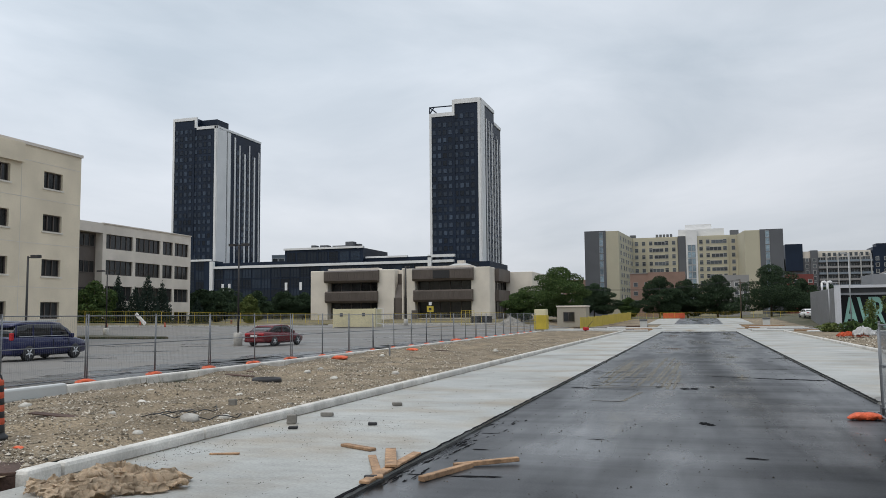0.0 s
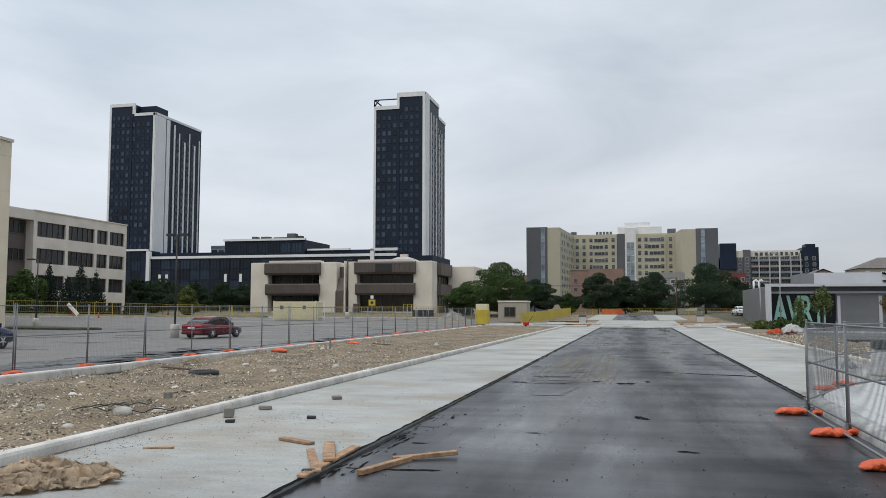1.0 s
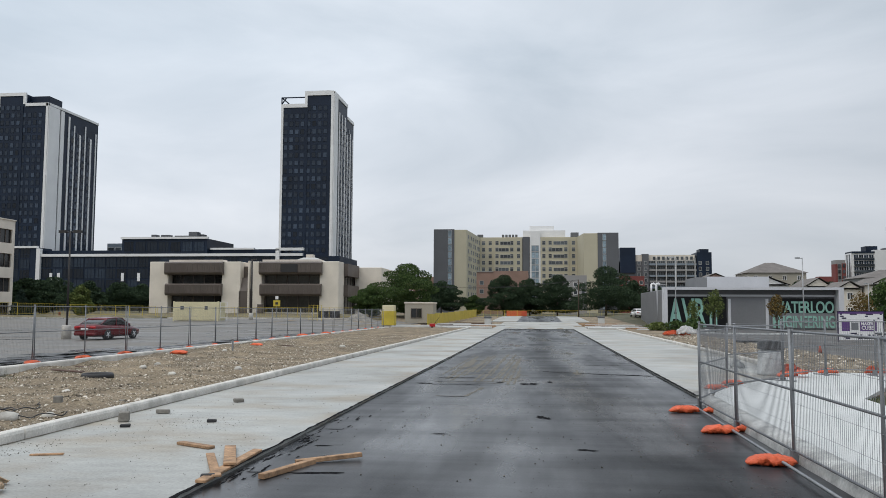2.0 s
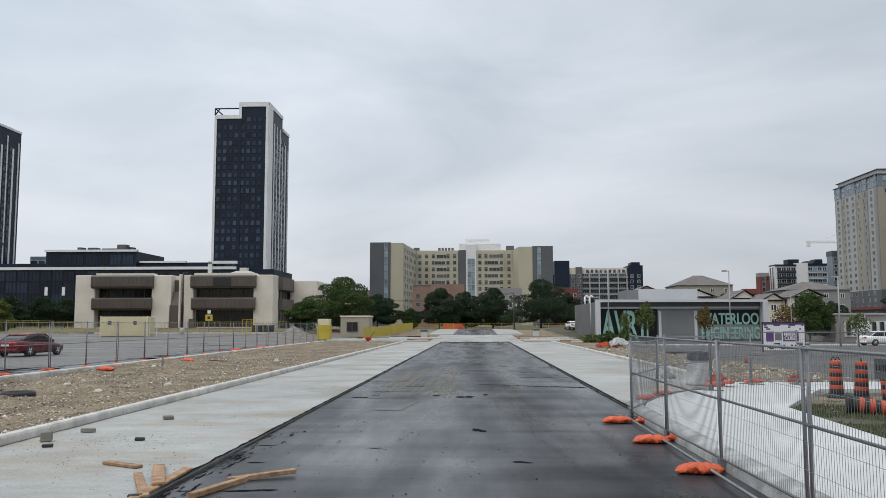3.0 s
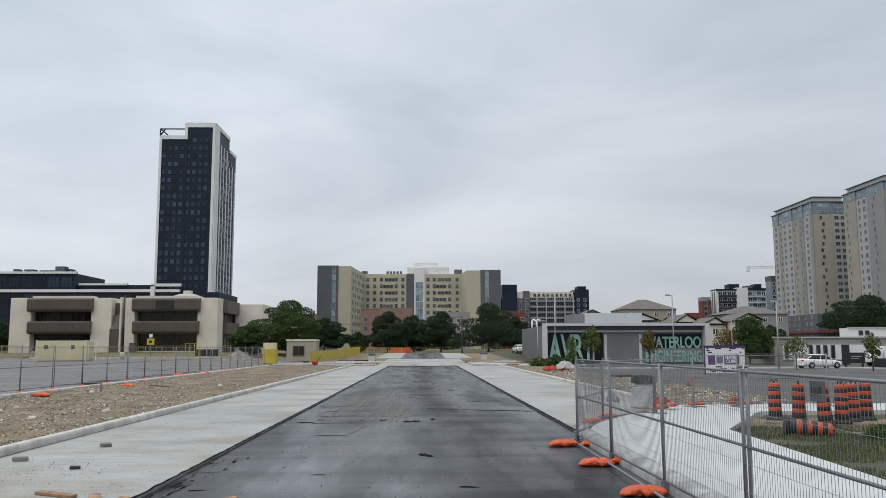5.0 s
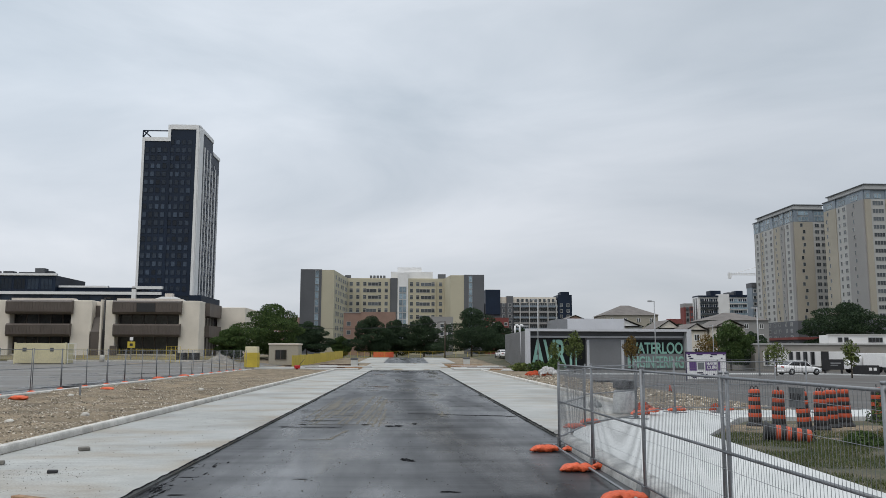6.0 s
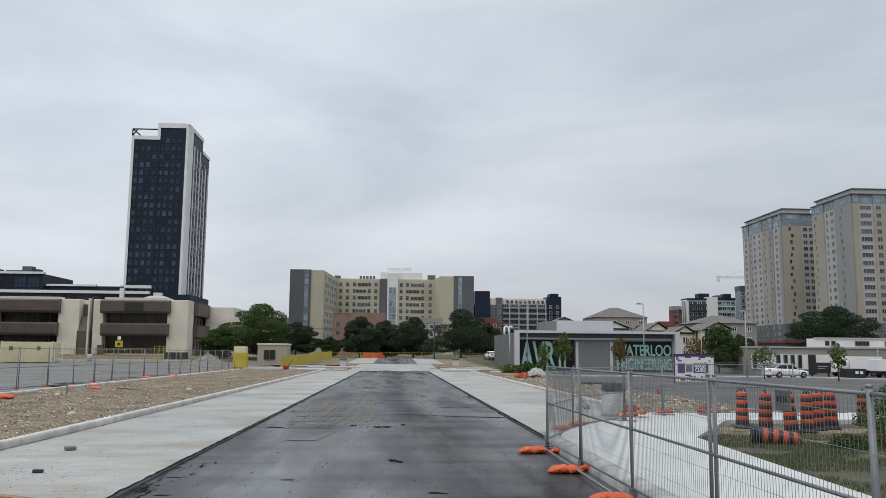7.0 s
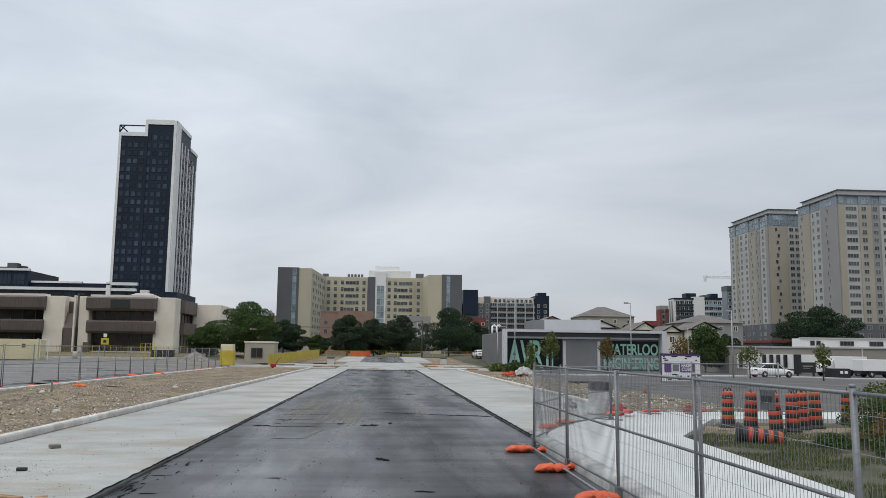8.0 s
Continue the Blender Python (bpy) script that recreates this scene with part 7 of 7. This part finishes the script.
def wheel_at(car, x, y, r, w=.22):
    s = 1 if x > 0 else -1
    bm = bmesh.new()
    lathe(bm, [(r * .68, -w / 2), (r * .95, -w / 2), (r, -w / 2 + .03), (r, w / 2 - .03), (r * .95, w / 2), (r * .68, w / 2)], 24)
    wh = part("wheel", bm, M["black"], car, at=pose(x, y, r, 0, 90 * s, 0))
    bm = bmesh.new()
    lathe(bm, [(r * .66, .0), (r * .66, w / 2 - .01), (r * .6, w / 2 + .0), (r * .56, w / 2 - .05)], 24)
    part("rim", bm, M["alloy"], wh)
    bm = bmesh.new()
    lathe(bm, [(r * .64, w / 2 - .06), (r * .64, w / 2 - .045), (r * .2, w / 2 - .02)], 20)
    part("hub_cover", bm, M["greypole"], wh)
    bm = bmesh.new()
    for k in range(5):
        a = k * 2 * math.pi / 5
        tube(bm, (0, 0, w / 2 - .01), (r * .6 * math.cos(a), r * .6 * math.sin(a), w / 2 - .01), r * .13, r * .1, 6)
    part("spokes", bm, M["alloy"], wh)


def sedan(name, at, paint, label, L=4.85, W=1.84, H=1.44, base=2.80):
    c = thing(name, at, label, "car", "parked cars")
    h = L / 2
    part("body", shell([(-h, W * .36, .42, .80), (-h + .12, W * .45, .28, .98), (-h + .6, W * .49, .2, 1.02), (-h + 1.3, W * .5, .18, .98), (0, W * .5, .17, .95), (h - 1.5, W * .5, .18, .93),
                        (h - .8, W * .485, .19, .84), (h - .25, W * .44, .22, .72), (h, W * .34, .3, .58)], 24, 4.2), paint, c)
    part("greenhouse", shell([(-h + .42, W * .33, .88, 1.03), (-h + .8, W * .38, .86, 1.16), (-h + 1.35, W * .40, .86, 1.35), (-.35, W * .40, .86, H - .015), (.2, W * .40, .86, H - .02), (.85, W * .39, .86, 1.25), (h - 1.0, W * .36, .80, .95)], 28, 5.5), M["carglass"], c, "dark tinted windows")
    part("roof", shell([(-h + 1.12, W * .345, 1.20, 1.305), (-h + 1.5, W * .375, 1.27, 1.405), (-.5, W * .388, 1.31, H), (.1, W * .388, 1.32, H), (.5, W * .36, 1.30, H - .055)], 24, 3.4), paint, c)
    for s in (-1, 1):
        bm = bmesh.new()
        for a, b in (((s * W * .405, -.28, .9), (s * W * .385, -.28, 1.38)), ((s * W * .40, h - 1.2, .9), (s * W * .37, .38, 1.38)), ((s * W * .395, -h + .55, .98), (s * W * .365, -1.05, 1.36))):
            tube(bm, a, b, .035, n=6)
        part("pillar", bm, paint, c)
        part("tail_light", soft_box(s * W * .3 - .2, s * W * .3 + .2, -h + .0, -h + .2, .72, .88, .03), M["tail"], c, "red tail light")
        part("headlight", soft_box(s * W * .32 - .18, s * W * .32 + .18, h - .28, h - .06, .58, .70, .03), M["alloy"], c, "clear headlight")
        part("mirror", soft_box(s * W * .5 - .08 + s * .05, s * W * .5 + .08 + s * .05, .72, .84, .92, 1.02, .03), paint, c)
        part("door_line", boxes(*[(s * W * .5 - .012, s * W * .5 + .006, y, y + .02, .3, .9) for y in (-1.1, -.2, .9)]), M["black"], c)
        for y in (-base / 2 + .05, base / 2 + .05):
            wheel_at(c, s * (W / 2 - .1), y, .335)
    part("number_plate", boxes((-.26, .26, -h - .012, -h + .02, .62, .76)), M["paint_white"], c, "blank white plate")
    part("bumper", soft_box(-W * .42, W * .42, -h - .03, -h + .3, .28, .5, .08), paint, c)
    return c


def minivan(at, paint, label, L=5.1, W=1.95, H=1.84, base=3.08):
    c = thing("minivan", at, label, "car", "parked cars")
    h = L / 2
    part("body", shell([(-h, W * .42, .35, 1.08), (-h + .1, W * .47, .26, 1.18), (-h + .8, W * .5, .22, 1.18), (0, W * .5, .2, 1.16), (h - 1.5, W * .5, .2, 1.13), (h - .9, W * .485, .2, 1.08), (h - .25, W * .45, .24, .95), (h - .05, W * .40, .28, .84), (h, W * .33, .36, .66)], 24, 5), paint, c)
    part("greenhouse", shell([(-h + .08, W * .40, 1.1, 1.3), (-h + .3, W * .43, 1.1, 1.66), (-h + 1, W * .435, 1.1, H - .06), (.55, W * .43, 1.1, H - .07), (1.1, W * .41, 1.1, 1.55), (h - .85, W * .36, 1.02, 1.12)], 24, 6), M["carglass"], c, "dark tinted windows")
    part("roof", shell([(-h + .12, W * .37, 1.58, 1.68), (-h + .6, W * .41, 1.6, H - .01), (0, W * .41, 1.62, H), (.65, W * .39, 1.6, H - .04), (.95, W * .33, 1.55, 1.63)], 20, 3.5), paint, c)
    for s in (-1, 1):
        bm = bmesh.new()
        for a, b in (((s * W * .445, -.05, 1.02), (s * W * .41, -.05, 1.66)), ((s * W * .43, h - 1.1, 1.0), (s * W * .385, .72, 1.64)), ((s * W * .445, -1.25, 1.02), (s * W * .42, -1.25, 1.66)), ((s * W * .43, -h + .2, 1.0), (s * W * .41, -h + .3, 1.64))):
            tube(bm, a, b, .045, n=6)
        part("pillar", bm, paint, c)
        part("roof_rail", boxes((s * W * .36 - .03, s * W * .36 + .03, -1.9, .4, H - .01, H + .05)), M["alloy"], c, "silver roof rail")
        part("tail_light", soft_box(s * W * .40 - .09, s * W * .40 + .10, -h - .005, -h + .12, .98, 1.32, .03), M["tail"], c, "red tail light")
        part("headlight", soft_box(s * W * .34 - .18, s * W * .34 + .18, h - .3, h - .06, .65, .84, .04), M["alloy"], c, "clear headlight")
        part("mirror", soft_box(s * W * .5 - .1 + s * .1, s * W * .5 + .1 + s * .1, 1.0, 1.15, 1.05, 1.25, .03), paint, c)
        part("trim", boxes((s * W * .5 - .01, s * W * .5 + .012, -h + .3, h - 1.1, 1.14, 1.165)), M["alloy"], c, "bright waistline trim")
        part("door_line", boxes(*[(s * W * .5 - .012, s * W * .5 + .006, y, y + .02, .3, 1.0) for y in (-1.3, -.05, 1.0)]), M["black"], c)
        for y in (-base / 2 - .05, base / 2 - .05):
            wheel_at(c, s * (W / 2 - .1), y, .365)
    part("bumper", soft_box(-W * .44, W * .44, -h - .05, -h + .3, .3, .58, .08), paint, c)
    return c


sedan("sedan", pose(-27.92, 50.35, 0, 0, 0, -5.7), M["carred"], "dark red saloon car parked on the wet lot")
minivan(pose(-30.93, 32.3, 0, 0, 0, 2), M["carblue"], "navy blue minivan with roof rails parked on the lot")
sedan("sedan", pose(39.8, 82.0, hz(39.8, 82) - .02, 0, 0, -80), M["paint_white"], "white saloon car parked along the side road", L=4.5)
sedan("sedan", pose(17.5, 150, hz(17.5, 150), 0, 0, 10), M["paint_white"], "white car parked beside the steel-clad building", L=4.5)


def truck(at, label, L=6.5, H=2.7):
    t = thing("box_truck", at, label, "truck", "box trucks")
    part("cargo_box", soft_box(-1.15, 1.15, -L / 2, L / 2 - 1.9, .85, H, .05), M["paint_white"], t)
    part("cab", shell([(L / 2 - 1.8, 1.0, .5, 2.3), (L / 2 - .9, 1.0, .5, 2.25), (L / 2 - .45, .98, .5, 1.5), (L / 2, .9, .55, 1.3)], 20, 5), M["paint_white"], t)
    part("windscreen", boxes((-1.02, 1.02, L / 2 - 1.4, L / 2 - .75, 1.5, 2.05)), M["carglass"], t, "dark cab windows")
    part("chassis", boxes((-.8, .8, -L / 2, L / 2 - .3, .45, .85)), M["black"], t)
    for s in (-1, 1):
        for y in (-L / 2 + 1.3, L / 2 - .9):
            wheel_at(t, s * .9, y, .42, .28)
    return t


truck(pose(63.3, 110.0, hz(63.3, 110) - .02, 0, 0, 90), "white box truck parked before the low building")
truck(pose(64.6, 103.6, hz(64.6, 103.6) - .02, 0, 0, -90), "white box truck with its cab facing out", 5.2, 2.35)
ds = thing("dark_signboard", (54.3, 105, hz(55, 105)), "dark signboard by the truck yard", "sign")
part("panel", boxes((0, 2.8, 0, .2, .5, 1.85)), M["black"], ds)
part("post", boxes((.2, .4, 0, .2, 0, .5)), M["black"], ds)
part("post", boxes((2.4, 2.6, 0, .2, 0, .5)), M["black"], ds)
part("lettering_bar", boxes((1.0, 2.4, -.02, 0, 1.3, 1.42)), M["greypole"], ds)
part("lettering_bar", boxes((1.0, 2.0, -.02, 0, 1.05, 1.13)), M["greypole"], ds)
dm = thing("dumpster", (56.6, 100.5, hz(57, 100.5)), "black open waste skip beside the truck", "bin")
part("body", soft_box(0, 2.6, 0, 1.6, 0, 1.15, .06), M["black"], dm)
part("poster", boxes((1.2, 1.6, -.02, 0, .5, .85)), M["paint_white"], dm)
part("poster", boxes((1.8, 2.2, -.02, 0, .5, .85)), M["paint_white"], dm)

banner = thing("event_banner", pose(20.15, 58.4, -.02, 0, 0, 14), "white and purple printed banner on a frame", "banner")
part("board", boxes((0, 3.28, -.03, .03, .12, 2.05)), M["paint_white"], banner)
part("frame", boxes((-.05, 0, -.05, .05, 0, 2.08), (3.28, 3.33, -.05, .05, 0, 2.08), (0, 3.28, -.05, .05, 2.02, 2.08)), M["purpledark"], banner)
part("print_panel", boxes((1.55, 2.8, -.04, -.03, .72, 1.42)), M["purple"], banner, "purple print panel")
part("print_panel", boxes((.22, .82, -.04, -.03, .72, 1.42)), M["purple"], banner, "purple print panel")
part("print_panel", boxes((.92, 1.45, -.04, -.03, .8, 1.3)), M["galv"], banner, "grey print panel")
part("print_panel", boxes((.0, 3.28, -.04, -.03, 1.9, 2.02)), M["purple"], banner, "purple print strip")
rb = random.Random(5)
for k in range(46):
    x, z = .1 + 3.0 * rb.random(), rb.choice((.18, .28, .4, .52, 1.55, 1.68, 1.82))
    w = .12 + .22 * rb.random()
    part("printed_bar", boxes((x, min(3.25, x + w), -.038, -.03, z, z + .09)), M["purpledark"], banner)
for words, x, z, s in (("MAKER", 1.64, 1.12, .28), ("CUBE", 1.66, .82, .36)):
    cu = bpy.data.curves.new("lettering", "FONT")
    cu.body, cu.size, cu.extrude, cu.offset = words, s, .004, .008
    ob = new("lettering", cu)
    me = bpy.data.meshes.new_from_object(ob.evaluated_get(bpy.context.evaluated_depsgraph_get()))
    bpy.data.objects.remove(ob)
    me.materials.append(M["paint_white"])
    part("lettering", me, None, banner, "white capital letters", at=pose(x, -.045, z, 90))

# ---- low industrial building, fence and houses to the east ----
low = thing("industrial_building", (50.9, 118, 0), "long low drab industrial building with a pale loading wall", "building")
part("wall", boxes((0, 62, 0, 14, -.9, 3.3)), M["lowwall"], low)
part("upper_block", boxes((15.4, 62, 8, 11, 3.3, 4.85)), M["white"], low, "pale upper block")
part("roof_edge", boxes((-.2, 62, -.2, .5, 3.2, 3.42), (15.2, 62, 7.8, 8.3, 4.8, 5.0)), M["aptwhite"], low)
part("loading_wall", boxes((1.2, 13.9, -.15, 0, .1, 2.25)), M["white"], low, "white panelled wall")
wd_ = window_mesh("window", .55, 1.9, M["slate"], M["glass"], .05, .2)
for x in (1.7, 5.25, 6.35, 7.4, 8.5):
    part("window", wd_, None, low, at=(x, -.15, .3))
part("door", boxes((9.8, 10.9, -.3, -.1, -.5, 2.25)), M["black"], low, "dark loading door")
part("door", boxes((21.2, 26.0, -.3, -.004, -.7, 1.45)), M["black"], low, "black panel across the loading bay")
for x in (4.0, 14.2, 20.4, 28.0):
    part("downpipe", boxes((x, x + .14, -.16, -.004, -.9, 3.2)), M["framegrey"], low)
wu = window_mesh("window", 2.3, .75, M["slate"], M["glass"], .08, .1, 4)
for x in (22.9, 27.8, 33.0, 38.0):
    part("window", wu, None, low, at=(x, 8, 3.72))
wu = window_mesh("window", .7, .75, M["slate"], M["glass"], .06, .1, 1)
for x in (17.2, 18.2):
    part("window", wu, None, low, at=(x, 8, 3.72))


def house(x, y, w, d, eave, ridge, label, wall="cream", hip=False, rz=0):
    b = thing("house", pose(x, y, 0, 0, 0, rz), label, "house", "houses")
    part("wall", boxes((0, w, 0, d, 0, eave)), M[wall], b)
    bm = bmesh.new()
    o = .5
    if hip:
        v = [bm.verts.new(p) for p in ((-o, -o, eave), (w + o, -o, eave), (w + o, d + o, eave), (-o, d + o, eave), (w * .42, d / 2, ridge), (w * .58, d / 2, ridge))]
        for q in ((0, 1, 5, 4), (1, 2, 5), (2, 3, 4, 5), (3, 0, 4), (3, 2, 1, 0)):
            bm.faces.new([v[i] for i in q])
    else:
        v = [bm.verts.new(p) for p in ((-o, -o, eave - .2), (w + o, -o, eave - .2), (w + o, d + o, eave - .2), (-o, d + o, eave - .2), (w / 2, -o, ridge), (w / 2, d + o, ridge))]
        for q in ((0, 4, 5, 3), (1, 2, 5, 4), (3, 2, 1, 0)):
            bm.faces.new([v[i] for i in q])
        g = bmesh.new()
        a = [g.verts.new(p) for p in ((0, 0, eave - .3), (w, 0, eave - .3), (w / 2, 0, ridge - .25), (0, .3, eave - .3), (w, .3, eave - .3), (w / 2, .3, ridge - .25))]
        for q in ((0, 1, 2), (5, 4, 3), (0, 2, 5, 3), (1, 4, 5, 2)):
            g.faces.new([a[i] for i in q])
        part("gable", g, M[wall], b)
    part("roof", bm, M["shingle"], b)
    wm_ = window_mesh("window", 1.1, 1.3, M["white"], M["glass"], .1, .12, 2)
    for k in range(max(1, int(w / 3.5))):
        for z in (eave - 2.2, eave - 5.0):
            if z > .5:
                part("window", wm_, None, b, at=(w * (k + .5) / max(1, int(w / 3.5)), 0, z))
    return b


house(61.4, 250, 16.4, 16, 13.6, 17.0, "large pale house with a grey hipped roof", "aptbeige", True)
house(60.3, 158, 6.0, 10, 7.2, 8.6, "cream gabled house behind the trees", "cream")
house(55.6, 161, 4.4, 10, 6.6, 7.9, "cream gabled house behind the trees", "cream")
house(52.6, 170, 5.2, 10, 7.2, 8.9, "cream gabled house behind the trees", "cream")
house(43.0, 174, 7.6, 10, 7.7, 9.2, "small white gabled house behind the steel-clad building", "white")
house(79.5, 212, 16, 14, 10.6, 12.9, "brown house with a grey hipped roof", "aptgrey", True)
house(48, 260, 12, 12, 11.5, 14, "brown house behind the steel-clad building", "brick")
plain_block("red_flats", 137.1, 141.4, 398, 6, 26.4, "aptgrey", "small red and grey apartment block far off", 0, 8, 1.6, 1.5, z0=3,
            extra=((-.3, .7, -.3, 5, 0, 24.5, "redbrick", "bay"), (2.6, 4.4, -.4, 5, 0, 24.8, "redbrick", "bay"), *[(1.0 + c * 2.0, 2.0 + c * 2.0, -.55, -.1, 4 + k * 2.7, 5.5 + k * 2.7, "aptglass", "pane") for k in range(8) for c in range(2)]))


def white_flats():
    """Two glazed balcony stacks with white fins and a white wall between them."""
    b = thing("white_flats", (142, 400, 0), "white apartment block with dark glazed balconies", "building")
    part("wall", boxes((2.8, 27.7, 0, 8, 0, 29.8)), M["white"], b)
    part("wall", boxes((12.8, 18.6, -.5, 8, 0, 31.2)), M["white"], b)
    for y in (1.6, 4.6):
        part("recess", boxes((2.74, 2.8, y, y + 1.4, 3, 29.2)), M["slate"], b, "grey vertical joint")
    part("roof_edge", boxes((2.9, 13, -.7, 8, 29.8, 30.5), (18.6, 27.9, -.7, 8, 29.8, 30.9)), M["darkpanel"], b)
    for x, w, m in ((10.5, 5.2, "darkpanel"), (19.4, 3.0, "slate"), (23.6, 3.4, "darkpanel")):
        part("roof_unit", boxes((x, x + w, 3, 9, 29.8, 33.2 if m == "darkpanel" else 32.4)), M[m], b)
    pane = window_mesh("window", 2.1, 2.3, M["white"], M["towerglass"], .12, .12, 2)
    pale = window_mesh("window", 2.1, 2.3, M["white"], M["stripglass"], .12, .12, 2)
    for k in range(9):
        z = 3.6 + k * 2.9
        for c in range(4):
            part("window", pane, None, b, at=(4.9 + c * 2.25, 0, z))
            part("window", pane if (k + c) % 3 else pale, None, b, at=(19.8 + c * 2.25, 0, z))
        part("balcony", boxes((3.8, 12.7, -1.1, 0, z - .35, z - .1)), M["darkpanel"], b)
        part("balcony", boxes((18.7, 27.7, -1.3, 0, z - .35, z - .05)), M["white"], b)
        part("railing", boxes((3.8, 12.7, -1.12, -1.06, z - .1, z + .75)), M["aptglass"], b, "dark glass railing")
        part("railing", boxes((18.7, 27.7, -1.32, -1.26, z - .05, z + .75)), M["stripglass"], b, "pale glass railing")
    return b


white_flats()
plain_block("blue_flats", 160.5, 168, 372, 6, 33, "bluegrey", "blue-grey apartment block far off", 3, 10, 1.5, 1.5, z0=3, extra=((-.2, 8, -.4, 6, 32.4, 34.6, "slate", "cap"),))
plain_block("red_shops", 92.5, 97, 284, 4, 13.9, "redbrick", "low red-roofed building far off", 2, 2, 1.5, 1.5)
crane = thing("tower_crane", (195, 440, 0), "white construction tower crane far off", "crane")
bm = bmesh.new()
tube(bm, (0, 0, 0), (0, 0, 50), .7, n=4)
part("mast", bm, M["white"], crane)
part("jib", boxes((-18, 26, -.3, .3, 44.7, 45.1), (-18, 26, -.3, .3, 45.7, 45.9), *[(-17.6 + k * 1.4, -17.45 + k * 1.4, -.2, .2, 45.1, 45.7) for k in range(31)]), M["white"], crane)
part("counterweight", boxes((-18.2, -16.6, -.7, .7, 42.9, 46.0)), M["white"], crane)
bm = bmesh.new()
tube(bm, (0, 0, 50), (22, 0, 45.4), .12, n=4)
tube(bm, (0, 0, 50), (-13.5, 0, 45.9), .12, n=4)
part("stay", bm, M["white"], crane)
bm = bmesh.new()
edge = []
for k in range(32):
    x = 14 + k * 2
    y = 80 + (x - 14) * 9 / 61
    edge.append([bm.verts.new((x, y + d, hz(x, y + d) + up)) for d, up in ((0, -.1), (0, .09), (.04, .12), (2.4, .12), (2.4, -.1))])
for a, b in zip(edge, edge[1:]):
    for i in range(4):
        bm.faces.new((a[i], b[i], b[i + 1], a[i + 1]))
solid("side_pavement", bm, M["walk"], "pale pavement across the side road", "pavement", kind="structure")
